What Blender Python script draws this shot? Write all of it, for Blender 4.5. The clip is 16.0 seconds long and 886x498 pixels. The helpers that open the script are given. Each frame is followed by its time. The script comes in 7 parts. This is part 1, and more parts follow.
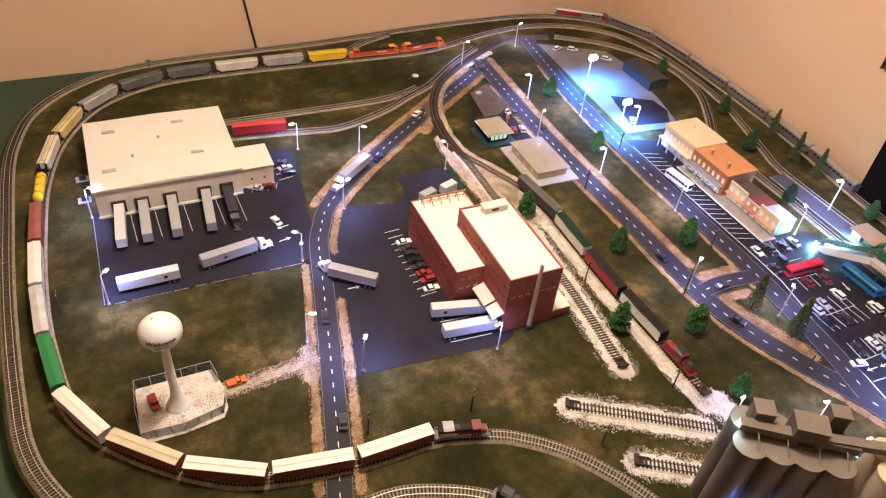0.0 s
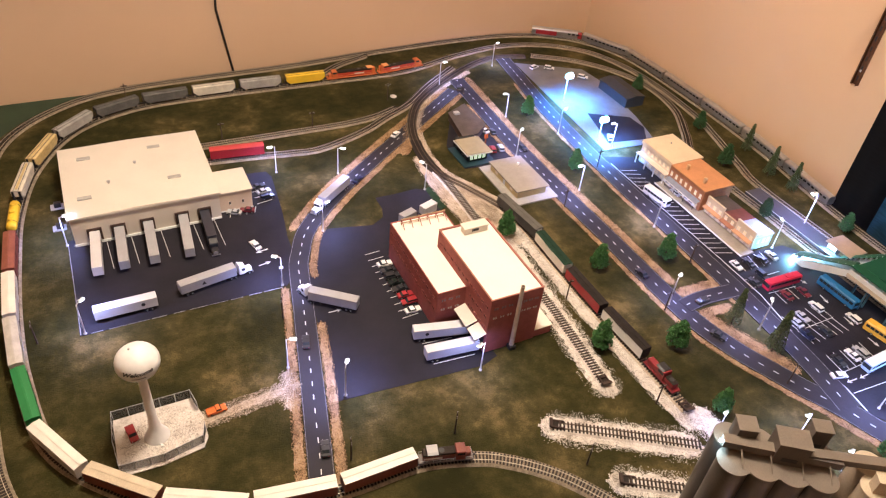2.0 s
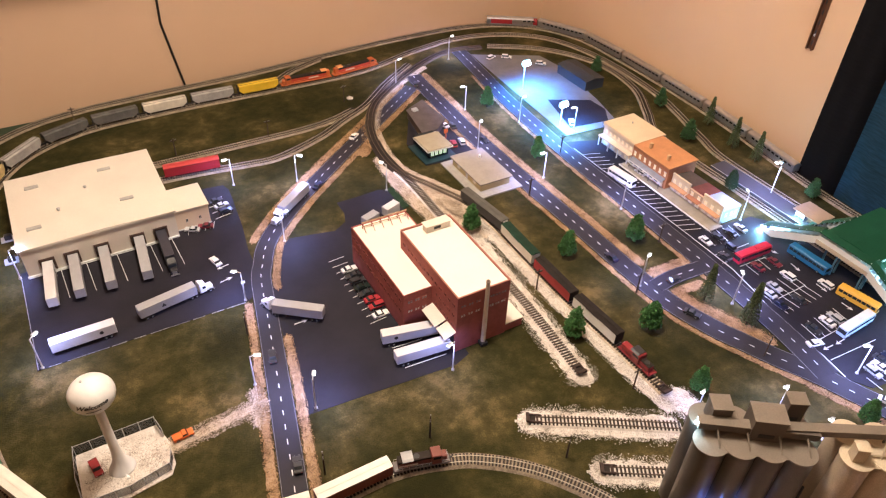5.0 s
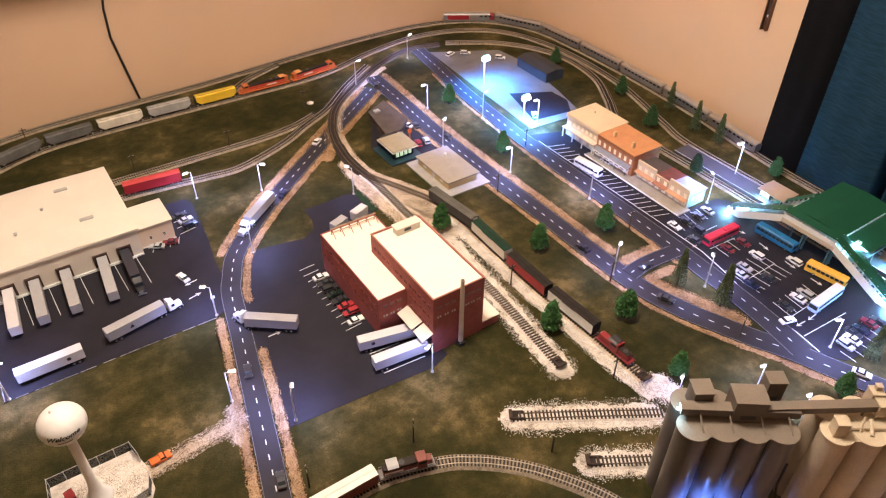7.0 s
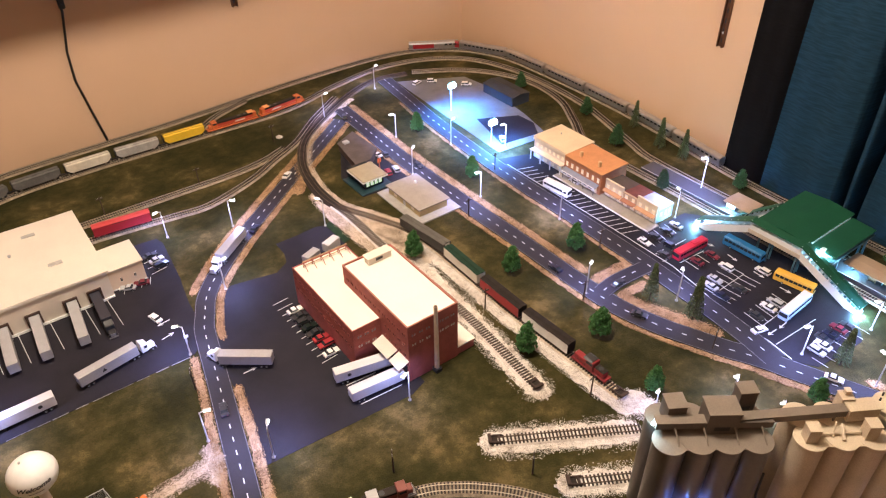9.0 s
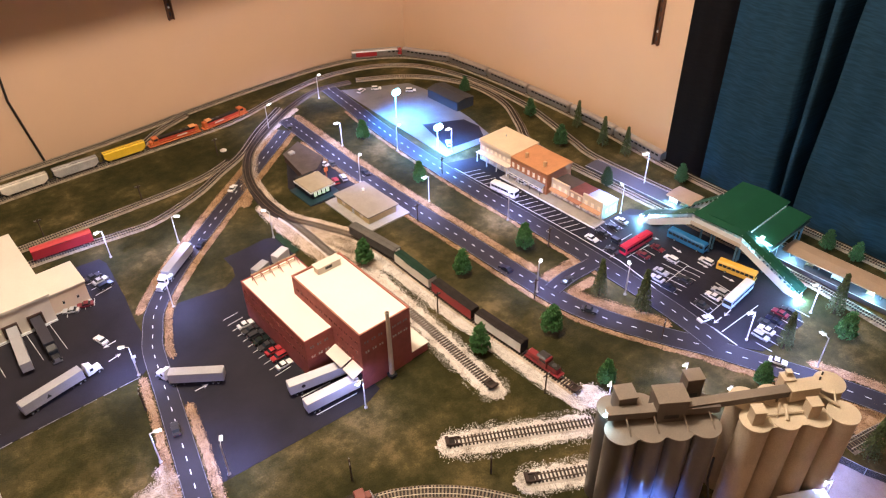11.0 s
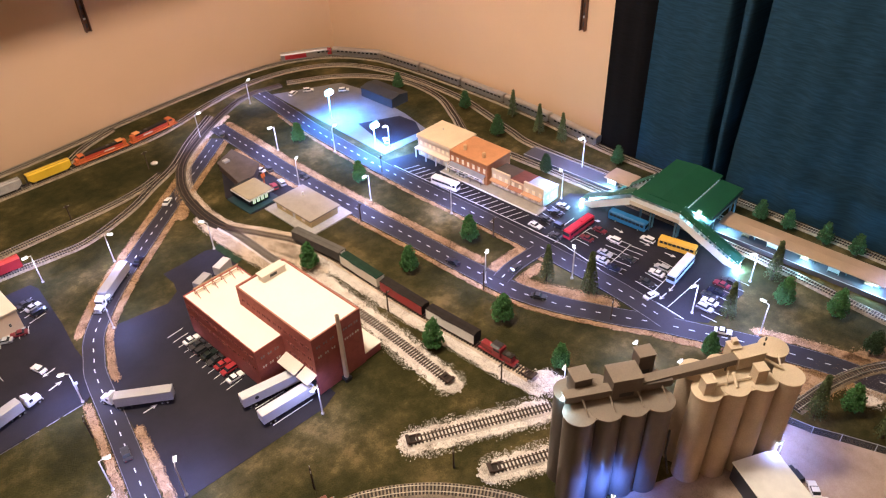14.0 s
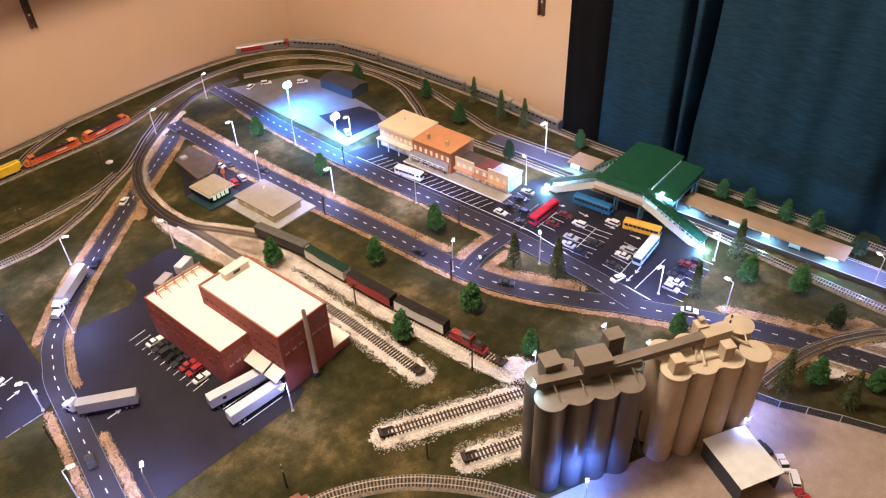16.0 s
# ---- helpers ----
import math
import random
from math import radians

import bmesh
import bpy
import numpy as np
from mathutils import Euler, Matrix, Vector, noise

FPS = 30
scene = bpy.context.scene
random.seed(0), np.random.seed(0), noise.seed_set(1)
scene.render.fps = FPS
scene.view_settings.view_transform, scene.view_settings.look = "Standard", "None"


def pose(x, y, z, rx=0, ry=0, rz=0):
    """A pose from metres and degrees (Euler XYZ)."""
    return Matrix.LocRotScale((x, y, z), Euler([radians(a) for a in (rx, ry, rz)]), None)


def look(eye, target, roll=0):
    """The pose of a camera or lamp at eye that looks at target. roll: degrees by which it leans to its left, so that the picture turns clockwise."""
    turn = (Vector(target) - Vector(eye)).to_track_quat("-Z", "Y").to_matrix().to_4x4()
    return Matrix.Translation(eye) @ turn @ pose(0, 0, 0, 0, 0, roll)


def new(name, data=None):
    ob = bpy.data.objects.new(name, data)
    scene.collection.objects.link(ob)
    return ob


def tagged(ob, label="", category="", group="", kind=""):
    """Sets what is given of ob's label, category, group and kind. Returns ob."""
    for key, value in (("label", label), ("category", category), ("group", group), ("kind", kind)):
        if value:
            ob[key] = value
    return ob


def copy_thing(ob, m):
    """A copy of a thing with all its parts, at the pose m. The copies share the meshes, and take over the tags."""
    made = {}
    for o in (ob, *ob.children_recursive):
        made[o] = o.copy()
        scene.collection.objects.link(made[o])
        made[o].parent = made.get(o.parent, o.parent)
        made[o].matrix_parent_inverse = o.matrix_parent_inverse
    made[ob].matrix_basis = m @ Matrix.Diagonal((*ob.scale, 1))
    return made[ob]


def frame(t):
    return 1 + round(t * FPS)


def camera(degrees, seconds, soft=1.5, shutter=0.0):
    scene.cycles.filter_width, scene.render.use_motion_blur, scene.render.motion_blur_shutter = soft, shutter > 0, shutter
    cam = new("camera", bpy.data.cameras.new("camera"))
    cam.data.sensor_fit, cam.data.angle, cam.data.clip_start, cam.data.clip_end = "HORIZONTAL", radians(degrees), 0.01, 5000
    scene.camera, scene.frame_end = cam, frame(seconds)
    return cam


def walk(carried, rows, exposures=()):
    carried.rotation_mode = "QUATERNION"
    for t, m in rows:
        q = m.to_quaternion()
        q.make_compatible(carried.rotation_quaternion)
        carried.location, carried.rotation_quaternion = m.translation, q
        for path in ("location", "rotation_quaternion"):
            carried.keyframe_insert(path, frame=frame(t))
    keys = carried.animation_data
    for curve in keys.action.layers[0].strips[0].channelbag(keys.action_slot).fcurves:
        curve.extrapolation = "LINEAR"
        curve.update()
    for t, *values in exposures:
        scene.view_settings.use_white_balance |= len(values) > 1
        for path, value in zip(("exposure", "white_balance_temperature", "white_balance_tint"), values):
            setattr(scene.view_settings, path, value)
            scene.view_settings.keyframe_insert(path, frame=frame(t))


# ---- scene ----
# camera: seconds, place, yaw, pitch, roll
cam = camera(62.9, 16.0, soft=1.2)
ROWS = [
    (0.0, 0.0001, -0.0000, 0.8689, -28.00, -40.58, 6.32),
    (0.5, 0.0055, 0.0030, 0.8699, -27.99, -40.95, 6.04),
    (1.0, 0.0151, 0.0028, 0.8688, -28.07, -40.67, 5.82),
    (1.5, 0.0121, 0.0047, 0.8711, -28.64, -39.81, 5.91),
    (2.0, 0.0062, 0.0050, 0.8734, -29.58, -39.13, 6.16),
    (2.5, 0.0108, 0.0046, 0.8726, -30.08, -38.99, 5.75),
    (3.0, 0.0198, 0.0037, 0.8709, -30.00, -39.34, 4.93),
    (3.5, 0.0292, 0.0021, 0.8670, -28.98, -39.62, 3.13),
    (6.0, 0.0547, 0.0164, 0.8606, -32.96, -39.12, 1.74),
    (6.5, 0.0551, 0.0202, 0.8592, -33.80, -39.38, 1.31),
    (7.0, 0.0529, 0.0189, 0.8591, -34.21, -39.42, 0.69),
    (7.5, 0.0552, 0.0174, 0.8627, -34.63, -38.94, 0.24),
    (8.0, 0.0610, 0.0145, 0.8625, -35.59, -38.29, 0.06),
    (8.5, 0.0643, 0.0124, 0.8636, -35.89, -37.80, -0.39),
    (9.0, 0.0646, 0.0072, 0.8636, -36.09, -37.40, -0.98),
    (9.5, 0.0662, 0.0007, 0.8650, -37.38, -37.18, -0.99),
    (10.0, 0.0680, -0.0035, 0.8644, -38.57, -36.86, -0.93),
    (12.5, 0.0771, -0.0038, 0.8582, -42.63, -37.45, -1.51),
    (13.0, 0.0787, -0.0006, 0.8586, -43.35, -37.41, -1.56),
    (13.5, 0.0775, -0.0020, 0.8584, -44.21, -37.22, -2.01),
    (14.0, 0.0737, -0.0003, 0.8564, -45.78, -37.28, -2.29),
    (14.5, 0.0762, 0.0011, 0.8535, -47.32, -37.46, -2.11),
    (15.0, 0.0775, 0.0036, 0.8522, -47.08, -37.45, -2.50),
    (15.5, 0.0793, 0.0040, 0.8503, -47.42, -37.67, -2.75),
    (16.0, 0.0803, 0.0037, 0.8494, -49.02, -38.16, -2.42),
]
walk(cam, [(t, pose(x, y, z, 90 + pitch, 0, yaw) @ pose(0, 0, 0, 0, 0, roll)) for t, x, y, z, yaw, pitch, roll in ROWS],
     [(0.0, 0.0), (16.0, 0.0)])

# ---- room light: one warm ceiling lamp, dim warm world ----
ROOM_POWER, LED_POWER = 66.0, 0.85
world = bpy.data.worlds.new("world")
scene.world = world
world.use_nodes = True
world.node_tree.nodes["Background"].inputs[0].default_value = (1.0, 0.78, 0.55, 1)
world.node_tree.nodes["Background"].inputs[1].default_value = 0.05


def lamp(name, kind, energy, colour, m, size=0.1):
    data = bpy.data.lights.new(name, kind)
    data.energy, data.color = energy, colour
    if kind == "AREA":
        data.shape, data.size = "DISK", size
    elif kind == "SPOT":
        data.shadow_soft_size, data.spot_size, data.spot_blend = size, radians(174), 0.7
    else:
        data.shadow_soft_size = size
    ob = new(name, data)
    ob.matrix_basis = m
    return ob


lamp("ceiling_lamp_light", "POINT", ROOM_POWER, (1.0, 0.845, 0.700), pose(0.38, 0.74, 1.36), 0.11)


# ---- mesh helpers ----
class M:
    """Vertices and faces gathered for one mesh."""

    def __init__(self):
        self.v, self.f, self.k = [], [], []
        self.slot = 0

    def add(self, verts, faces, m=None):
        n = len(self.v)
        self.v += [tuple(m @ Vector(p)) for p in verts] if m else [tuple(p) for p in verts]
        self.f += [tuple(i + n for i in face) for face in faces]
        self.k += [self.slot] * len(faces)
        return self

    def box(self, x0, x1, y0, y1, z0, z1, m=None):
        v = [(x, y, z) for z in (z0, z1) for y in (y0, y1) for x in (x0, x1)]
        return self.add(v, [(0, 2, 3, 1), (4, 5, 7, 6), (0, 1, 5, 4), (2, 6, 7, 3), (0, 4, 6, 2), (1, 3, 7, 5)], m)

    def soft(self, x0, x1, y0, y1, z0, z1, r, m=None, seg=1):
        """A box with bevelled edges."""
        bm = bmesh.new()
        bmesh.ops.create_cube(bm, size=1.0)
        for p in bm.verts:
            p.co = ((x0 + x1) / 2 + p.co.x * (x1 - x0), (y0 + y1) / 2 + p.co.y * (y1 - y0), (z0 + z1) / 2 + p.co.z * (z1 - z0))
        bmesh.ops.bevel(bm, geom=bm.edges[:], offset=r, segments=seg, affect="EDGES")
        bm.verts.index_update()
        self.add([p.co[:] for p in bm.verts], [[p.index for p in face.verts] for face in bm.faces], m)
        bm.free()
        return self

    def prism(self, poly, z0, z1, m=None):
        n = len(poly)
        v = [(x, y, z0) for x, y in poly] + [(x, y, z1) for x, y in poly]
        area = sum(poly[i][0] * poly[(i + 1) % n][1] - poly[(i + 1) % n][0] * poly[i][1] for i in range(n))
        f = [tuple(range(n))[::-1], tuple(range(n, 2 * n))] + [(i, (i + 1) % n, n + (i + 1) % n, n + i) for i in range(n)]
        return self.add(v, f if area > 0 else [q[::-1] for q in f], m)

    def side(self, poly, y0, y1, m=None):
        """A profile in x and z, drawn out along y."""
        return self.prism(poly, y0, y1, (m or Matrix()) @ Matrix(((1, 0, 0, 0), (0, 0, 1, 0), (0, 1, 0, 0), (0, 0, 0, 1))))

    def lathe(self, prof, n=16, m=None, cap=True):
        v = [(r * math.cos(2 * math.pi * i / n), r * math.sin(2 * math.pi * i / n), z) for r, z in prof for i in range(n)]
        f = [(j * n + i, j * n + (i + 1) % n, (j + 1) * n + (i + 1) % n, (j + 1) * n + i) for j in range(len(prof) - 1) for i in range(n)]
        if cap:
            f += [tuple(range(n))[::-1], tuple(range((len(prof) - 1) * n, len(prof) * n))]
        return self.add(v, f, m)

    def cyl(self, x, y, z0, z1, r, r1=None, n=12, m=None):
        return self.lathe([(r, z0), (r if r1 is None else r1, z1)], n, (m or Matrix()) @ Matrix.Translation((x, y, 0)))

    def rod(self, a, b, r, n=6):
        a, b = Vector(a), Vector(b)
        m = Matrix.Translation(a) @ (b - a).to_track_quat("Z", "Y").to_matrix().to_4x4()
        return self.lathe([(r, 0), (r, (b - a).length)], n, m)

    def mesh(self, name):
        me = bpy.data.meshes.new(name)
        me.from_pydata(self.v, [], self.f)
        me.polygons.foreach_set("material_index", self.k)
        return me


def smooth(me, on=True):
    me.polygons.foreach_set("use_smooth", [on] * len(me.polygons))
    return me


def solid(name, m, mats, label="", category="", group="", kind="", at=None, round_=False):
    """One mesh as a top-level object."""
    me = m.mesh(name)
    for one in mats if isinstance(mats, (list, tuple)) else [mats]:
        me.materials.append(one)
    if round_:
        smooth(me)
    ob = new(name, me)
    if at:
        ob.matrix_basis = at
    return tagged(ob, label, category, group, kind)


def thing(name, label, category, at=None, group="", kind=""):
    ob = new(name)
    ob.empty_display_size = 0.01
    if at:
        ob.matrix_basis = at
    return tagged(ob, label, category, group, kind)


def part(name, m, mats, parent, label="", kind="", round_=False):
    ob = solid(name, m, mats, label, kind=kind, round_=round_)
    ob.parent = parent
    return ob


def spline(pts, step=0.01, closed=False):
    """A smooth line through plan points, in even steps."""
    p = [Vector((*q[:2], 0)) for q in pts]
    p = [p[-1], *p, p[0], p[1]] if closed else [2 * p[0] - p[1], *p, 2 * p[-1] - p[-2]]
    line = []
    for a, b, c, d in zip(p, p[1:], p[2:], p[3:]):
        n = max(2, int((c - b).length / step * 2))
        for i in range(n):
            t = i / n
            line.append(0.5 * (2 * b + (c - a) * t + (2 * a - 5 * b + 4 * c - d) * t * t + (3 * b - a - 3 * c + d) * t ** 3))
    line.append(p[-2].copy())
    out, far = [line[0]], 0.0
    for a, b in zip(line, line[1:]):
        d = (b - a).length
        while far + d >= step:
            a = a + (b - a) * ((step - far) / d)
            d, far = (b - a).length, 0.0
            out.append(a.copy())
        far += d
    return out


def sides(line):
    """The direction and the left-hand normal at each point of a line."""
    out = []
    for i in range(len(line)):
        d = (line[min(i + 1, len(line) - 1)] - line[max(i - 1, 0)]).normalized()
        out.append((d, Vector((-d.y, d.x, 0))))
    return out


def taper(i, n, half, step):
    """The share of its full width that a strip with rounded ends has at its point i of n."""
    e = min(i, n - 1 - i) * step
    return 1.0 if e >= half else max(0.08, math.sqrt(1 - (1 - e / half) ** 2))


def ribbon(m, line, left, right, z0, z1, slope=0.0, rough=0.0, ends=False):
    """A strip with thickness along a line: left and right are its edges' offsets; rough: how far the edges wander."""
    n = len(line)
    dirs = sides(line)
    v = []
    for i, (p, (d, s)) in enumerate(zip(line, dirs)):
        a = left + rough * noise.noise(p * 70 + Vector((0, 0, 3))) + rough * 0.6 * noise.noise(p * 260)
        b = right + rough * noise.noise(p * 70 + Vector((0, 0, 9))) + rough * 0.6 * noise.noise(p * 260 + Vector((0, 5, 0)))
        if ends:
            k, mid = taper(i, n, abs(left - right) / 2, (line[1] - line[0]).length), (left + right) / 2
            a, b = mid + (a - mid) * k, mid + (b - mid) * k
        for off, z in ((a + slope, z0), (a, z1), (b, z1), (b - slope, z0)):
            q = p + s * off
            v.append((q.x, q.y, z))
    f = []
    for i in range(n - 1):
        o = 4 * i
        for k in range(3):
            f.append((o + k, o + k + 4, o + k + 5, o + k + 1)[::-1])
    f += [(0, 1, 2, 3)[::-1], (4 * n - 4, 4 * n - 3, 4 * n - 2, 4 * n - 1)]
    return m.add(v, f)


# ---- materials ----
def mat(name, base, rough=0.6, var=0.12, scale=40.0, bump=0.15, fine=900.0, metal=0.0, second=None, bias=0.5, emit=0.0, spec=0.5, ramp=0.18):
    """A surface with variation at two scales: large stains or patches, fine grain, and fine relief."""
    m = bpy.data.materials.new(name)
    m.use_nodes = True
    nt = m.node_tree
    bs = nt.nodes["Principled BSDF"]
    co = nt.nodes.new("ShaderNodeTexCoord")
    big = nt.nodes.new("ShaderNodeTexNoise")
    big.inputs["Scale"].default_value, big.inputs["Detail"].default_value, big.inputs["Roughness"].default_value = scale, 5, 0.62
    small = nt.nodes.new("ShaderNodeTexNoise")
    small.inputs["Scale"].default_value, small.inputs["Detail"].default_value = fine, 3
    for one in (big, small):
        nt.links.new(co.outputs["Object"], one.inputs["Vector"])
    rampn = nt.nodes.new("ShaderNodeValToRGB")
    rampn.color_ramp.elements[0].position, rampn.color_ramp.elements[1].position = bias - ramp, bias + ramp
    dark = second or [c * (1 - var) for c in base]
    rampn.color_ramp.elements[0].color = (*dark, 1)
    rampn.color_ramp.elements[1].color = (*[min(1, c * (1 + var * 0.6)) for c in base], 1)
    nt.links.new(big.outputs["Fac"], rampn.inputs["Fac"])
    mix = nt.nodes.new("ShaderNodeMix")
    mix.data_type, mix.blend_type = "RGBA", "OVERLAY"
    mix.inputs["Factor"].default_value = min(0.6, 0.15 + var)
    nt.links.new(rampn.outputs["Color"], mix.inputs["A"])
    nt.links.new(small.outputs["Fac"], mix.inputs["B"])
    nt.links.new(mix.outputs["Result"], bs.inputs["Base Color"])
    bs.inputs["Roughness"].default_value, bs.inputs["Metallic"].default_value = rough, metal
    bs.inputs["Specular IOR Level"].default_value = spec
    if bump:
        bn = nt.nodes.new("ShaderNodeBump")
        bn.inputs["Strength"].default_value, bn.inputs["Distance"].default_value = bump, 0.001
        nt.links.new(small.outputs["Fac"], bn.inputs["Height"])
        nt.links.new(bn.outputs["Normal"], bs.inputs["Normal"])
    if emit:
        bs.inputs["Emission Color"].default_value, bs.inputs["Emission Strength"].default_value = (*base, 1), emit
    return m


def paint(name, base, rough=0.45, var=0.08):
    return mat(name, base, rough, var, 60, 0.04, 1500)


def patchy(name, colours, scale, fine, relief, stops=(0.30, 0.46, 0.60, 0.72), mid_share=0.45, fine_share=0.55, island=0.0):
    """Ground cover: patches in several colours at one scale, flecks of the same colours at a fine scale."""
    m = bpy.data.materials.new(name)
    m.use_nodes = True
    nt = m.node_tree
    bs = nt.nodes["Principled BSDF"]
    co = nt.nodes.new("ShaderNodeTexCoord")
    big, mid, small = (nt.nodes.new("ShaderNodeTexNoise") for _ in range(3))
    for node, size, detail in ((big, scale, 6), (mid, scale * 6, 4), (small, fine, 3)):
        node.inputs["Scale"].default_value, node.inputs["Detail"].default_value = size, detail
        node.inputs["Roughness"].default_value = 0.65
        nt.links.new(co.outputs["Object"], node.inputs["Vector"])
    total = nt.nodes.new("ShaderNodeMath")
    total.operation = "MULTIPLY_ADD"
    nt.links.new(mid.outputs["Fac"], total.inputs[0])
    total.inputs[1].default_value = mid_share
    second = nt.nodes.new("ShaderNodeMath")
    second.operation = "MULTIPLY_ADD"
    nt.links.new(small.outputs["Fac"], second.inputs[0])
    second.inputs[1].default_value = fine_share
    third = nt.nodes.new("ShaderNodeMath")
    third.operation = "SUBTRACT"
    nt.links.new(big.outputs["Fac"], third.inputs[0])
    third.inputs[1].default_value = (mid_share + fine_share + island) / 2
    if island:
        geo = nt.nodes.new("ShaderNodeNewGeometry")
        each = nt.nodes.new("ShaderNodeMath")
        each.operation = "MULTIPLY_ADD"
        each.inputs[1].default_value = island
        nt.links.new(geo.outputs["Random Per Island"], each.inputs[0])
        nt.links.new(third.outputs[0], each.inputs[2])
        third = each
    nt.links.new(third.outputs[0], second.inputs[2])
    nt.links.new(second.outputs[0], total.inputs[2])
    ramp = nt.nodes.new("ShaderNodeValToRGB")
    while len(ramp.color_ramp.elements) < len(colours):
        ramp.color_ramp.elements.new(0.5)
    for e, c, at in zip(ramp.color_ramp.elements, colours, stops):
        e.position, e.color = at, (*c, 1)
    nt.links.new(total.outputs[0], ramp.inputs["Fac"])
    nt.links.new(ramp.outputs["Color"], bs.inputs["Base Color"])
    bs.inputs["Roughness"].default_value, bs.inputs["Specular IOR Level"].default_value = 0.95, 0.08
    bn = nt.nodes.new("ShaderNodeBump")
    bn.inputs["Strength"].default_value, bn.inputs["Distance"].default_value = relief, 0.0015
    nt.links.new(small.outputs["Fac"], bn.inputs["Height"])
    nt.links.new(bn.outputs["Normal"], bs.inputs["Normal"])
    return m


GRASS = patchy("static_grass", [(0.022, 0.0205, 0.0074), (0.038, 0.0342, 0.0116), (0.068, 0.0545, 0.020), (0.170, 0.125, 0.051)], 7.5, 420.0, 0.9, (0.36, 0.485, 0.58, 0.725), 0.30, 0.20)
ASPHALT = mat("asphalt", (0.027, 0.0235, 0.029), 0.75, 0.18, 14.0, 0.25, 1600, spec=0.3)
LOT = mat("lot_asphalt", (0.019, 0.017, 0.023), 0.7, 0.25, 12.0, 0.15, 1500, spec=0.18)
LINE = mat("road_paint", (0.74, 0.74, 0.73), 0.6, 0.15, 120)
EDGE = mat("worn_edge_paint", (0.23, 0.22, 0.228), 0.7, 0.6, 160)
GRAVEL = patchy("tan_gravel", [(0.09, 0.055, 0.030), (0.26, 0.160, 0.080), (0.38, 0.240, 0.125), (0.52, 0.355, 0.21)], 30.0, 620.0, 1.0, (0.28, 0.42, 0.56, 0.74))
PALEGRAVEL = patchy("pale_tan_gravel", [(0.10, 0.066, 0.038), (0.29, 0.190, 0.107), (0.42, 0.285, 0.170), (0.55, 0.40, 0.265)], 30.0, 620.0, 1.0, (0.28, 0.42, 0.56, 0.74))
BALLAST = patchy("pale_ballast", [(0.22, 0.18, 0.145), (0.55, 0.485, 0.42), (0.71, 0.645, 0.58), (0.82, 0.77, 0.715)], 30.0, 620.0, 1.0, (0.25, 0.38, 0.52, 0.74))
TANBALLAST = patchy("tan_ballast", [(0.16, 0.115, 0.080), (0.42, 0.33, 0.245), (0.56, 0.455, 0.35), (0.68, 0.585, 0.475)], 30.0, 620.0, 1.0, (0.25, 0.38, 0.52, 0.74))
TANBALLAST_STONE = patchy("tan_ballast_stones", [(0.11, 0.08, 0.055), (0.38, 0.295, 0.215), (0.57, 0.46, 0.35), (0.72, 0.62, 0.51)], 30.0, 620.0, 0.4, (0.16, 0.36, 0.56, 0.80), 0.10, 0.15, 0.75)
GRAVEL_STONE = patchy("tan_gravel_stones", [(0.055, 0.032, 0.017), (0.24, 0.138, 0.066), (0.38, 0.230, 0.115), (0.54, 0.360, 0.205)], 30.0, 620.0, 0.4, (0.22, 0.42, 0.60, 0.80), 0.10, 0.15, 0.75)
BALLAST_STONE = patchy("pale_ballast_stones", [(0.16, 0.13, 0.105), (0.52, 0.46, 0.395), (0.74, 0.68, 0.61), (0.86, 0.815, 0.765)], 30.0, 620.0, 0.4, (0.16, 0.36, 0.56, 0.80), 0.10, 0.15, 0.75)
YARDM = patchy("pinkish_gravel", [(0.24, 0.18, 0.15), (0.34, 0.26, 0.215), (0.40, 0.31, 0.26), (0.48, 0.385, 0.33)], 10.0, 620.0, 0.6, (0.25, 0.40, 0.58, 0.80))
BED = mat("grey_tan_roadbed", (0.285, 0.230, 0.165), 0.9, 0.4, 150, 0.8, 900, spec=0.2)
BED_DARK = mat("dark_roadbed", (0.105, 0.082, 0.056), 0.9, 0.4, 120, 0.8, 900, spec=0.2)
TIE = mat("brown_ties", (0.028, 0.019, 0.014), 0.8, 0.3, 200)
RAIL = mat("nickel_rail", (0.64, 0.57, 0.47), 0.42, 0.1, 90, 0.02, metal=0.7)
RUSTY = mat("rusty_rail", (0.15, 0.10, 0.07), 0.55, 0.2, 90, 0.02, metal=0.4)
WALL = mat("tan_wall_paint", (0.70, 0.478, 0.318), 0.75, 0.05, 2.0, 0.0, 4000, spec=0.25)
CEIL = mat("ceiling_paint", (0.72, 0.66, 0.56), 0.9, 0.04, 3.0)
FLOOR = mat("carpet", (0.20, 0.15, 0.11), 0.95, 0.2, 30, 0.5, 600)
BOARD = mat("green_board", (0.035, 0.060, 0.030), 0.9, 0.2, 12.0, 0.4, 600)
WOOD = mat("bench_wood", (0.30, 0.19, 0.10), 0.7, 0.25, 20)
CREAM = mat("cream_plastic", (0.74, 0.67, 0.58), 0.55, 0.06, 14.0, 0.05, 900)
ROOFC = mat("pale_roof", (0.84, 0.78, 0.69), 0.6, 0.05, 12.0, 0.05, 700)
ROOFW2 = mat("dusty_white_roof", (0.70, 0.64, 0.565), 0.65, 0.07, 9.0, 0.05, 700)
BRICK = mat("red_brick", (0.35, 0.092, 0.080), 0.75, 0.2, 60, 0.2, 1200)
WHITE = paint("white_paint", (0.80, 0.79, 0.77))
GREY = paint("grey_paint", (0.42, 0.42, 0.43))
DARK = paint("dark_plastic", (0.025, 0.025, 0.028))
RED = paint("red_paint", (0.34, 0.022, 0.028))
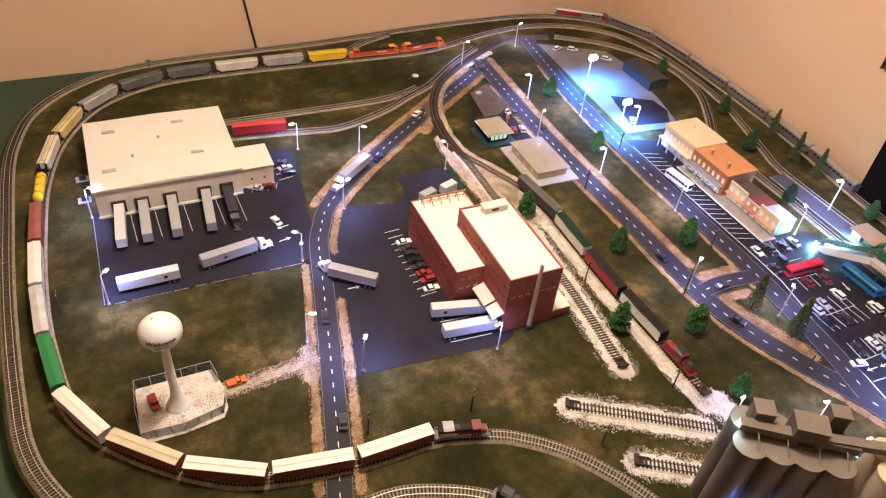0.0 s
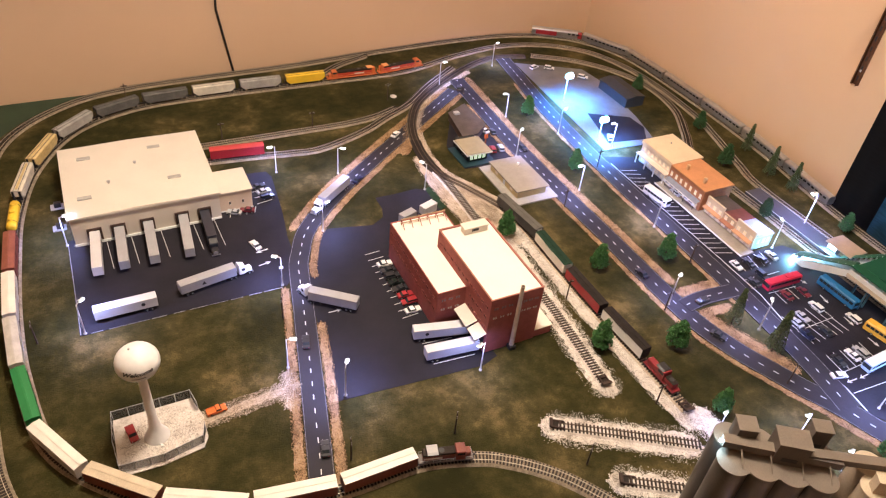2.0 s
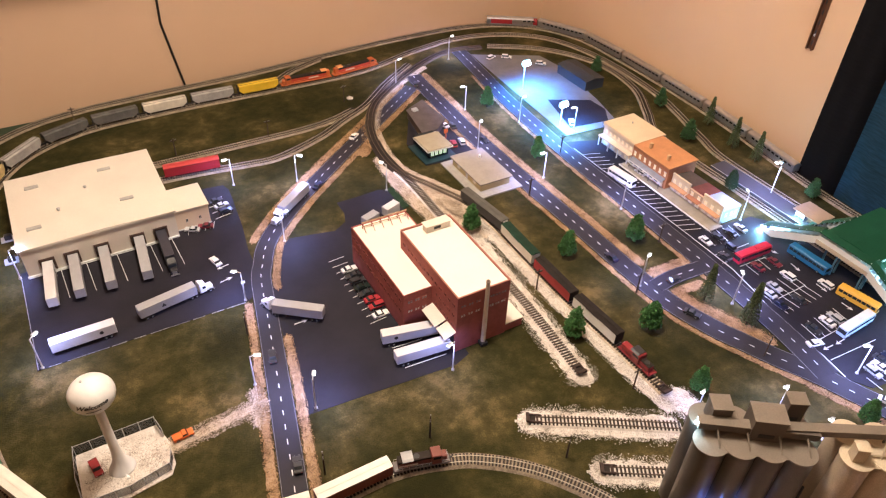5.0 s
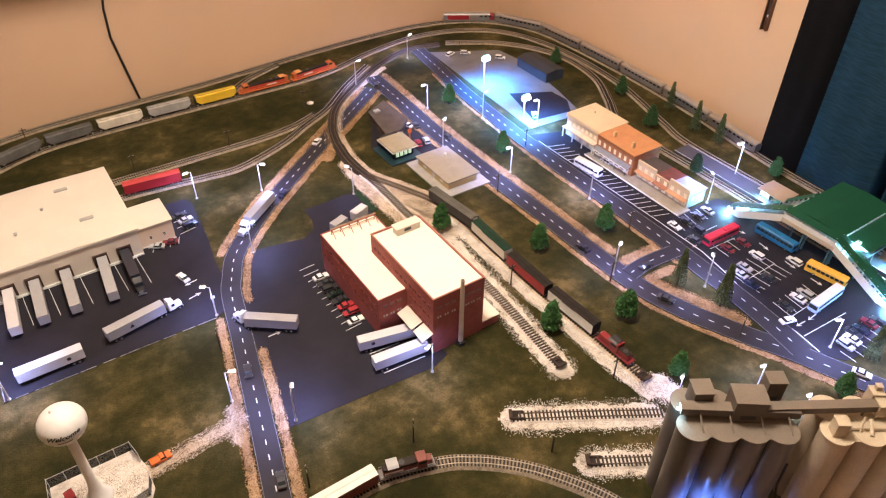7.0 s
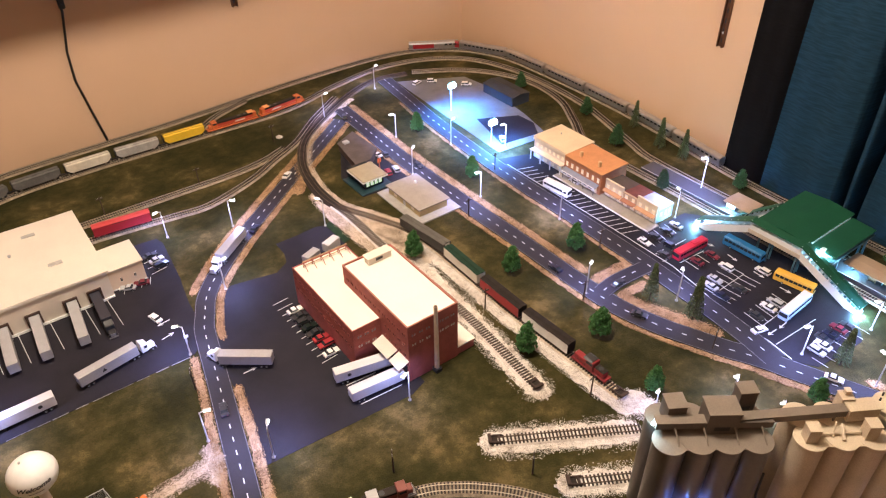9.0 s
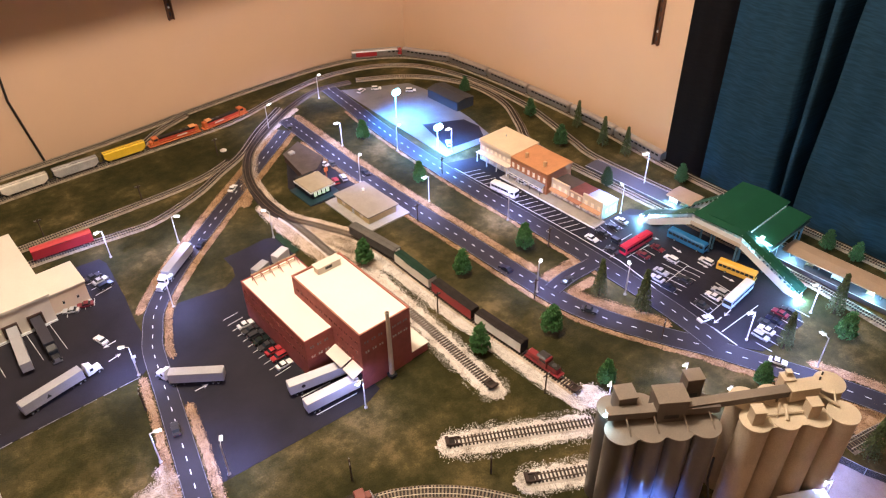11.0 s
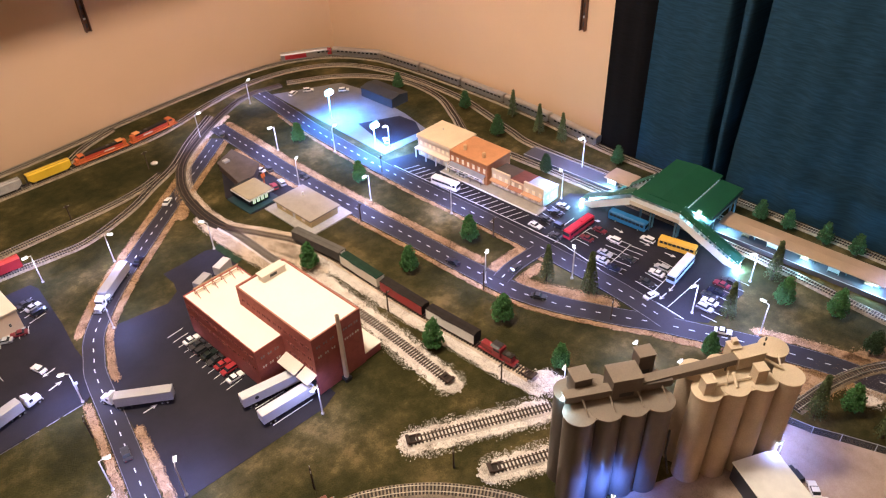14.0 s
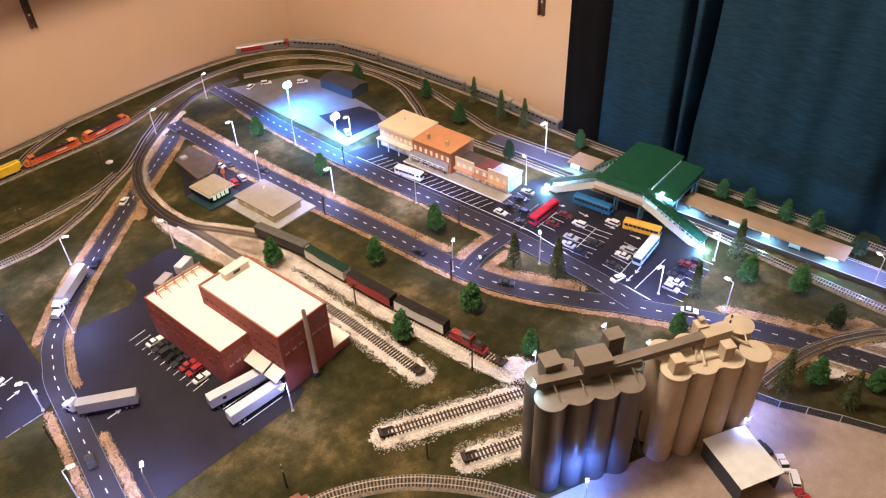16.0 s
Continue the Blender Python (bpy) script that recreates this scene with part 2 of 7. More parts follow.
ROOFDARK = mat("matt_black_roof", (0.030, 0.024, 0.022), 0.9, 0.2, 60, spec=0.1)
ENGINE_ORANGE = paint("engine_orange", (0.58, 0.135, 0.035), 0.5)
ORANGE = paint("orange_paint", (0.75, 0.16, 0.03))
YELLOW = paint("yellow_paint", (0.80, 0.52, 0.04))
GREEN = paint("green_paint", (0.02, 0.20, 0.06))
MAROON = paint("box_car_brown", (0.19, 0.045, 0.030))
STEEL = mat("stainless", (0.62, 0.62, 0.64), 0.3, 0.1, 70, 0.05, metal=0.9)
# Sides darker and lids paler: the lamp's light and shade are put into colour
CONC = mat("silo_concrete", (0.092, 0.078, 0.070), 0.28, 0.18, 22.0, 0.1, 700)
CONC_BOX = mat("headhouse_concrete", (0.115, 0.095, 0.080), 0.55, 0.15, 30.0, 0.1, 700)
CONC_LIT = mat("grey_tan_lid", (0.190, 0.155, 0.122), 0.6, 0.12, 30.0, 0.1, 700)
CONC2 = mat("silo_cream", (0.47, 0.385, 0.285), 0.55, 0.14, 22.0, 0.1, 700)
CONC2_LIT = mat("cream_lid", (0.58, 0.485, 0.355), 0.6, 0.10, 22.0, 0.1, 700)
GREENROOF = mat("green_roof", (0.011, 0.080, 0.042), 0.45, 0.12, 30, 0.1)
TANROOF = mat("tan_roof", (0.42, 0.305, 0.21), 0.7, 0.1, 30)
TERRA = mat("orange_roof", (0.58, 0.265, 0.125), 0.7, 0.12, 40)
GLASS = mat("dark_window", (0.03, 0.035, 0.04), 0.12, 0.1, 50, 0)


def cloth_material(name, base):
    """Woven cloth: fine horizontal slubs over soft large variation."""
    m = mat(name, base, 0.9, 0.35, 5.0, 0.0, 300, spec=0.15)
    nt = m.node_tree
    co, mp, no, bn = (nt.nodes.new(k) for k in ("ShaderNodeTexCoord", "ShaderNodeMapping", "ShaderNodeTexNoise", "ShaderNodeBump"))
    mp.inputs["Scale"].default_value = (1.5, 34, 300)
    no.inputs["Scale"].default_value, no.inputs["Detail"].default_value = 1.0, 4
    bn.inputs["Strength"].default_value, bn.inputs["Distance"].default_value = 0.35, 0.002
    nt.links.new(co.outputs["Object"], mp.inputs["Vector"])
    nt.links.new(mp.outputs["Vector"], no.inputs["Vector"])
    nt.links.new(no.outputs["Fac"], bn.inputs["Height"])
    nt.links.new(bn.outputs["Normal"], nt.nodes["Principled BSDF"].inputs["Normal"])
    rp = nt.nodes.new("ShaderNodeValToRGB")
    rp.color_ramp.elements[0].position, rp.color_ramp.elements[1].position = 0.36, 0.66
    rp.color_ramp.elements[0].color, rp.color_ramp.elements[1].color = (*[c * 0.78 for c in base], 1), (*[c * 1.22 for c in base], 1)
    nt.links.new(no.outputs["Fac"], rp.inputs["Fac"])
    nt.links.new(rp.outputs["Color"], nt.nodes["Principled BSDF"].inputs["Base Color"])
    return m


CURTAIN = cloth_material("teal_curtain", (0.0115, 0.039, 0.070))
# ---- room ----
TOP, FLOOR_Z = 1.50, -0.88
X0, X1, Y0, Y1 = -1.9, 1.478, -1.9, 1.822
solid("wall_north", M().box(X0 - 0.1, X1 + 0.1, Y1, Y1 + 0.1, FLOOR_Z, TOP), WALL, "tan painted wall behind the model railway", "wall", kind="structure")
solid("wall_east", M().box(X1, X1 + 0.1, 0.755, Y1, FLOOR_Z, TOP).box(X1, X1 + 0.1, -0.55, 0.755, FLOOR_Z, -0.45).box(X1, X1 + 0.1, -0.55, 0.755, 1.22, TOP).box(X1, X1 + 0.1, Y0, -0.55, FLOOR_Z, TOP), WALL, "tan painted wall with a dark curtain", "wall", kind="structure")
solid("wall_south", M().box(X0 - 0.1, X1 + 0.1, Y0 - 0.1, Y0, FLOOR_Z, TOP), WALL, "tan painted wall", "wall", kind="structure")
solid("wall_west", M().box(X0 - 0.1, X0, Y0, Y1, FLOOR_Z, TOP), WALL, "tan painted wall", "wall", kind="structure")
solid("window_1", M().box(X1 + 0.085, X1 + 0.105, -0.55, 0.755, -0.45, 1.22), mat("night_pane", (0.006, 0.007, 0.010), 0.08, 0, bump=0), "dark window behind the curtain", "window", kind="structure")
solid("ceiling", M().box(X0 - 0.1, X1 + 0.1, Y0 - 0.1, Y1 + 0.1, TOP, TOP + 0.1), CEIL, "off-white ceiling", "ceiling", kind="structure")
solid("floor", M().box(X0 - 0.1, X1 + 0.1, Y0 - 0.1, Y1 + 0.1, FLOOR_Z - 0.1, FLOOR_Z), FLOOR, "brown carpet floor", "floor", kind="structure")

# ---- bench top and scenery ----
TRACK_OUTER = [(-0.115, 0.50), (-0.186, 0.618), (-0.216, 0.70), (-0.227, 0.80), (-0.234, 0.92), (-0.238, 1.06), (-0.238, 1.213), (-0.236, 1.37), (-0.225, 1.467), (-0.198, 1.565), (-0.149, 1.639), (-0.083, 1.695), (-0.010, 1.732), (0.085, 1.752), (0.204, 1.760), (0.330, 1.763), (0.50, 1.768),
               (0.734, 1.788), (0.959, 1.800), (1.140, 1.796), (1.270, 1.762), (1.370, 1.690), (1.435, 1.570), (1.450, 1.420), (1.450, 1.190), (1.438, 0.990), (1.412, 0.80), (1.400, 0.647), (1.398, 0.44), (1.390, 0.236), (1.378, 0.05), (1.37, -0.2)]
BOARD_Z = -0.034
rim = spline(TRACK_OUTER, 0.02)
rim = [(q.x + k.x * 0.0175, q.y + k.y * 0.0175) for q, (d, k) in zip(rim, sides(rim))]
solid("ground", M().prism([(-0.30, -0.45), (-0.30, 0.36)] + rim + [(1.388, -0.45)], BOARD_Z, 0.0), GRASS,
      "olive and brown static grass scenery of the layout", "ground", kind="structure")
solid("bench", M().box(-0.85, 1.474, -0.46, 1.818, BOARD_Z - 0.03, BOARD_Z - 0.0005).box(-0.55, -0.47, -0.4, -0.32, FLOOR_Z, BOARD_Z - 0.03).box(1.33, 1.40, -0.4, -0.32, FLOOR_Z, BOARD_Z - 0.03)
      .box(-0.55, -0.47, 1.7, 1.78, FLOOR_Z, BOARD_Z - 0.03).box(1.38, 1.46, 1.7, 1.78, FLOOR_Z, BOARD_Z - 0.03), BOARD, "green painted plywood bench under the layout", "table")

ROADS = {
    "west": ([(0.130, 0.40), (0.148, 0.486), (0.167, 0.551), (0.192, 0.655), (0.215, 0.754), (0.244, 0.881), (0.266, 0.981), (0.283, 1.023), (0.306, 1.070),
              (0.349, 1.121), (0.419, 1.186), (0.491, 1.244), (0.567, 1.304), (0.629, 1.351), (0.735, 1.432), (0.850, 1.520)], 0.036),
    "middle": ([(0.880, 1.575), (0.873, 1.435), (0.866, 1.319), (0.862, 1.207), (0.862, 1.108), (0.863, 0.990), (0.866, 0.882), (0.867, 0.786), (0.868, 0.694),
                (0.873, 0.600), (0.893, 0.520), (0.916, 0.465), (0.937, 0.417), (0.962, 0.369), (0.986, 0.308), (1.018, 0.228), (1.040, 0.163), (1.056, 0.106), (1.066, 0.047), (1.078, -0.02), (1.09, -0.12)], 0.044),
    "east": ([(1.070, 1.66), (1.050, 1.50), (1.033, 1.376), (1.018, 1.187), (1.010, 0.994), (1.010, 0.842), (1.008, 0.684), (1.004, 0.601), (0.998, 0.496), (0.990, 0.421), (0.978, 0.350)], 0.044),
    "link": ([(0.880, 0.640), (0.93, 0.645), (1.000, 0.640)], 0.034),
}
for n, (name, (pts, wide)) in enumerate(ROADS.items()):
    line = spline(pts, 0.008)
    z = 0.0012 + 0.0003 * n
    road = solid("road", ribbon(M(), line, wide / 2, -wide / 2, -0.001, z), ASPHALT, "grey model road with white lane dashes", "road", kind="structure")
    dash, walked = M(), spline(pts, 0.001)
    for i in range(6, len(walked) - 16, 26):
        ribbon(dash, walked[i:i + 12:3], 0.0007, -0.0007, z - 0.0005, z + 0.0002)
    part("lane_marking", dash, LINE, road, "white dashed centre line", kind="stuff")
    for side in (1, -1):
        off = side * (wide / 2 - 0.0012)
        part("edge_line", ribbon(M(), line, off + 0.0003, off - 0.0003, z - 0.0005, z + 0.0002), EDGE, road, "thin worn white edge line")

# parking lots
solid("lot_west", M().prism([(-0.100, 0.938), (0.232, 0.941), (0.256, 0.965), (0.270, 1.03), (0.272, 1.07), (0.285, 1.15), (0.298, 1.278), (0.292, 1.30), (0.19, 1.31), (0.17, 1.20), (-0.098, 1.19)], -0.001, 0.0009), LOT, "dark asphalt truck yard", "pavement", kind="structure")
solid("lot_middle", M().prism([(0.226, 0.668), (0.470, 0.650), (0.50, 0.66), (0.50, 0.95), (0.555, 0.955), (0.586, 1.02), (0.586, 1.131), (0.568, 1.139), (0.522, 1.136), (0.476, 1.136), (0.475, 1.097), (0.466, 1.070), (0.437, 1.052), (0.401, 1.060), (0.352, 1.070), (0.322, 1.056), (0.292, 0.99), (0.270, 0.93), (0.258, 0.86), (0.240, 0.76)], -0.001, 0.0006), LOT, "dark asphalt factory yard", "pavement", kind="structure")
solid("grass_strip", M().prism([(0.5865, 1.055), (0.602, 1.060), (0.602, 1.137), (0.5865, 1.133)], -0.001, 0.0009), mat("fresh_green_scatter", (0.024, 0.046, 0.024), 0.95, 0.35, 90, 0.6, 700, spec=0.1), "fresh green scatter strip beside the factory yard", "grass", kind="stuff")
solid("lot_east", M().prism([(1.005, 0.44), (0.998, 0.335), (1.02, 0.302), (1.07, 0.295), (1.130, 0.290), (1.178, 0.325), (1.225, 0.40), (1.27, 0.62), (1.20, 0.71), (1.10, 0.72), (1.03, 0.72)], -0.001, 0.0009), LOT, "black asphalt station car park", "pavement", kind="structure")
solid("lot_shops", M().prism([(1.03, 0.70), (1.10, 0.70), (1.115, 1.09), (1.03, 1.12)], -0.001, 0.0007), LOT, "dark asphalt parking bays before the shops", "pavement", kind="structure")
solid("lot_north", M().prism([(1.06, 1.14), (1.21, 1.13), (1.24, 1.25), (1.27, 1.45), (1.26, 1.53), (1.09, 1.62), (1.075, 1.40)], -0.001, 0.0007), mat("pale_concrete_lot", (0.15, 0.145, 0.145), 0.8, 0.2, 20), "pale concrete yard under floodlights", "pavement", kind="structure")
# ---- loose stones, verges and ballast ----
rnd = random.Random(4)
STONE = [(1, 0, 0), (0.3, 0.9, 0.1), (-0.9, 0.4, 0), (-0.6, -0.8, 0.1), (0.5, -0.9, 0), (0.1, 0.05, 0.9)]
STONE_F = [(0, 1, 5), (1, 2, 5), (2, 3, 5), (3, 4, 5), (4, 0, 5)]


def stones(m, line, inner, outer, count, z, size=0.00085, spread=1.3):
    """Small stones strewn along a line, thinning out towards both edges."""
    dirs = sides(line)
    mid, half, step = (inner + outer) / 2, abs(outer - inner) / 2, (line[1] - line[0]).length
    for _ in range(count):
        i = rnd.randrange(len(line))
        d, s = dirs[i]
        u = rnd.gauss(0, 0.60)
        while abs(u) > spread:
            u = rnd.gauss(0, 0.60)
        if abs(u) > 1 and noise.noise(line[i] * 45 + Vector((0, 0, u))) < -0.12:
            u *= 0.8
        off = mid + half * u * taper(i, len(line), half, step)
        p = line[i] + s * off + d * rnd.uniform(-0.004, 0.004)
        r = size * rnd.uniform(0.5, 1.25)
        a = rnd.uniform(0, 6.28)
        ca, sa = math.cos(a) * r, math.sin(a) * r
        m.add([(p.x + x * ca - y * sa, p.y + x * sa + y * ca, z - 0.0002 + k * r) for x, y, k in STONE], STONE_F)
    return m


def verge(name, pts, inner, outer, material, dense=9.0, z=0.0011, label="tan gravel verge along the model road", rough=0.0035, thin=0.0):
    line = spline(pts, 0.004)
    length = 0.004 * len(line)
    lo, hi = min(inner, outer), max(inner, outer)
    cut = (hi - lo) * (thin or (0.09 if material is BALLAST else 0.12))
    pale = material is BALLAST
    ob = solid(name, ribbon(M(), line, hi - cut, lo + cut, -0.001, z, rough=rough, ends=True), material, label, "gravel", kind="stuff")
    part("stones", stones(M(), line, inner, outer, int(length * 1500 * dense * (1.9 if pale else 1.5)), z, size=0.00072, spread=1.45 if pale else 1.15), {BALLAST: BALLAST_STONE, TANBALLAST: TANBALLAST_STONE}.get(material, GRAVEL_STONE), ob, kind="stuff")
    return ob


W = ROADS["west"][0]
verge("gravel_verge", W[1:5], 0.019, 0.036, PALEGRAVEL)
verge("gravel_verge", [(0.213, 0.745), (0.228, 0.81), (0.246, 0.895), (0.254, 0.93)], 0.019, 0.034, PALEGRAVEL)
verge("gravel_verge", W[8:15], 0.019, 0.036, GRAVEL)
verge("gravel_verge", W[1:5], -0.019, -0.036, PALEGRAVEL)
verge("gravel_verge", [(0.213, 0.745), (0.224, 0.795), (0.233, 0.840)], -0.019, -0.035, PALEGRAVEL)
verge("gravel_verge", [(0.259, 0.950), *W[6:15]], -0.019, -0.033, GRAVEL)
verge("gravel_verge", W[13:16], 0.019, 0.034, GRAVEL)
verge("gravel_verge", W[13:16], -0.019, -0.034, GRAVEL)
verge("gravel_verge", [(0.905, 1.56), (0.895, 1.47), (0.893, 1.40)], -0.010, 0.010, GRAVEL)
E2 = ROADS["middle"][0]
verge("gravel_verge", E2[0:9], 0.023, 0.042, GRAVEL)
verge("gravel_verge", E2[1:14], -0.023, -0.034, GRAVEL, 6)
verge("gravel_verge", E2[13:20], -0.023, -0.038, GRAVEL, 7)
verge("gravel_verge", E2[15:20], 0.023, 0.046, GRAVEL, 7)
E3 = ROADS["east"][0]
verge("gravel_verge", E3[1:8], -0.023, -0.032, GRAVEL, 4)
verge("gravel_verge", [(0.890, 0.672), (0.94, 0.670), (0.985, 0.668)], -0.014, 0.013, GRAVEL, 14)
verge("gravel_verge", [(0.902, 0.606), (0.912, 0.568), (0.930, 0.525), (0.944, 0.488), (0.960, 0.440)], -0.017, 0.014, GRAVEL, 16)
verge("gravel_verge", [(0.895, 0.611), (0.93, 0.610), (0.968, 0.607)], -0.010, 0.011, GRAVEL, 14)
verge("gravel_verge", [(0.96, 0.105), (1.005, 0.10), (1.061, 0.077), (1.107, 0.048), (1.157, 0.004)], -0.020, 0.046, GRAVEL, 12)
verge("gravel_verge", [(1.02, 0.095), (1.061, 0.077), (1.107, 0.048), (1.157, 0.004), (1.20, -0.05)], -0.062, -0.016, BALLAST, 12, label="pale gravel beside the bridge track")
verge("gravel_drive", [(0.02, 0.705), (0.08, 0.710), (0.13, 0.715), (0.19, 0.720)], -0.017, 0.015, TANBALLAST, 15, label="pale gravel drive to the water tower", thin=0.30)
verge("gravel_fan", [(0.166, 0.678), (0.175, 0.715), (0.184, 0.752)], -0.010, 0.018, TANBALLAST, 13, label="pale gravel fan beside the road", thin=0.30)
solid("gravel_pad", M().prism([(-0.076, 0.654), (-0.074, 0.752), (0.034, 0.753), (0.044, 0.715), (0.043, 0.676), (0.034, 0.660), (-0.02, 0.652)], -0.001, 0.0012), BALLAST, "pale gravel pad under the water tower", "gravel", kind="stuff")
pad = M()
stones(pad, spline([(-0.066, 0.703), (0.034, 0.706)], 0.004), -0.050, 0.048, 12000, 0.0012, size=0.00075, spread=1.02)
solid("gravel_stones", pad, BALLAST_STONE, "loose pale stones on the tower pad", "gravel", kind="stuff")
verge("ballast_strip", [(0.494, 0.513), (0.587, 0.457), (0.70, 0.387)], -0.024, 0.024, BALLAST, 22, label="wide pale ballast strip of a stub track", rough=0.008)
verge("ballast_strip", [(0.534, 0.395), (0.630, 0.337), (0.70, 0.294)], -0.022, 0.022, BALLAST, 22, label="wide pale ballast strip of a stub track", rough=0.008)
verge("ballast_strip", [(0.630, 0.518), (0.642, 0.66), (0.652, 0.78), (0.664, 0.93)], -0.022, 0.023, BALLAST, 20, label="wide pale ballast strip of a stub track", rough=0.008)
verge("ballast_strip", [(0.628, 1.255), (0.621, 1.19), (0.620, 1.12), (0.622, 1.03), (0.628, 0.95)], -0.018, 0.018, TANBALLAST, 18, label="tan ballast bank beside the siding", rough=0.006)
verge("ballast_strip", [(0.645, 1.150), (0.659, 1.085), (0.672, 1.03), (0.684, 0.975)], -0.020, 0.020, TANBALLAST, 16, label="tan ballast between the diverging tracks", rough=0.006)
verge("ballast_strip", [(0.664, 1.06), (0.676, 1.00), (0.682, 0.945), (0.684, 0.90)], -0.026, 0.026, TANBALLAST, 16, label="tan ballast between the diverging tracks", rough=0.006)
verge("ballast_strip", [(0.668, 1.055), (0.682, 1.020), (0.693, 0.985), (0.700, 0.950)], -0.016, 0.012, TANBALLAST, 26, label="tan ballast between the diverging tracks", rough=0.004)
verge("gravel_fan", [(0.595, 1.272), (0.622, 1.305), (0.640, 1.345), (0.662, 1.39)], -0.014, 0.012, GRAVEL, 14, label="tan gravel between the road and the track")
verge("ballast_strip", [(0.730, 0.42), (0.722, 0.50), (0.719, 0.60), (0.716, 0.74), (0.719, 0.88), (0.716, 0.97)], 0.008, 0.031, BALLAST, 16, label="pale ballast bank beside the standing cars", rough=0.006)
verge("ballast_strip", [(0.722, 0.985), (0.704, 1.028), (0.685, 1.073), (0.667, 1.114), (0.649, 1.150), (0.638, 1.185), (0.635, 1.230), (0.639, 1.275), (0.650, 1.335), (0.674, 1.400), (0.722, 1.475), (0.80, 1.545), (0.93, 1.622)], -0.024, -0.006, TANBALLAST, 14, label="tan ballast inside the branch curve", rough=0.006)
verge("ballast_strip", [(0.745, 0.38), (0.735, 0.43), (0.72, 0.45)], -0.020, 0.024, BALLAST, 22, label="pale ballast round the track end", rough=0.008)
solid("gravel_yard", M().prism([(0.56, 0.27), (0.70, 0.20), (0.84, 0.12), (0.893, 0.130), (0.911, 0.06), (0.948, -0.05), (0.97, -0.40), (0.40, -0.40), (0.45, 0.12)], -0.001, 0.0012), YARDM, "pale gravel yard of the grain elevator", "gravel", kind="stuff")
yard = M()
stones(yard, spline([(0.62, 0.17), (0.73, 0.05), (0.80, -0.10)], 0.004), -0.06, 0.06, 2500, 0.0012)
solid("gravel_stones", yard, YARDM, "loose pale stones on the elevator yard", "gravel", kind="stuff")

solid("bare_board", M().prism([(0.643, 1.296), (0.629, 1.278), (0.622, 1.250), (0.620, 1.214), (0.624, 1.190), (0.632, 1.176), (0.648, 1.178), (0.650, 1.300)], -0.001, 0.0030), TIE, "dark brown bare board beside the turnout", "board", kind="stuff")
solid("turnout_bed", ribbon(M(), spline([(0.646, 1.315), (0.639, 1.275), (0.635, 1.230), (0.638, 1.182)], 0.004), 0.0115, -0.0115, 0.0, 0.0039, slope=0.002), TIE, "dark bare timber bed of the turnout", "railway track", kind="structure")
# ---- railway tracks ----
TRACKS = {
    "outer": TRACK_OUTER,
    "inner": [(0.553, 0.275), (0.537, 0.324), (0.520, 0.360), (0.500, 0.3925), (0.4775, 0.423), (0.451, 0.4505), (0.419, 0.476), (0.380, 0.498), (0.300, 0.521), (0.20, 0.522), (0.10, 0.535), (0.015, 0.562), (-0.085, 0.640), (-0.155, 0.735), (-0.182, 0.87), (-0.190, 1.0), (-0.187, 1.149), (-0.175, 1.303),
              (-0.137, 1.452), (-0.055, 1.580), (0.079, 1.648), (0.277, 1.660), (0.519, 1.655), (0.76, 1.655), (0.942, 1.705), (1.10, 1.730), (1.24, 1.70), (1.345, 1.62), (1.395, 1.50), (1.410, 1.36), (1.40, 1.20), (1.376, 1.10), (1.340, 0.98), (1.318, 0.88), (1.318, 0.60), (1.318, 0.3), (1.31, 0.1), (1.30, -0.2)],
    "branch": [(1.139, 1.650), (1.038, 1.665), (0.93, 1.625), (0.805, 1.545), (0.722, 1.475), (0.674, 1.400), (0.650, 1.335), (0.639, 1.275), (0.635, 1.230), (0.638, 1.185), (0.649, 1.150), (0.667, 1.114), (0.685, 1.073), (0.704, 1.028), (0.715, 0.98), (0.720, 0.93), (0.719, 0.863), (0.716, 0.709), (0.722, 0.548), (0.724, 0.450)],
    "siding": [(0.637, 1.190), (0.641, 1.132), (0.641, 1.07), (0.640, 1.00), (0.645, 0.90), (0.647, 0.78), (0.643, 0.68), (0.632, 0.541)],
    "team": [(0.510, 0.505), (0.587, 0.459), (0.697, 0.391)],
    "silo": [(0.552, 0.386), (0.630, 0.339), (0.70, 0.296)],
    "yard": [(0.10, 1.378), (0.20, 1.372), (0.295, 1.362), (0.360, 1.353), (0.430, 1.350), (0.542, 1.390), (0.62, 1.436), (0.700, 1.482), (0.79, 1.56), (0.90, 1.64)],
    "yard_two": [(0.15, 1.438), (0.396, 1.437), (0.52, 1.438), (0.60, 1.450), (0.665, 1.475)],
    "crossover": [(0.44, 1.662), (0.52, 1.68), (0.60, 1.735), (0.70, 1.775)],
    "loop_east": [(1.16, 1.648), (1.27, 1.58), (1.345, 1.49), (1.382, 1.38), (1.368, 1.25), (1.31, 1.14), (1.262, 1.06), (1.25, 0.95), (1.25, 0.80)],
    "platform": [(1.25, 0.80), (1.247, 0.60), (1.245, 0.367), (1.240, 0.287), (1.222, 0.128), (1.212, 0.019), (1.20, -0.15)],
    "near_loop": [(0.03, 0.40), (0.12, 0.450), (0.207, 0.462), (0.279, 0.442), (0.340, 0.405), (0.385, 0.345), (0.40, 0.26)],
    "east_spur": [(0.93, 0.12), (1.005, 0.100), (1.061, 0.077), (1.107, 0.048), (1.157, 0.004), (1.22, -0.08)],
}


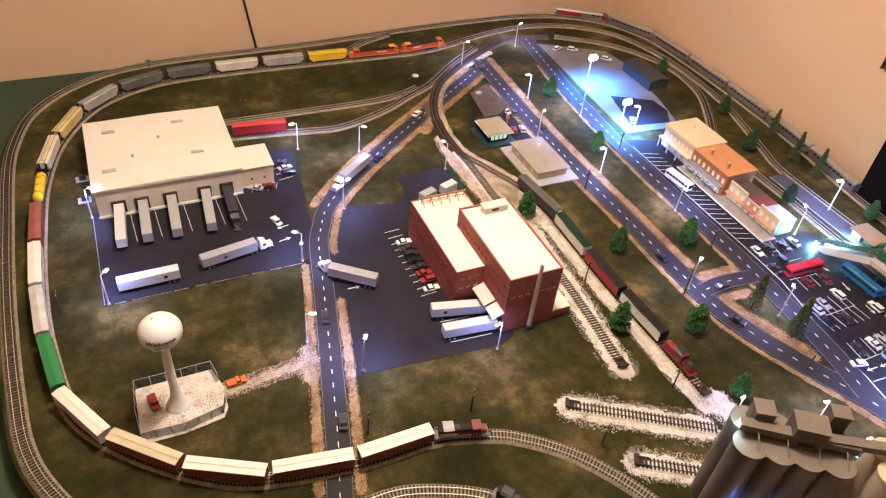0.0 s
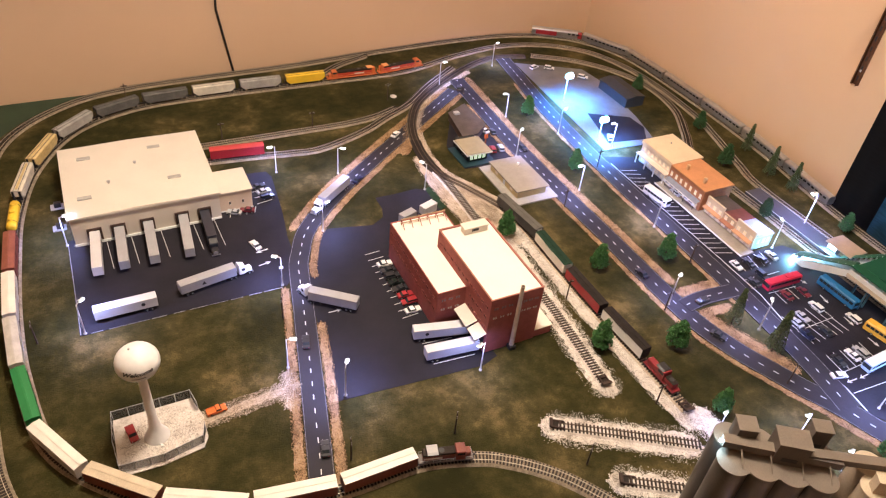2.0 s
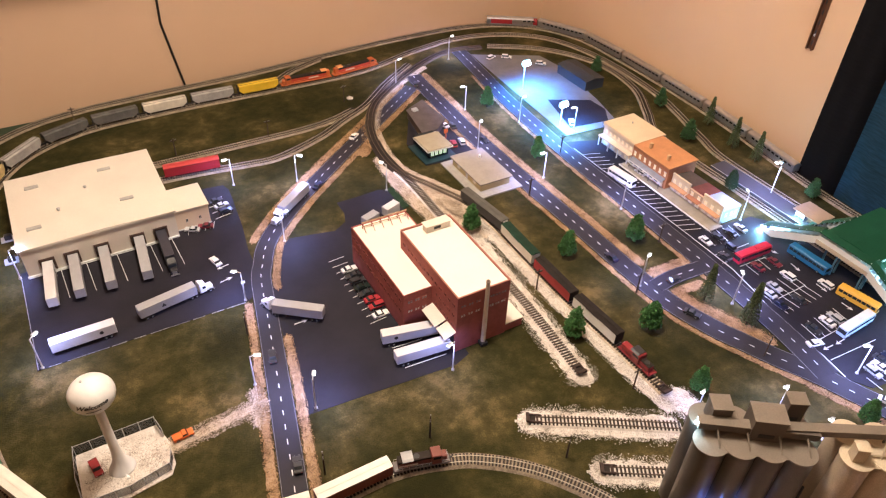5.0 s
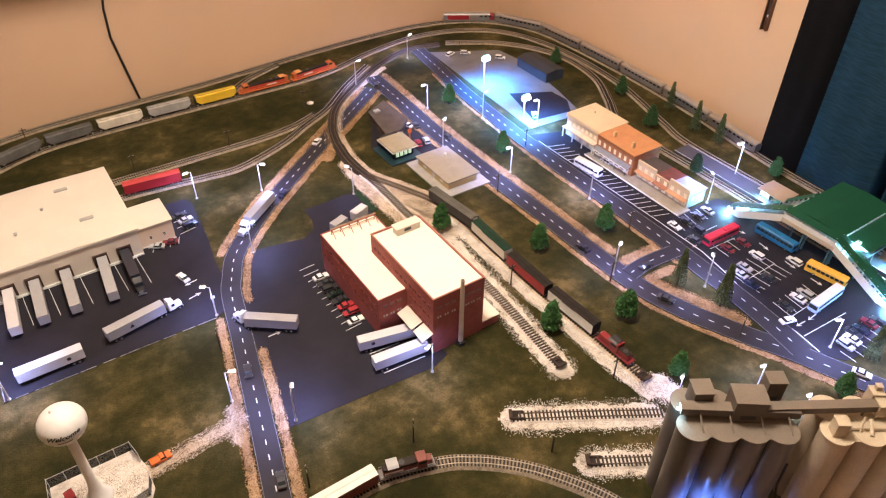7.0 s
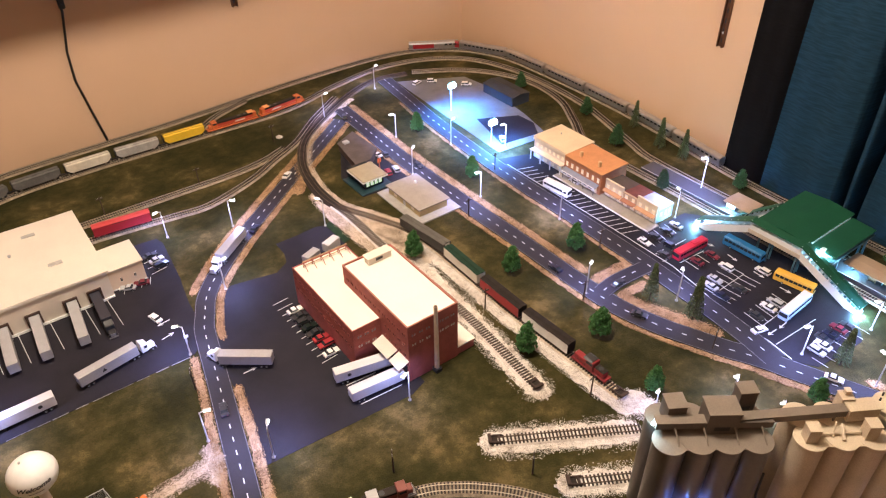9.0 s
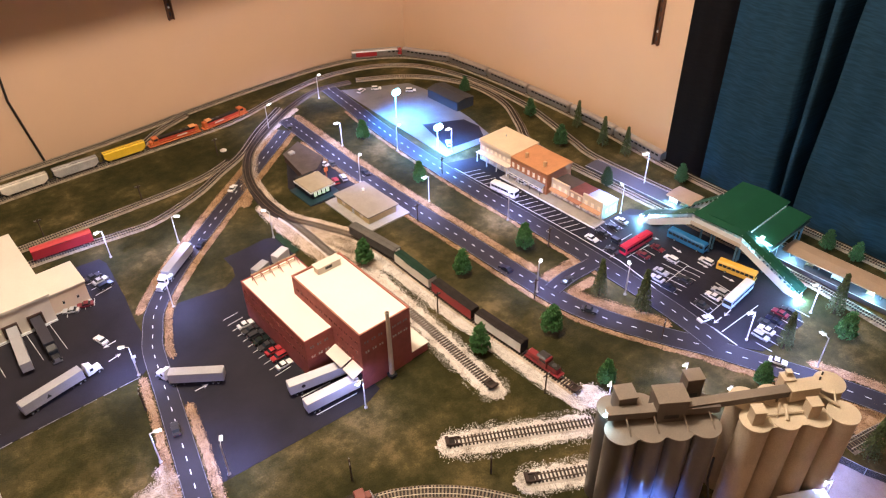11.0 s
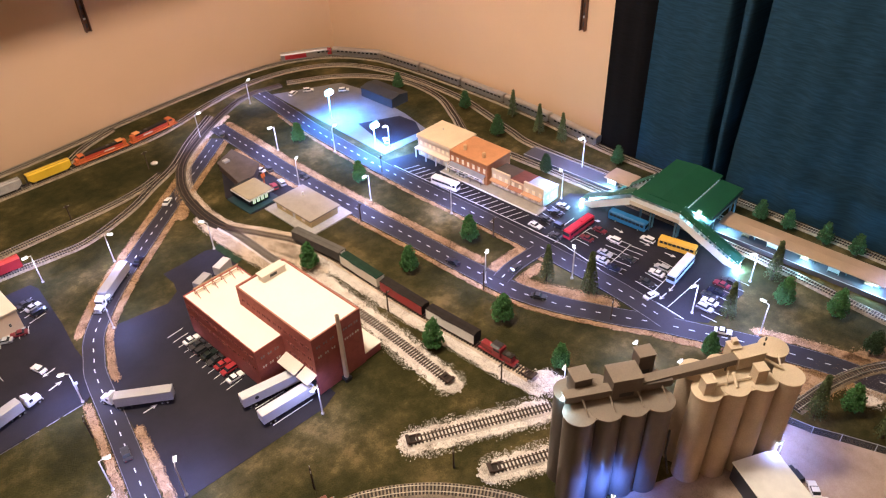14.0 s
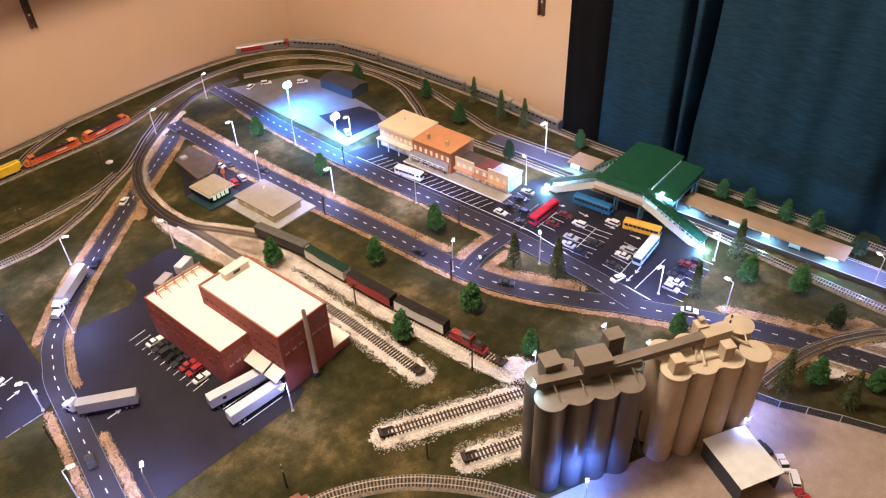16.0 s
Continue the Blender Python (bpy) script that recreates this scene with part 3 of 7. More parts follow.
def track(name, pts, bed, high=0.0036, label="n-scale railway track on a ballast bed"):
    line = spline(pts, 0.006)
    ob = thing("railway_track", label, "railway track", kind="structure")
    cut = next((i for i, q in enumerate(line) if name == "branch" and q.y < 1.16), 0)
    if cut:
        part("roadbed", ribbon(M(), line[:cut + 1], 0.0092, -0.0092, 0.0, high, slope=0.0035), bed, ob, "dark brown roadbed")
    part("roadbed", ribbon(M(), line[cut:], 0.0092, -0.0092, 0.0, high, slope=0.0035), TANBALLAST if name == "branch" else bed, ob)
    ties = M()
    stub = bed is BALLAST or name == "branch"
    fine = spline(pts, 0.0056 if stub else 0.0050)
    for p, (d, s) in zip(fine, sides(fine)):
        m = Matrix(((d.x, s.x, 0, p.x), (d.y, s.y, 0, p.y), (0, 0, 1, high), (0, 0, 0, 1)))
        dx, dy = rnd.uniform(-0.0003, 0.0003), rnd.uniform(-0.0003, 0.0003)
        ties.box(dx - 0.0013, dx + 0.0013, dy - 0.0088, dy + 0.0088, -0.0004, 0.0012, m)
    part("ties", ties, TIE, ob, kind="stuff")
    for off in (0.0047, -0.0047):
        part("rail", ribbon(M(), line, off + 0.0004, off - 0.0004, high, high + 0.0021), RUSTY if stub else RAIL, ob)
    return line


LINES = {name: track(name, pts, BED_DARK if name == "branch" else BED if name in ("outer", "inner", "yard", "yard_two", "crossover", "loop_east", "platform", "near_loop", "east_spur") else BALLAST) for name, pts in TRACKS.items()}
# ---- placing along a track ----
def along(line, s):
    """The pose on a line, s metres from its start."""
    for a, b in zip(line, line[1:]):
        d = (b - a).length
        if s <= d:
            p = a + (b - a) * (s / d)
            return p, math.degrees(math.atan2(b.y - a.y, b.x - a.x))
        s -= d
    return line[-1], math.degrees(math.atan2(line[-1].y - line[-2].y, line[-1].x - line[-2].x))


def nearest(line, x, y):
    """How far along a line the point nearest to (x, y) lies."""
    best, s, run = (9, 0), 0.0, 0.0
    for a, b in zip(line, line[1:]):
        best = min(best, ((a - Vector((x, y, 0))).length, run))
        run += (b - a).length
    return best[1]


RAILTOP = 0.0057


def on_rails(line, s, length, flip=False):
    """A pose for a rail vehicle whose ends follow the track."""
    a, _ = along(line, s - length * 0.35)
    b, _ = along(line, s + length * 0.35)
    p, d = (a + b) / 2, b - a
    return pose(p.x, p.y, RAILTOP, 0, 0, math.degrees(math.atan2(d.y, d.x)) + (180 if flip else 0))


LIMB = {}


def shared(key, build):
    """One mesh builder's result, made once."""
    if key not in LIMB:
        LIMB[key] = build()
    return LIMB[key]


FRAME = mat("frame_grey", (0.15, 0.13, 0.12), 0.6, 0.2, 80)
SOOT = mat("soot_black", (0.030, 0.022, 0.018), 0.75, 0.25, 80, spec=0.2)


# ---- rolling stock (x along the car, z = 0 on the rail top) ----
def truck_parts(ob, x, gap=0.0105):
    """A bogie with its two wheelsets."""
    bogie = part("bogie", M().soft(x - 0.009, x + 0.009, -0.0045, 0.0045, 0.0016, 0.0042, 0.0006), DARK, ob)
    for dx in (-0.0055, 0.0055):
        w = M()
        for y in (-0.0046, 0.0036):
            w.lathe([(0.0027, 0), (0.0027, 0.001)], 10, pose(x + dx, y, 0.0027, -90, 0, 0))
        part("wheelset", w, RAIL, bogie)


def couplers(ob, half):
    for sx in (-1, 1):
        part("coupler", M().box(*sorted((sx * half, sx * (half + 0.004))), -0.0009, 0.0009, 0.004, 0.006), DARK, ob)


def ribbed(h, w, xs, out):
    """The outline, seen from above, of a car side with upright ribs."""
    pts = [(-h, -w)]
    for x in xs:
        pts += [(x - 0.0003, -w), (x - 0.0003, -w - out), (x + 0.0003, -w - out), (x + 0.0003, -w)]
    pts += [(h, -w), (h, w)]
    for x in reversed(xs):
        pts += [(x + 0.0003, w), (x + 0.0003, w + out), (x - 0.0003, w + out), (x - 0.0003, w)]
    return pts + [(-h, w)]


def box_car(side, roof, label, at, length=0.094, group="freight train"):
    ob = thing("box_car", label, "railway car", at, group)
    h, w = length / 2, 0.0095
    part("underframe", M().box(-h + 0.002, h - 0.002, -0.0075, 0.0075, 0.0042, 0.0062), DARK, ob)
    part("body", M().prism(ribbed(h, w, [i * h / 8 for i in range(-7, 8) if abs(i) > 1], 0.0003), 0.006, 0.0255), side, ob)
    part("roof", M().side([(-w - 0.0003, 0.0255), (w + 0.0003, 0.0255), (0, 0.0272)], -h - 0.0003, h + 0.0003, pose(0, 0, 0, 0, 0, 90)), roof, ob)
    if roof is ROOFDARK:
        for x in (-h - 0.0006, h):
            part("end_panel", M().soft(x, x + 0.0006, -w, w, 0.0062, 0.0256, 0.0002), ROOFDARK, ob, "black end panel")
    walk_ = M().box(-h, h, -0.0013, 0.0013, 0.0273, 0.0278)
    part("roof_walk", walk_, roof, ob)
    for y in (-w - 0.0007, w + 0.0002):
        door = part("door", M().box(-0.009, 0.009, y, y + 0.0005, 0.0065, 0.0245), side, ob)
        part("door_rail", M().box(-0.019, 0.010, y - 0.0001, y + 0.0006, 0.0246, 0.0251), DARK, door)
    truck_parts(ob, -h + 0.013), truck_parts(ob, h - 0.013), couplers(ob, h)
    return ob


def hopper(side, label, at, length=0.098, group="freight train", hatch=None):
    ob = thing("hopper_car", label, "railway car", at, group)
    h, w = length / 2, 0.0098
    part("underframe", M().box(-h, h, -0.003, 0.003, 0.0042, 0.0062), DARK, ob)
    body = M().side([(-h + 0.012, 0.007), (h - 0.012, 0.007), (h - 0.003, 0.015), (-h + 0.003, 0.015)], -w, w)
    body.prism(ribbed(h - 0.003, w, [i * h / 9 for i in range(-8, 9)], 0.0005), 0.0145, 0.0255)
    part("body", body, side, ob)
    part("roof", M().side([(-w, 0.0255), (w, 0.0255), (w * 0.7, 0.0272), (-w * 0.7, 0.0272)], -h + 0.003, h - 0.003, pose(0, 0, 0, 0, 0, 90)), side, ob)
    part("hatch", M().box(-h + 0.008, h - 0.008, -0.0022, 0.0022, 0.0272, 0.0281), hatch or side, ob)
    for y in (-0.0045, 0.0037):
        part("roof_walk", M().box(-h + 0.003, h - 0.003, y - 0.0001, y + 0.0009, 0.0273, 0.0276), DARK, ob)
    for x in (-0.024, 0, 0.024):
        part("chute", M().lathe([(0.003, 0.003), (0.008, 0.0075)], 4, pose(x, 0, 0, 0, 0, 45)), DARK, ob)
    for x in (-h + 0.0015, h - 0.0025):
        part("end_ladder", M().box(x, x + 0.001, -0.008, -0.004, 0.006, 0.0255).box(x, x + 0.001, 0.004, 0.008, 0.006, 0.0255), DARK, ob)
    truck_parts(ob, -h + 0.011), truck_parts(ob, h - 0.011), couplers(ob, h)
    return ob


def tank_car(side, label, at, group="freight train"):
    ob = thing("tank_car", label, "railway car", at, group)
    h = 0.040
    part("underframe", M().box(-h, h, -0.006, 0.006, 0.0042, 0.0066), DARK, ob)
    part("tank", M().lathe([(0.004, -h + 0.001), (0.0085, -h + 0.003), (0.0092, -h + 0.006), (0.0092, h - 0.006), (0.0085, h - 0.003), (0.004, h - 0.001)], 18, pose(0, 0, 0.0155, 0, 90, 0)), side, ob, round_=True)
    for x in (-0.022, 0.0, 0.022):
        part("dome", M().lathe([(0.005, 0.020), (0.005, 0.0262), (0.0042, 0.0275), (0.001, 0.0282)], 14, pose(x, 0, 0)), side, ob)
    for x in (-0.026, 0.026):
        part("strap", M().lathe([(0.0094, x - 0.0006), (0.0094, x + 0.0006)], 18, pose(0, 0, 0.0155, 0, 90, 0)), DARK, ob)
    truck_parts(ob, -h + 0.011), truck_parts(ob, h - 0.011), couplers(ob, h)
    return ob


def diesel(hood, cab, roof, label, at, length=0.108, group="freight train", cab_mid=False):
    ob = thing("diesel_locomotive", label, "locomotive", at, group)
    h, w = length / 2, 0.0085
    part("frame", M().soft(-h, h, -w, w, 0.0042, 0.0070, 0.0006), cab if cab_mid or cab is ENGINE_ORANGE else FRAME, ob)
    part("fuel_tank", M().soft(-0.013, 0.013, -0.007, 0.007, 0.0012, 0.0045, 0.001), DARK, ob)
    c0, c1 = (-0.010, 0.006) if cab_mid else (h - 0.026, h - 0.012)
    top = 0.0215 if not cab_mid else 0.0175
    part("long_hood", M().soft(-h + 0.006, c0, -0.0058, 0.0058, 0.0070, top, 0.0008), hood, ob)
    part("hood_top", M().soft(-h + 0.0058, c0 - 0.0004, -0.0060, 0.0060, top - (0.0008 if cab_mid else 0.0040), top + 0.0005, 0.0006), SOOT, ob, "soot-black hood top")
    if not cab_mid:
        for y in (-0.0060, 0.0057):
            part("lettering_bar", M().box(-0.032, -0.006, y, y + 0.0003, 0.0108, 0.0142), CREAM, ob, "pale lettering bar")
    if cab is ENGINE_ORANGE:
        part("hood_end", M().soft(-h + 0.0040, -h + 0.0140, -0.0064, 0.0064, 0.0070, top + 0.0010, 0.0008), cab, ob, "orange hood end")
    part("short_hood", M().soft(c1, h - 0.004, -0.0058, 0.0058, 0.0070, 0.0175, 0.001), cab if not cab_mid else hood, ob)
    box = part("cab", M().soft(c0, c1, -w, w, 0.0070, 0.0245, 0.0008), cab, ob)
    part("cab_roof", M().side([(-w - 0.0003, 0.0243), (w + 0.0003, 0.0243), (w * 0.6, 0.0262), (-w * 0.6, 0.0262)], c0 - 0.0006, c1 + 0.0006, pose(0, 0, 0, 0, 0, 90)), roof, box)
    part("windshield", M().box(c1, c1 + 0.0003, -0.0068, -0.001, 0.0185, 0.0230).box(c1, c1 + 0.0003, 0.001, 0.0068, 0.0185, 0.0230), GLASS, box)
    part("side_window", M().box(c0 + 0.002, c1 - 0.002, -w - 0.0003, w + 0.0003, 0.0180, 0.0225), GLASS, box)
    for i, x in enumerate((-h + 0.016, -h + 0.032, -h + 0.048)):
        if x < c0 - 0.006:
            part("radiator_fan", M().cyl(x, 0, 0.0212 if not cab_mid else 0.0172, 0.0226 if not cab_mid else 0.0186, 0.0042, n=12), DARK, ob)
    for y in (-w + 0.0004, w - 0.0008):
        rail = M()
        for i in range(9):
            x = -h + 0.002 + i * (length - 0.004) / 8
            rail.box(x - 0.0002, x + 0.0002, y, y + 0.0004, 0.0070, 0.0118)
        rail.box(-h + 0.002, h - 0.002, y, y + 0.0004, 0.0115, 0.0119)
        part("handrail", rail, roof, ob)
    part("headlight", M().box(h - 0.0042, h - 0.0036, -0.0016, 0.0016, 0.0150, 0.0164), WHITE, ob)
    truck_parts(ob, -h + 0.018), truck_parts(ob, h - 0.018), couplers(ob, h)
    return ob


def coach(at, label, head=False):
    ob = thing("passenger_car", label, "railway car", at, "passenger train")
    h, w = 0.0755, 0.0095
    skin = RED if head else STEEL
    ends = 0.012 if head else 0.0
    prof = [(-w, 0.0045), (w, 0.0045), (w, 0.0195), (w * 0.85, 0.0225), (w * 0.45, 0.0245), (-w * 0.45, 0.0245), (-w * 0.85, 0.0225), (-w, 0.0195)]
    part("body", M().side(prof, -h + ends, h, pose(0, 0, 0, 0, 0, 90)), STEEL if not head else STEEL, ob)
    if head:
        part("nose", M().side([(x * 0.92, z * 0.86 + 0.0005) for x, z in prof], -h, -h + ends, pose(0, 0, 0, 0, 0, 90)), RED, ob, "red rounded nose")
        part("red_band", M().box(-h + ends, 0.0, -w - 0.0002, w + 0.0002, 0.0060, 0.0185), RED, ob, "red painted flank")
    part("roof_ribs", M().box(-h + ends + 0.002, h - 0.002, -0.0012, 0.0012, 0.0245, 0.0250).box(-h + ends + 0.002, h - 0.002, -0.0065, -0.0058, 0.0233, 0.0240).box(-h + ends + 0.002, h - 0.002, 0.0058, 0.0065, 0.0233, 0.0240), STEEL, ob)
    for i in range(10):
        x = -h + 0.016 + i * 0.0132
        for y in (-w - 0.0003, w):
            if not (head and i < 7):
                part("window", M().box(x, x + 0.0085, y, y + 0.0003, 0.0135, 0.0178), GLASS, ob)
    part("skirt", M().box(-h + 0.004, h - 0.004, -w + 0.0005, w - 0.0005, 0.0028, 0.0046), GREY, ob)
    truck_parts(ob, -h + 0.020), truck_parts(ob, h - 0.020), couplers(ob, h)
    return ob


# the freight train on the inner loop
HGREY = mat("hopper_grey", (0.42, 0.40, 0.38), 0.6, 0.25, 50)
HDARK = mat("hopper_dark", (0.13, 0.125, 0.12), 0.65, 0.3, 50)
HTAN = mat("hopper_tan", (0.66, 0.50, 0.24), 0.6, 0.2, 50)
HWHITE = mat("hopper_cream", (0.70, 0.64, 0.54), 0.6, 0.2, 50)
BGREY = mat("box_grey", (0.55, 0.52, 0.48), 0.6, 0.2, 50)
BROWN = mat("box_roof_brown", (0.28, 0.09, 0.06), 0.6, 0.2, 50)
ROOFW = mat("box_roof_white", (0.80, 0.76, 0.68), 0.5, 0.08, 50)
TANROOFC = mat("box_tan", (0.60, 0.50, 0.36), 0.6, 0.15, 50)
IN = LINES["inner"]
ENGINE_RED = paint("engine_red", (0.50, 0.062, 0.030), 0.5)
CAB_ROOF = paint("cab_roof_tan", (0.78, 0.34, 0.13), 0.5)
s = nearest(IN, 0.734, 1.650) + 0.020
diesel(ENGINE_RED, ENGINE_ORANGE, CAB_ROOF, "red and orange diesel locomotive leading the freight train", on_rails(IN, s, 0.136), 0.134)
s -= 0.140
diesel(ENGINE_RED, ENGINE_ORANGE, CAB_ROOF, "red and orange diesel locomotive running backwards in the freight train", on_rails(IN, s, 0.136, True), 0.134)
s -= 0.068
FREIGHT = [("h", YELLOW, YELLOW, "bright yellow covered hopper car"), ("h", HGREY, HGREY, "pale grey covered hopper car"), ("h", HWHITE, HWHITE, "off-white covered hopper car"), ("h", HDARK, HDARK, "dark grey weathered hopper car"),
           ("h", HDARK, HDARK, "dark grey weathered hopper car"), ("h", HGREY, HGREY, "pale grey covered hopper car"), ("h", HTAN, HTAN, "tan yellow covered hopper car"), ("h", HWHITE, HTAN, "cream covered hopper car with dark roof walks"),
           ("t", YELLOW, YELLOW, "bright yellow tank car with three domes"), ("b", MAROON, BROWN, "brown box car with a brown roof"), ("b", BGREY, ROOFW, "white-roofed grey box car"), ("b", BGREY, BGREY, "light grey box car"),
           ("b", GREEN, GREEN, "green box car with a green roof"), ("b", BGREY, ROOFW, "cream box car with a white roof"), ("b", MAROON, TANROOFC, "maroon box car with a tan roof"), ("b", MAROON, ROOFW, "maroon box car with a white roof"),
           ("b", MAROON, ROOFW, "maroon box car with a bright white roof"), ("b", MAROON, ROOFW, "maroon box car with a cream roof")]
end = nearest(IN, 0.374, 0.500)
diesel(MAROON, MAROON, GREY, "small maroon switcher with a grey cab pushing the freight train", on_rails(IN, end + 0.040, 0.078, True), 0.078)
size = (s - end - 0.080) / len(FREIGHT)
for kind, side, roof, label in FREIGHT:
    m = on_rails(IN, s - size / 2, 0.105)
    if kind == "h":
        hopper(side, label, m, size - 0.008, hatch=roof)
    elif kind == "t":
        tank_car(side, label, m)
    else:
        box_car(side, roof, label, m, size - 0.008)
    s -= size

# the passenger train on the outer loop
OUT = LINES["outer"]
s = nearest(OUT, 1.240, 1.775) + 0.075
for i in range(7):
    coach(on_rails(OUT, s, 0.15), "silver passenger car with a red painted nose" if i == 0 else "ribbed silver passenger car with dark windows", i == 0)
    s += 0.157

# cars standing on the siding and in the yard
BR = LINES["branch"]
s = nearest(BR, 0.728, 0.480) - 0.036
diesel(paint("switcher_red", (0.26, 0.018, 0.022)), paint("switcher_trim", (0.22, 0.016, 0.02)), DARK, "small red switcher with a black cab roof", on_rails(BR, s, 0.072, True), 0.072, "cars on the siding", True)
s -= 0.036 + 0.008 + 0.052
for side, roof, label in ((WHITE, ROOFDARK, "white box car with a black roof"), (RED, ROOFDARK, "red box car with a dark roof"), (ROOFW, mat("dark_green_roof", (0.02, 0.045, 0.03), 0.9, 0.2, 60, spec=0.1), "white box car with a dark green roof")):
    box_car(side, roof, label, on_rails(BR, s, 0.104), 0.104, "cars on the siding")
    s -= 0.113
CHARCOAL = mat("charcoal_car", (0.070, 0.064, 0.058), 0.8, 0.25, 60)
car_end = box_car(CHARCOAL, mat("grey_black_roof", (0.105, 0.098, 0.086), 0.85, 0.2, 60), "long charcoal box car with a dark grey roof", on_rails(BR, s - 0.010, 0.110), 0.128, "cars on the siding")
part("placard", M().box(0.0643, 0.0647, -0.0050, 0.0060, 0.0185, 0.0245), WHITE, car_end, "white end placard")
part("placard", M().box(-0.0647, -0.0643, -0.0050, 0.0060, 0.0185, 0.0245), WHITE, car_end, "white end placard")
YD = LINES["yard"]
box_car(RED, mat("red_roof", (0.52, 0.06, 0.06)), "bright red box car beside the warehouse", on_rails(YD, nearest(YD, 0.249, 1.366), 0.112), 0.112, "cars in the yard")
NL = LINES["near_loop"]
diesel(DARK, DARK, DARK, "black diesel locomotive standing on the near loop", on_rails(NL, nearest(NL, 0.366, 0.375), 0.10), 0.10, "engines")
# track ends
BUMPER = mat("rusty_bumper", (0.045, 0.025, 0.018), 0.8, 0.35, 150)
for x, y, a, label in ((0.516, 0.502, -32, "rusty bumper at a stub track's end"), (0.633, 0.549, 86, "rusty bumper at a stub track's end"), (0.724, 0.457, 90, "black bumper below the siding"), (0.557, 0.383, -32, "rusty bumper at a stub track's end")):
    ob = thing("track_bumper", label, "track bumper", pose(x, y, 0.0044, 0, 0, a), "track bumpers")
    part("frame", M().soft(-0.011, 0.009, -0.0074, -0.0050, 0, 0.0040, 0.0004).soft(-0.011, 0.009, 0.0050, 0.0074, 0, 0.0040, 0.0004), BUMPER, ob)
    part("crossbar", M().soft(-0.013, -0.008, -0.0080, 0.0080, 0.0026, 0.0066, 0.0005), BUMPER, ob)
    part("beam", M().soft(0.002, 0.005, -0.0074, 0.0074, 0.001, 0.0040, 0.0005), BUMPER, ob)
    part("deck", M().soft(-0.007, 0.001, -0.0052, 0.0052, 0.0004, 0.0022, 0.0004), SOOT, ob)
# ---- road vehicles (x forward, z = 0 on the road) ----
TYRE = mat("tyre_rubber", (0.02, 0.02, 0.02), 0.85, 0.1, 100)
CHROME = mat("wheel_metal", (0.5, 0.5, 0.5), 0.35, 0.1, 100, metal=0.8)
ROADZ = 0.0018


def wheel(ob, x, y, r, w=0.0016):
    out = 1 if y > 0 else -1
    tyre = part("wheel", M().lathe([(r * 0.8, -w / 2), (r, -w / 4), (r, w / 4), (r * 0.8, w / 2)], 12, pose(x, y, r, 90, 0, 0)), TYRE, ob)
    part("rim", M().lathe([(r * 0.5, -w * 0.55), (r * 0.5, w * 0.55)], 8, pose(x, y, r, 90, 0, 0)), CHROME, tyre)


def car(colour, kind="sedan"):
    """A small car, built once for each colour and shape."""
    def build():
        ob = thing("car", "", "car")
        h, w = 0.0142, 0.0057
        low = [(-h, 0.0022), (h, 0.0022), (h, 0.0048), (h - 0.002, 0.0056), (-h + 0.001, 0.0060), (-h, 0.0050)]
        part("body", M().side(low, -w, w), colour, ob)
        if kind == "sedan":
            cabin = [(-0.0095, 0.0058), (0.0055, 0.0056), (0.0018, 0.0088), (-0.0060, 0.0088)]
        elif kind == "pickup":
            cabin = [(-0.0015, 0.0058), (0.0070, 0.0056), (0.0045, 0.0096), (-0.0008, 0.0096)]
        else:
            cabin = [(-0.0135, 0.0058), (0.0065, 0.0056), (0.0035, 0.0098), (-0.0125, 0.0098)]
        part("glasshouse", M().side(cabin, -w + 0.0007, w - 0.0007), GLASS, ob)
        x0, x1, z = cabin[3][0], cabin[2][0], cabin[2][1]
        part("roof", M().soft(x0, x1, -w + 0.0007, w - 0.0007, z - 0.0003, z + 0.0004, 0.0003), colour, ob)
        if kind == "pickup":
            part("bed", M().box(-h, -0.0016, -w, -w + 0.0006, 0.0058, 0.0072).box(-h, -0.0016, w - 0.0006, w, 0.0058, 0.0072).box(-h, -h + 0.0006, -w, w, 0.0058, 0.0072), colour, ob)
        for x in (-0.0088, 0.0088):
            for y in (-w + 0.0004, w - 0.0004):
                wheel(ob, x, y, 0.0022)
        for y in (-0.0042, 0.0030):
            part("headlight", M().box(h - 0.0002, h + 0.0003, y, y + 0.0012, 0.0036, 0.0047), WHITE, ob)
            part("tail_light", M().box(-h - 0.0003, -h + 0.0002, y, y + 0.0012, 0.0038, 0.0048), RED, ob)
        return ob
    return build


def park(colour, name, x, y, angle, kind="sedan", group="parked cars", where="on the model asphalt", z=ROADZ, scale=1.0):
    key = ("car", name, kind)
    first = key not in LIMB
    ob = shared(key, car(colour, kind))
    m = pose(x, y, z, 0, 0, angle)
    if first:
        ob.matrix_basis = m
    else:
        ob = copy_thing(ob, m)
    return tagged(ob, f"{name} model {kind if kind != 'suv' else 'estate car'} {where}", "car", group)


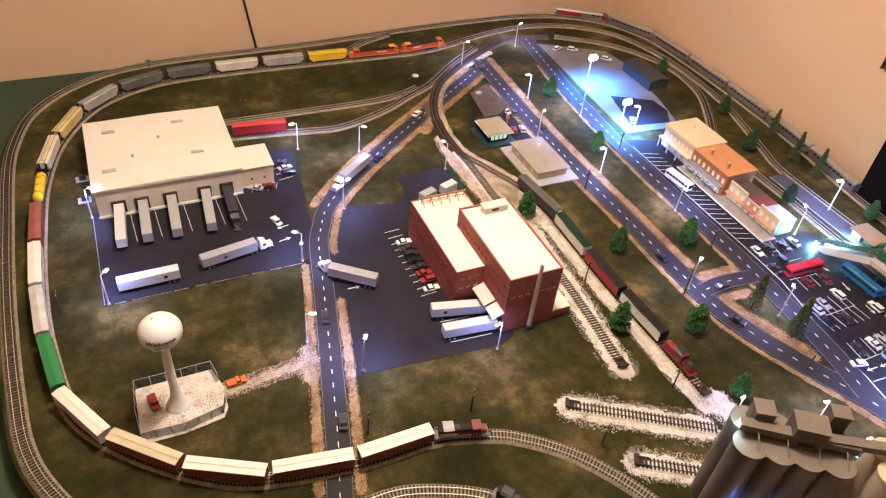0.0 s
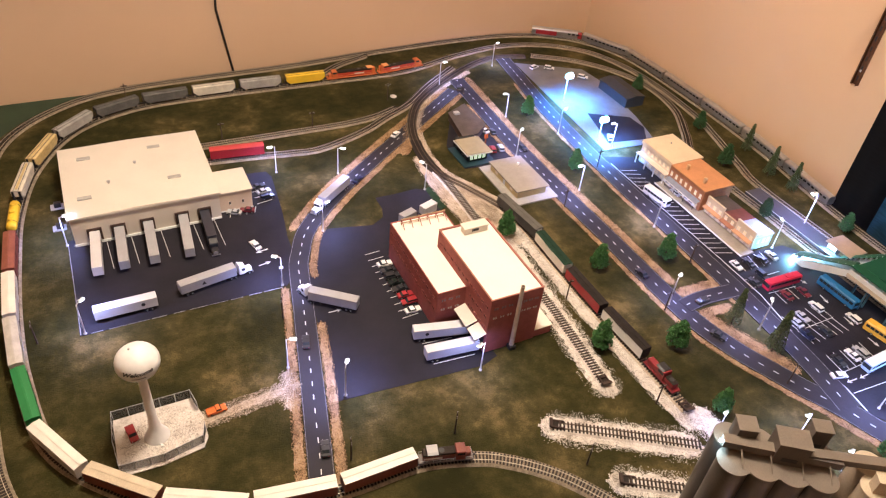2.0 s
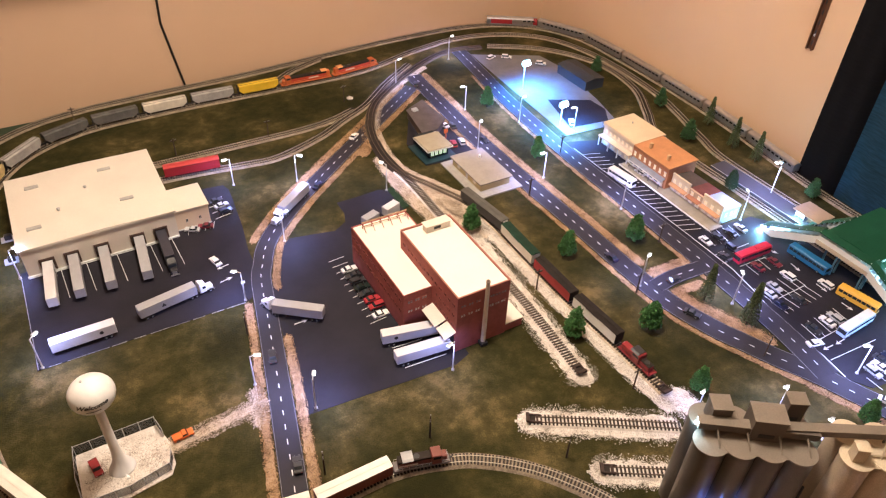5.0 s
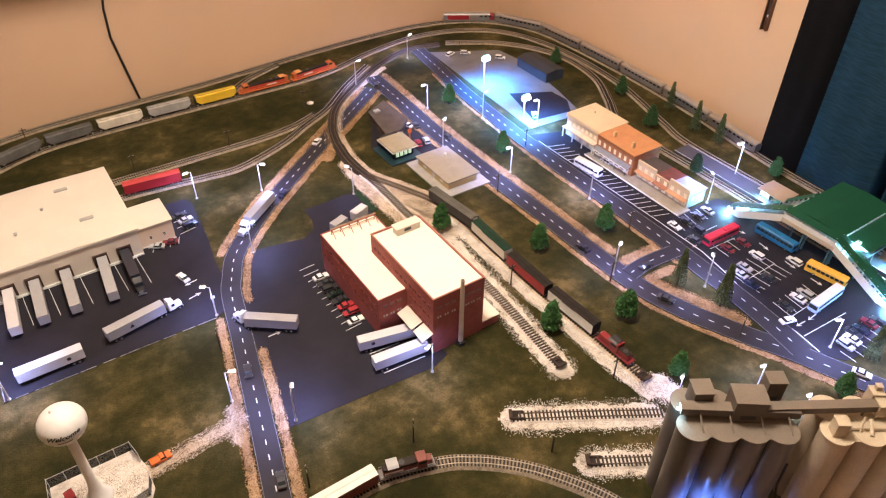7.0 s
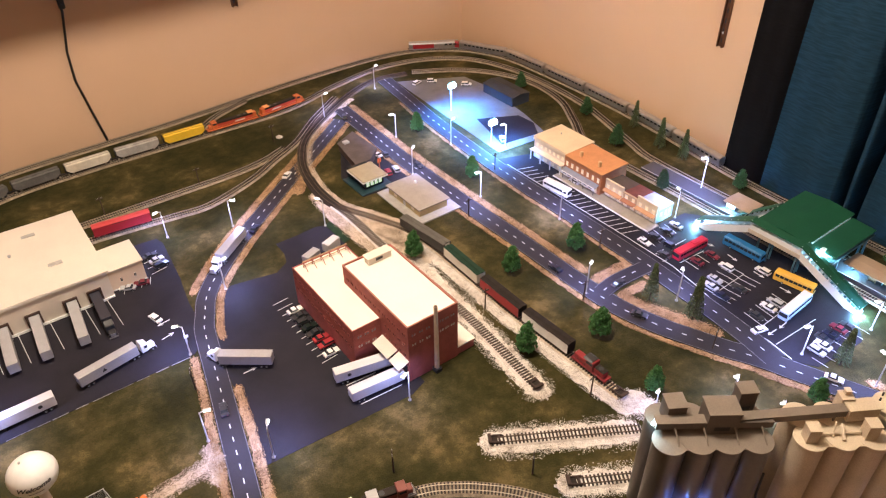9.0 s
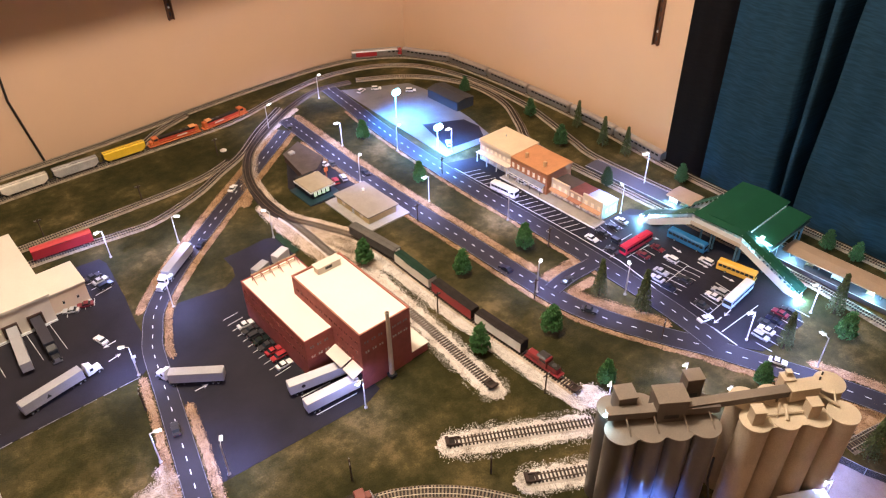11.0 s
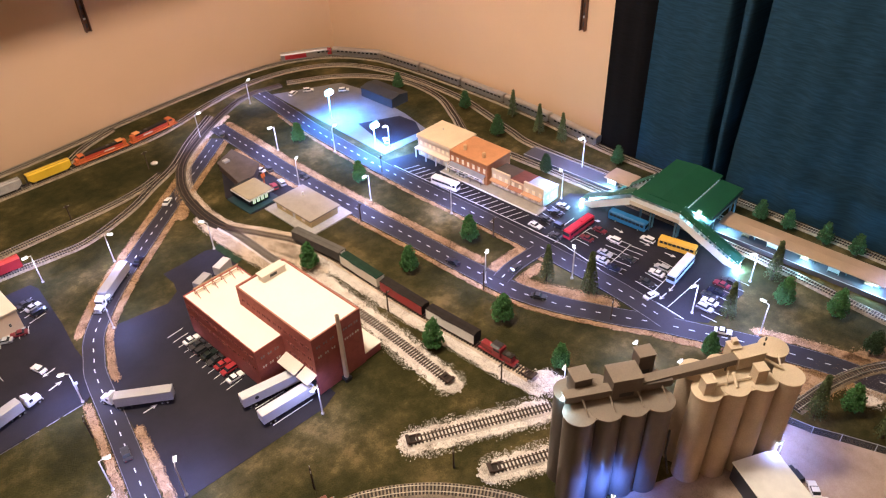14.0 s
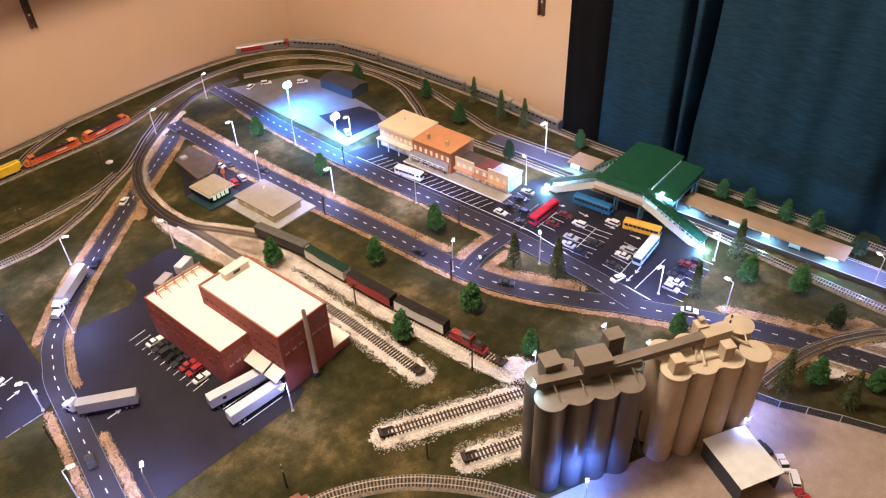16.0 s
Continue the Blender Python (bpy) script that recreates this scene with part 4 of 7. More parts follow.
CARS = {"white": WHITE, "black": DARK, "red": RED, "orange": ORANGE, "silver": paint("silver_paint", (0.45, 0.46, 0.48), 0.3), "dark_blue": paint("navy_paint", (0.009, 0.011, 0.030), 0.3), "maroon": paint("maroon_paint", (0.16, 0.02, 0.03), 0.3), "grey": GREY, "dark_green": paint("bottle_green", (0.008, 0.018, 0.014), 0.3)}
ON = {"road": "driving on the grey model road", "yard": "parked in the dark truck yard", "factory": "parked in a bay beside the factory", "station": "parked in the station car park", "shops": "parked before the shops", "gas": "standing at the filling station", "tower": "parked near the water tower", "shed": "parked on gravel beside the white shed"}
PLACES = [
    ("white", 0.209, 1.063, 105, "sedan", "yard"), ("maroon", 0.222, 1.174, 160, "sedan", "yard"), ("silver", 0.197, 1.175, 150, "sedan", "yard"), ("black", 0.262, 1.246, 10, "sedan", "yard"), ("silver", 0.268, 1.226, 10, "sedan", "yard"), ("dark_blue", 0.270, 1.206, 10, "suv", "yard"),
    ("white", 0.413, 0.932, 0, "sedan", "factory"), ("black", 0.412, 0.914, 180, "sedan", "factory"), ("black", 0.413, 0.897, 0, "suv", "factory"), ("dark_green", 0.413, 0.879, 0, "sedan", "factory"), ("black", 0.413, 0.861, 180, "sedan", "factory"), ("red", 0.416, 0.843, 0, "sedan", "factory"), ("red", 0.416, 0.825, 180, "suv", "factory"), ("white", 0.413, 0.803, 0, "sedan", "factory"),
    ("white", 0.611, 1.351, 38, "sedan", "road"), ("black", 0.222, 0.796, 76, "sedan", "road"), ("black", 0.186, 0.592, 76, "sedan", "road"), ("dark_blue", 0.463, 1.203, 38, "sedan", "road"), ("dark_blue", 0.858, 0.738, 92, "sedan", "road"), ("black", 0.918, 0.637, 5, "sedan", "road"), ("black", 0.884, 0.556, -65, "sedan", "road"), ("white", 1.011, 0.272, -68, "sedan", "road"), ("black", 0.862, 1.52, 60, "suv", "road"), ("black", 0.871, 1.205, -88, "sedan", "road"), ("white", 0.822, 1.305, 100, "sedan", "gas"),
    ("red", 0.800, 1.222, 75, "suv", "gas"), ("silver", 0.821, 1.222, 75, "suv", "gas"), ("black", 0.838, 1.292, 80, "sedan", "gas"),
    ("orange", 0.063, 0.714, 5, "pickup", "tower"), ("red", -0.052, 0.716, -80, "pickup", "tower"),
    ("white", 1.054, 0.692, 270, "sedan", "station"), ("silver", 1.147, 0.690, 90, "sedan", "station"), ("black", 1.118, 0.687, 90, "sedan", "station"), ("dark_blue", 1.083, 0.651, 270, "suv", "station"), ("black", 1.085, 0.690, 90, "sedan", "station"), ("black", 1.052, 0.640, 90, "sedan", "station"), ("maroon", 1.123, 0.584, 270, "sedan", "station"), ("maroon", 1.084, 0.590, 90, "sedan", "station"), ("white", 1.114, 0.546, 90, "suv", "station"), ("grey", 1.067, 0.536, 270, "sedan", "station"), ("silver", 1.045, 0.529, 90, "sedan", "station"), ("black", 1.080, 0.493, 90, "sedan", "station"),
    ("dark_blue", 1.039, 0.500, 270, "sedan", "station"), ("silver", 1.097, 0.432, 90, "suv", "station"), ("white", 1.077, 0.432, 90, "sedan", "station"), ("black", 1.042, 0.432, 270, "sedan", "station"), ("white", 1.015, 0.408, -15, "sedan", "station"), ("white", 1.066, 0.323, 90, "sedan", "station"), ("silver", 1.046, 0.322, 270, "suv", "station"), ("maroon", 1.123, 0.329, 90, "sedan", "station"), ("dark_blue", 1.098, 0.327, 90, "sedan", "station"), ("black", 1.081, 0.331, 270, "sedan", "station"), ("black", 1.140, 0.322, 90, "sedan", "station"), ("white", 1.157, 0.497, 90, "suv", "station"),
    ("white", 1.105, 0.935, 90, "sedan", "shops"), ("black", 0.815, 0.075, 60, "suv", "tower"), ("white", 0.808, 0.046, 40, "sedan", "shed"), ("white", 0.793, 0.026, 30, "suv", "shed"), ("red", 0.772, 0.006, 60, "sedan", "shed"),
]
for name, x, y, a, kind, where in PLACES:
    on = ON[where] if not (name == "black" and x == 0.815) else "beside the white shed on gravel"
    park(CARS[name], name.replace("_", " "), x, y, a, kind, {"road": "cars on the road"}.get(where, "parked cars"), on, {"tower": 0.0014, "shed": 0.0014, "gas": 0.0012}.get(where, 0.0011 if where in ("yard", "factory", "station", "shops") else ROADZ))


# ---- lorries ----
TRAIL = mat("trailer_silver", (0.37, 0.37, 0.39), 0.4, 0.08, 40, 0.05)
TRAILW = mat("trailer_white", (0.64, 0.63, 0.65), 0.4, 0.06, 40, 0.05)
TRAILB = mat("trailer_dark", (0.035, 0.035, 0.05), 0.4, 0.1, 40, 0.05)


def trailer_parts(ob, x0, x1, skin, mark=None):
    w = 0.0085
    body = part("trailer_body", M().soft(x0, x1, -w, w, 0.0078, 0.0262, 0.0004), skin, ob)
    ribs = M()
    n = 11
    for i in range(1, n):
        x = x0 + (x1 - x0) * i / n
        ribs.box(x - 0.0002, x + 0.0002, -w - 0.00015, w + 0.00015, 0.0085, 0.0255)
    part("panel_rib", ribs, skin, body)
    part("rear_door", M().box(x0 - 0.0003, x0, -w + 0.0008, -0.0002, 0.0088, 0.0252).box(x0 - 0.0003, x0, 0.0002, w - 0.0008, 0.0088, 0.0252), skin, body)
    part("chassis", M().box(x0 + 0.002, x1 - 0.004, -0.003, 0.003, 0.0052, 0.0078), DARK, ob)
    for dx in (0.010, 0.018):
        for y in (-w + 0.001, w - 0.001):
            wheel(ob, x0 + dx, y, 0.0032, 0.0022)
    part("landing_leg", M().box(x1 - 0.022, x1 - 0.020, -0.006, -0.005, 0.0003, 0.0078).box(x1 - 0.022, x1 - 0.020, 0.005, 0.006, 0.0003, 0.0078), DARK, ob)
    if mark:
        for y in (-w - 0.0004, w + 0.0001):
            part("emblem", M().lathe([(0.0032, 0), (0.0032, 0.0003)], 14, pose(x0 + 0.022 if mark == "disc" else x0 + 0.040, y + 0.0003, 0.0175, 90, 0, 0)) if mark == "disc" else M().side([(x0 + 0.036, 0.014), (x0 + 0.044, 0.014), (x0 + 0.040, 0.021)], y, y + 0.0003), DARK, body, "dark grey emblem")


def cab_parts(ob, x, skin):
    """A tractor whose rear stands at x."""
    w = 0.0078
    part("tractor_frame", M().box(x - 0.016, x + 0.026, -0.004, 0.004, 0.0030, 0.0055), DARK, ob)
    cab = part("cab", M().soft(x + 0.003, x + 0.015, -w, w, 0.0050, 0.0210, 0.0010), skin, ob)
    part("hood", M().soft(x + 0.014, x + 0.027, -0.0060, 0.0060, 0.0045, 0.0125, 0.0012), skin, ob)
    part("windshield", M().box(x + 0.015, x + 0.0154, -0.0065, 0.0065, 0.0135, 0.0185), GLASS, cab)
    part("side_window", M().box(x + 0.008, x + 0.0135, -w - 0.0002, w + 0.0002, 0.0130, 0.0180), GLASS, cab)
    part("wind_deflector", M().side([(x + 0.003, 0.021), (x + 0.013, 0.021), (x + 0.004, 0.0250)], -w + 0.001, w - 0.001), skin, cab)
    part("grille", M().box(x + 0.027, x + 0.0273, -0.0040, 0.0040, 0.0055, 0.0115), CHROME, ob)
    part("bumper", M().box(x + 0.0268, x + 0.0282, -0.0075, 0.0075, 0.0028, 0.0048), CHROME, ob)
    for dx in (-0.012, -0.004, 0.021):
        for y in (-w + 0.0012, w - 0.0012):
            wheel(ob, x + dx, y, 0.0032, 0.0022)


def trailer(x, y, a, length, skin, label, mark=None, z=0.0011):
    """A trailer alone; x, y is the middle of its rear end."""
    ob = thing("semi_trailer", label, "trailer", pose(x, y, z, 0, 0, a), "trailers")
    trailer_parts(ob, 0, length, skin, mark)
    return ob


def semi(x, y, a, length, skin, cab, label, mark=None, z=ROADZ, bend=0.0):
    ob = thing("semi_truck", label, "truck", pose(x, y, z, 0, 0, a), "trucks")
    trailer_parts(ob, 0, length, skin, mark)
    hitch = length - 0.006
    rear = set(ob.children)
    cab_parts(ob, length + 0.002, cab)
    for one in set(ob.children) - rear:
        one.matrix_basis = pose(hitch, 0, 0, 0, 0, bend) @ Matrix.Translation((-hitch, 0, 0))
    return ob


for x, y, x1, y1, skin, label in ((-0.0575, 1.066, -0.051, 1.170, TRAILW, "white trailer backed into a loading dock"), (-0.0145, 1.068, -0.010, 1.170, TRAIL, "silver grey trailer backed into a loading dock"), (0.035, 1.066, 0.040, 1.170, TRAIL, "silver grey trailer backed into a loading dock"), (0.094, 1.064, 0.102, 1.170, TRAIL, "silver grey trailer backed into a loading dock")):
    a = math.degrees(math.atan2(y1 - y, x1 - x)) + 180
    trailer(x1, y1, a, math.hypot(x1 - x, y1 - y), skin, label, "disc")
# the dark box lorry at the last dock
ob = thing("box_truck", "black box truck backed into a loading dock", "truck", pose(0.141, 1.170, 0.0011, 0, 0, -92), "trucks")
trailer_parts(ob, 0, 0.082, TRAILB)
cab_parts(ob, 0.084, CARS["black"])
trailer(0.022, 0.966, 181, 0.096, TRAILW, "white trailer standing alone in the truck yard", "disc")
semi(0.060, 0.978, 10, 0.098, TRAIL, WHITE, "silver grey semi truck with a white cab in the truck yard", "tri", 0.0011)
semi(0.326, 0.838, 142, 0.086, TRAIL, WHITE, "silver grey semi truck turning from the factory yard onto the road", None, bend=-32)
semi(0.434, 1.194, 218, 0.092, TRAIL, WHITE, "silver grey semi truck driving on the curved road", None)
trailer(0.386, 0.743, -13, 0.092, TRAILW, "white trailer backed up to the factory dock", "disc", 0.0008)
trailer(0.386, 0.694, -6, 0.090, TRAILW, "white trailer backed up to the factory dock", None, 0.0008)
trailer(0.488, 1.030, 20, 0.034, TRAIL, "silver trailer parked behind the factory", None, 0.0008)
trailer(0.538, 1.042, 20, 0.034, TRAILW, "pale trailer parked behind the factory", None, 0.0008)


# ---- buses ----
def bus(x, y, a, length, skin, low, label, z=0.0011):
    ob = thing("bus", label, "bus", pose(x, y, z, 0, 0, a), "buses")
    h, w = length / 2, 0.0085
    part("body", M().soft(-h, h, -w, w, 0.0025, 0.0200, 0.0012, seg=2), low, ob)
    part("roof", M().soft(-h + 0.0006, h - 0.0006, -w + 0.0004, w - 0.0004, 0.0188, 0.0212, 0.0010), skin, ob)
    part("roof_pod", M().soft(-h * 0.5, -h * 0.1, -0.0045, 0.0045, 0.0210, 0.0224, 0.0005), skin, ob)
    n = int(length / 0.009)
    for i in range(n):
        x0 = -h + 0.003 + i * (length - 0.006) / n
        for y0 in (-w - 0.0002, w - 0.0001):
            part("side_window", M().box(x0 + 0.0005, x0 + (length - 0.006) / n - 0.0005, y0, y0 + 0.0003, 0.0118, 0.0172), GLASS, ob)
    part("windshield", M().box(h - 0.0001, h + 0.0003, -w + 0.001, w - 0.001, 0.0098, 0.0178), GLASS, ob)
    part("stripe", M().box(-h + 0.002, h - 0.002, -w - 0.0002, w + 0.0002, 0.0082, 0.0098), skin, ob)
    for x0 in (-h + 0.018, h - 0.014):
        for y0 in (-w + 0.0008, w - 0.0008):
            wheel(ob, x0, y0, 0.0030, 0.0020)


BUSRED = paint("bus_red", (0.62, 0.02, 0.06), 0.35)
BUSBLUE = paint("bus_blue", (0.02, 0.15, 0.34), 0.35)
BUSPALE = paint("bus_pale_blue", (0.40, 0.52, 0.72), 0.35)
BUSYEL = paint("bus_yellow", (0.80, 0.46, 0.06), 0.35)
bus(1.098, 0.618, 178, 0.082, BUSRED, BUSRED, "bright red coach in the station car park")
bus(1.180, 0.556, -88, 0.082, BUSBLUE, BUSBLUE, "blue coach beside the station stairs")
bus(1.166, 0.440, -80, 0.072, BUSYEL, BUSYEL, "yellow bus beside the station stairs")
bus(1.108, 0.402, 183, 0.082, WHITE, BUSPALE, "white and pale blue coach in the station car park")
bus(1.046, 0.930, -83, 0.068, WHITE, WHITE, "white bus waiting before the shops", 0.0022)
# ---- buildings ----
def windows(parent, face, pts, w, h, material, out=0.0004, sill=None):
    """Framed windows, each a part: face is the axis and side ('x-', 'y-', 'x+', 'y+') and the wall's place on it."""
    axis, at = face
    for u, z in pts:
        sgn = -1 if axis[1] == "-" else 1
        a, b = sorted((at - sgn * 0.0008, at + sgn * out))
        c, d = sorted((at - sgn * 0.0008, at + sgn * (out + 0.0005)))
        if axis[0] == "x":
            win = part("window", M().box(a, b, u - w / 2, u + w / 2, z, z + h), material, parent)
            part("window_frame", M().box(c, d, u - w / 2 - 0.0005, u + w / 2 + 0.0005, z - 0.0008, z).box(c, d, u - w / 2 - 0.0003, u + w / 2 + 0.0003, z + h, z + h + 0.0005).box(c, d, u - 0.00015, u + 0.00015, z, z + h), sill or CREAM, win)
        else:
            win = part("window", M().box(u - w / 2, u + w / 2, a, b, z, z + h), material, parent)
            part("window_frame", M().box(u - w / 2 - 0.0005, u + w / 2 + 0.0005, c, d, z - 0.0008, z).box(u - w / 2 - 0.0003, u + w / 2 + 0.0003, c, d, z + h, z + h + 0.0005).box(u - 0.00015, u + 0.00015, c, d, z, z + h), sill or CREAM, win)


def parapet(x0, x1, y0, y1, z0, z1, t=0.0016):
    return M().box(x0, x1, y0, y0 + t, z0, z1).box(x0, x1, y1 - t, y1, z0, z1).box(x0, x0 + t, y0 + t, y1 - t, z0, z1).box(x1 - t, x1, y0 + t, y1 - t, z0, z1)


PANE = mat("pale_pane", (0.80, 0.80, 0.78), 0.15, 0.15, 300, 0)
DIMPANE = mat("grey_blue_pane", (0.30, 0.34, 0.38), 0.15, 0.15, 300, 0)
LIT = mat("lit_window", (0.88, 0.74, 0.56), 0.3, 0.1, 200, 0, emit=0.22)
SEAL = mat("dock_seal", (0.085, 0.050, 0.040), 0.8, 0.2, 80)

SKYL = mat("skylight_plastic", (0.40, 0.385, 0.365), 0.4, 0.12, 60)
# warehouse
warehouse = thing("warehouse", "cream flat-roofed warehouse with a row of loading docks", "building")
WF = 1.1725
body = M().box(-0.086, 0.172, WF, 1.405, 0, 0.058)
part("wall", body, CREAM, warehouse)
roof = part("roof", M().side([(-0.0885, 0.058), (0.1745, 0.058), (0.1745, 0.0605), (0.043, 0.0630), (-0.0885, 0.0605)], WF - 0.003, 1.408), ROOFW2, warehouse)
part("roof_edge", parapet(-0.0892, 0.1752, WF - 0.0037, 1.4087, 0.0570, 0.0608, 0.0012), ROOFW2, roof)
for x, y in ((-0.045, 1.36), (0.085, 1.365), (0.105, 1.245), (-0.055, 1.225)):
    part("skylight", M().soft(x - 0.012, x + 0.012, y - 0.004, y + 0.004, 0.0600, 0.0648, 0.0008), SKYL, roof, "grey plastic skylight")
for x, y in ((0.043, 1.315), (-0.010, 1.262)):
    vent = part("roof_vent", M().lathe([(0.0022, 0.060), (0.0022, 0.0655), (0.0032, 0.066), (0.0032, 0.067), (0.001, 0.068)], 10, pose(x, y, 0)), GREY, roof)
for x in (-0.051, -0.011, 0.039, 0.1005, 0.1415):
    door = part("dock_door", M().box(x - 0.0095, x + 0.0095, WF - 0.0008, WF + 0.001, 0.0062, 0.0285), DARK, warehouse)
    part("dock_seal", M().box(x - 0.0125, x - 0.0095, WF - 0.0026, WF, 0.0055, 0.0315).box(x + 0.0095, x + 0.0125, WF - 0.0026, WF, 0.0055, 0.0315).box(x - 0.0095, x + 0.0095, WF - 0.0026, WF, 0.0285, 0.0315), SEAL, door)
part("plinth", M().box(-0.088, 0.172, WF - 0.0034, WF - 0.0003, 0, 0.0035), LINE, warehouse)
annex = part("annex", M().box(0.172, 0.236, 1.187, 1.262, 0, 0.043), mat("annex_tan", (0.70, 0.56, 0.42), 0.6, 0.06, 20), warehouse)
part("annex_roof", M().box(0.1755, 0.238, 1.185, 1.264, 0.043, 0.0455), ROOFW2, annex)
windows(annex, ("y-", 1.187), [(0.193, 0.016), (0.218, 0.016)], 0.0035, 0.007, GLASS)
part("annex_door", M().box(0.2355, 0.2368, 1.215, 1.225, 0.001, 0.018), GREY, annex)
part("annex_plinth", M().box(0.1745, 0.237, 1.1855, 1.187, 0, 0.003), LINE, annex)
for y in (1.235, 1.305):
    ob = thing("air_conditioner", "grey box unit on a concrete pad beside the warehouse", "machine", pose(-0.107, y, 0), "wall units")
    part("pad", M().box(-0.013, 0.010, -0.009, 0.009, 0, 0.0015), GREY, ob)
    part("housing", M().soft(-0.006, 0.006, -0.005, 0.005, 0.0015, 0.0105, 0.0006), DARK, ob)
    part("grille", M().box(-0.0064, -0.006, -0.004, 0.004, 0.003, 0.009), GREY, ob)

# brick factory
factory = thing("brick_factory", "red brick factory with pale flat roofs and a tall pipe chimney", "building")
FX, FX1, FY, FY1, FZ = 0.482, 0.577, 0.674, 0.864, 0.116
main = part("main_block", M().box(FX, FX1, FY, FY1, 0, FZ - 0.004), BRICK, factory)
part("parapet", parapet(FX, FX1, FY, FY1, FZ - 0.004, FZ), BRICK, main)
part("coping", parapet(FX - 0.0006, FX1 + 0.0006, FY - 0.0006, FY1 + 0.0006, FZ, FZ + 0.0009, 0.0026), mat("brick_coping", (0.36, 0.13, 0.095), 0.7, 0.1, 80), main)
part("main_roof", M().box(FX + 0.0016, FX1 - 0.0016, FY + 0.0016, FY1 - 0.0016, FZ - 0.004, FZ - 0.0025), ROOFC, main)
for z, glazing in ((0.074, PANE), (0.094, DIMPANE)):
    windows(main, ("y-", FY), [(u, z) for c in (0.493, 0.5065, 0.5195, 0.5455, 0.556, 0.567) for u in (c - 0.0022, c + 0.0022)], 0.0023, 0.0050, glazing, sill=BRICK)
pts = [(u, z) for z in (0.050, 0.071, 0.092) for c in [0.686 + i * 0.0137 for i in range(13)] for u in (c - 0.0022, c + 0.0022)]
windows(main, ("x-", FX), [p for p in pts if p[0] < 0.742 or p[1] > 0.085], 0.0022, 0.0050, GLASS, sill=BRICK)
windows(main, ("x+", FX1), [(0.69 + i * 0.02, z) for i in range(8) for z in (0.055, 0.09)], 0.004, 0.006, GLASS)
pent = part("penthouse", M().box(0.518, 0.562, 0.838, 0.852, FZ - 0.0025, FZ + 0.010), CREAM, factory)
part("penthouse_roof", M().box(0.516, 0.564, 0.836, 0.854, FZ + 0.010, FZ + 0.0116), CREAM, pent)
part("penthouse_louvre", M().box(0.532, 0.545, 0.8374, 0.838, FZ + 0.002, FZ + 0.007), DARK, pent)
LX, LY, LY1, LZ = 0.430, 0.752, 0.953, 0.080
low = part("low_wing", M().prism([(LX, LY), (FX, LY), (FX, FY1), (0.537, FY1), (0.537, LY1), (LX, LY1)], 0, LZ - 0.003), BRICK, factory)
part("low_roof", M().prism([(LX + 0.0016, LY + 0.0016), (FX - 0.0002, LY + 0.0016), (FX - 0.0002, FY1 + 0.0002), (0.5354, FY1 + 0.0002), (0.5354, LY1 - 0.0016), (LX + 0.0016, LY1 - 0.0016)], LZ - 0.003, LZ - 0.0015), ROOFC, low)
part("low_parapet", M().box(LX, FX, LY, LY + 0.0016, LZ - 0.003, LZ).box(LX, LX + 0.0016, LY + 0.0016, LY1, LZ - 0.003, LZ).box(LX + 0.0016, 0.537, LY1 - 0.0016, LY1, LZ - 0.003, LZ).box(0.5354, 0.537, FY1, LY1 - 0.0016, LZ - 0.003, LZ), BRICK, low)
for z, glazing in ((0.040, PANE), (0.060, DIMPANE)):
    windows(low, ("y-", LY), [(u, z) for c in (0.442, 0.455, 0.468) for u in (c - 0.0022, c + 0.0022)], 0.0025, 0.0052, glazing, sill=BRICK)
pts = [(u, z) for z in (0.038, 0.060) for c in [0.764 + i * 0.0138 for i in range(14)] for u in (c - 0.0022, c + 0.0022)]
windows(low, ("x-", LX), pts, 0.0022, 0.0050, GLASS, sill=BRICK)
sign = part("roof_sign_frame", M().box(0.445, 0.533, 0.940, 0.9412, 0.0905, 0.0925).box(0.445, 0.533, 0.940, 0.9412, 0.083, 0.0842), mat("sign_wood", (0.50, 0.33, 0.20), 0.8, 0.2, 80), factory)
for x in (0.447, 0.464, 0.481, 0.498, 0.515, 0.531):
    part("sign_strut", M().rod((x, 0.9406, 0.0905), (x, 0.926, LZ - 0.0015), 0.0006).box(x - 0.0007, x + 0.0007, 0.9412, 0.9424, LZ - 0.0015, 0.0925), BRICK, sign)
chim = part("chimney", M().lathe([(0.0042, 0.006), (0.0036, 0.09), (0.0032, 0.134), (0.0036, 0.1345), (0.0036, 0.137), (0.0028, 0.137), (0.0028, 0.130)], 12, pose(0.531, 0.6685, 0), cap=False), mat("chimney_paint", (0.62, 0.50, 0.42), 0.7, 0.15, 60), factory)
part("chimney_base", M().soft(0.525, 0.537, 0.662, 0.674, 0, 0.0075, 0.0008), DARK, chim)
for y0, y1, tilt in ((0.706, 0.750, 0), (0.674, 0.702, 0)):
    can = part("dock_canopy", M().side([(0.462, 0.0365), (0.482, 0.0440), (0.482, 0.0455), (0.462, 0.0380)], y0, y1), CREAM, factory, "pale sloping dock canopy")
    part("canopy_bracket", M().rod((0.4815, y0 + 0.003, 0.030), (0.464, y0 + 0.003, 0.0372), 0.0005).rod((0.4815, y1 - 0.003, 0.030), (0.464, y1 - 0.003, 0.0372), 0.0005), DARK, can)
    part("dock_opening", M().box(0.4812, 0.4818, y0 + 0.006, y1 - 0.006, 0.005, 0.032), DARK, can)
dock = part("side_dock", M().box(FX1, 0.612, 0.676, 0.850, 0, 0.0165), BRICK, factory)
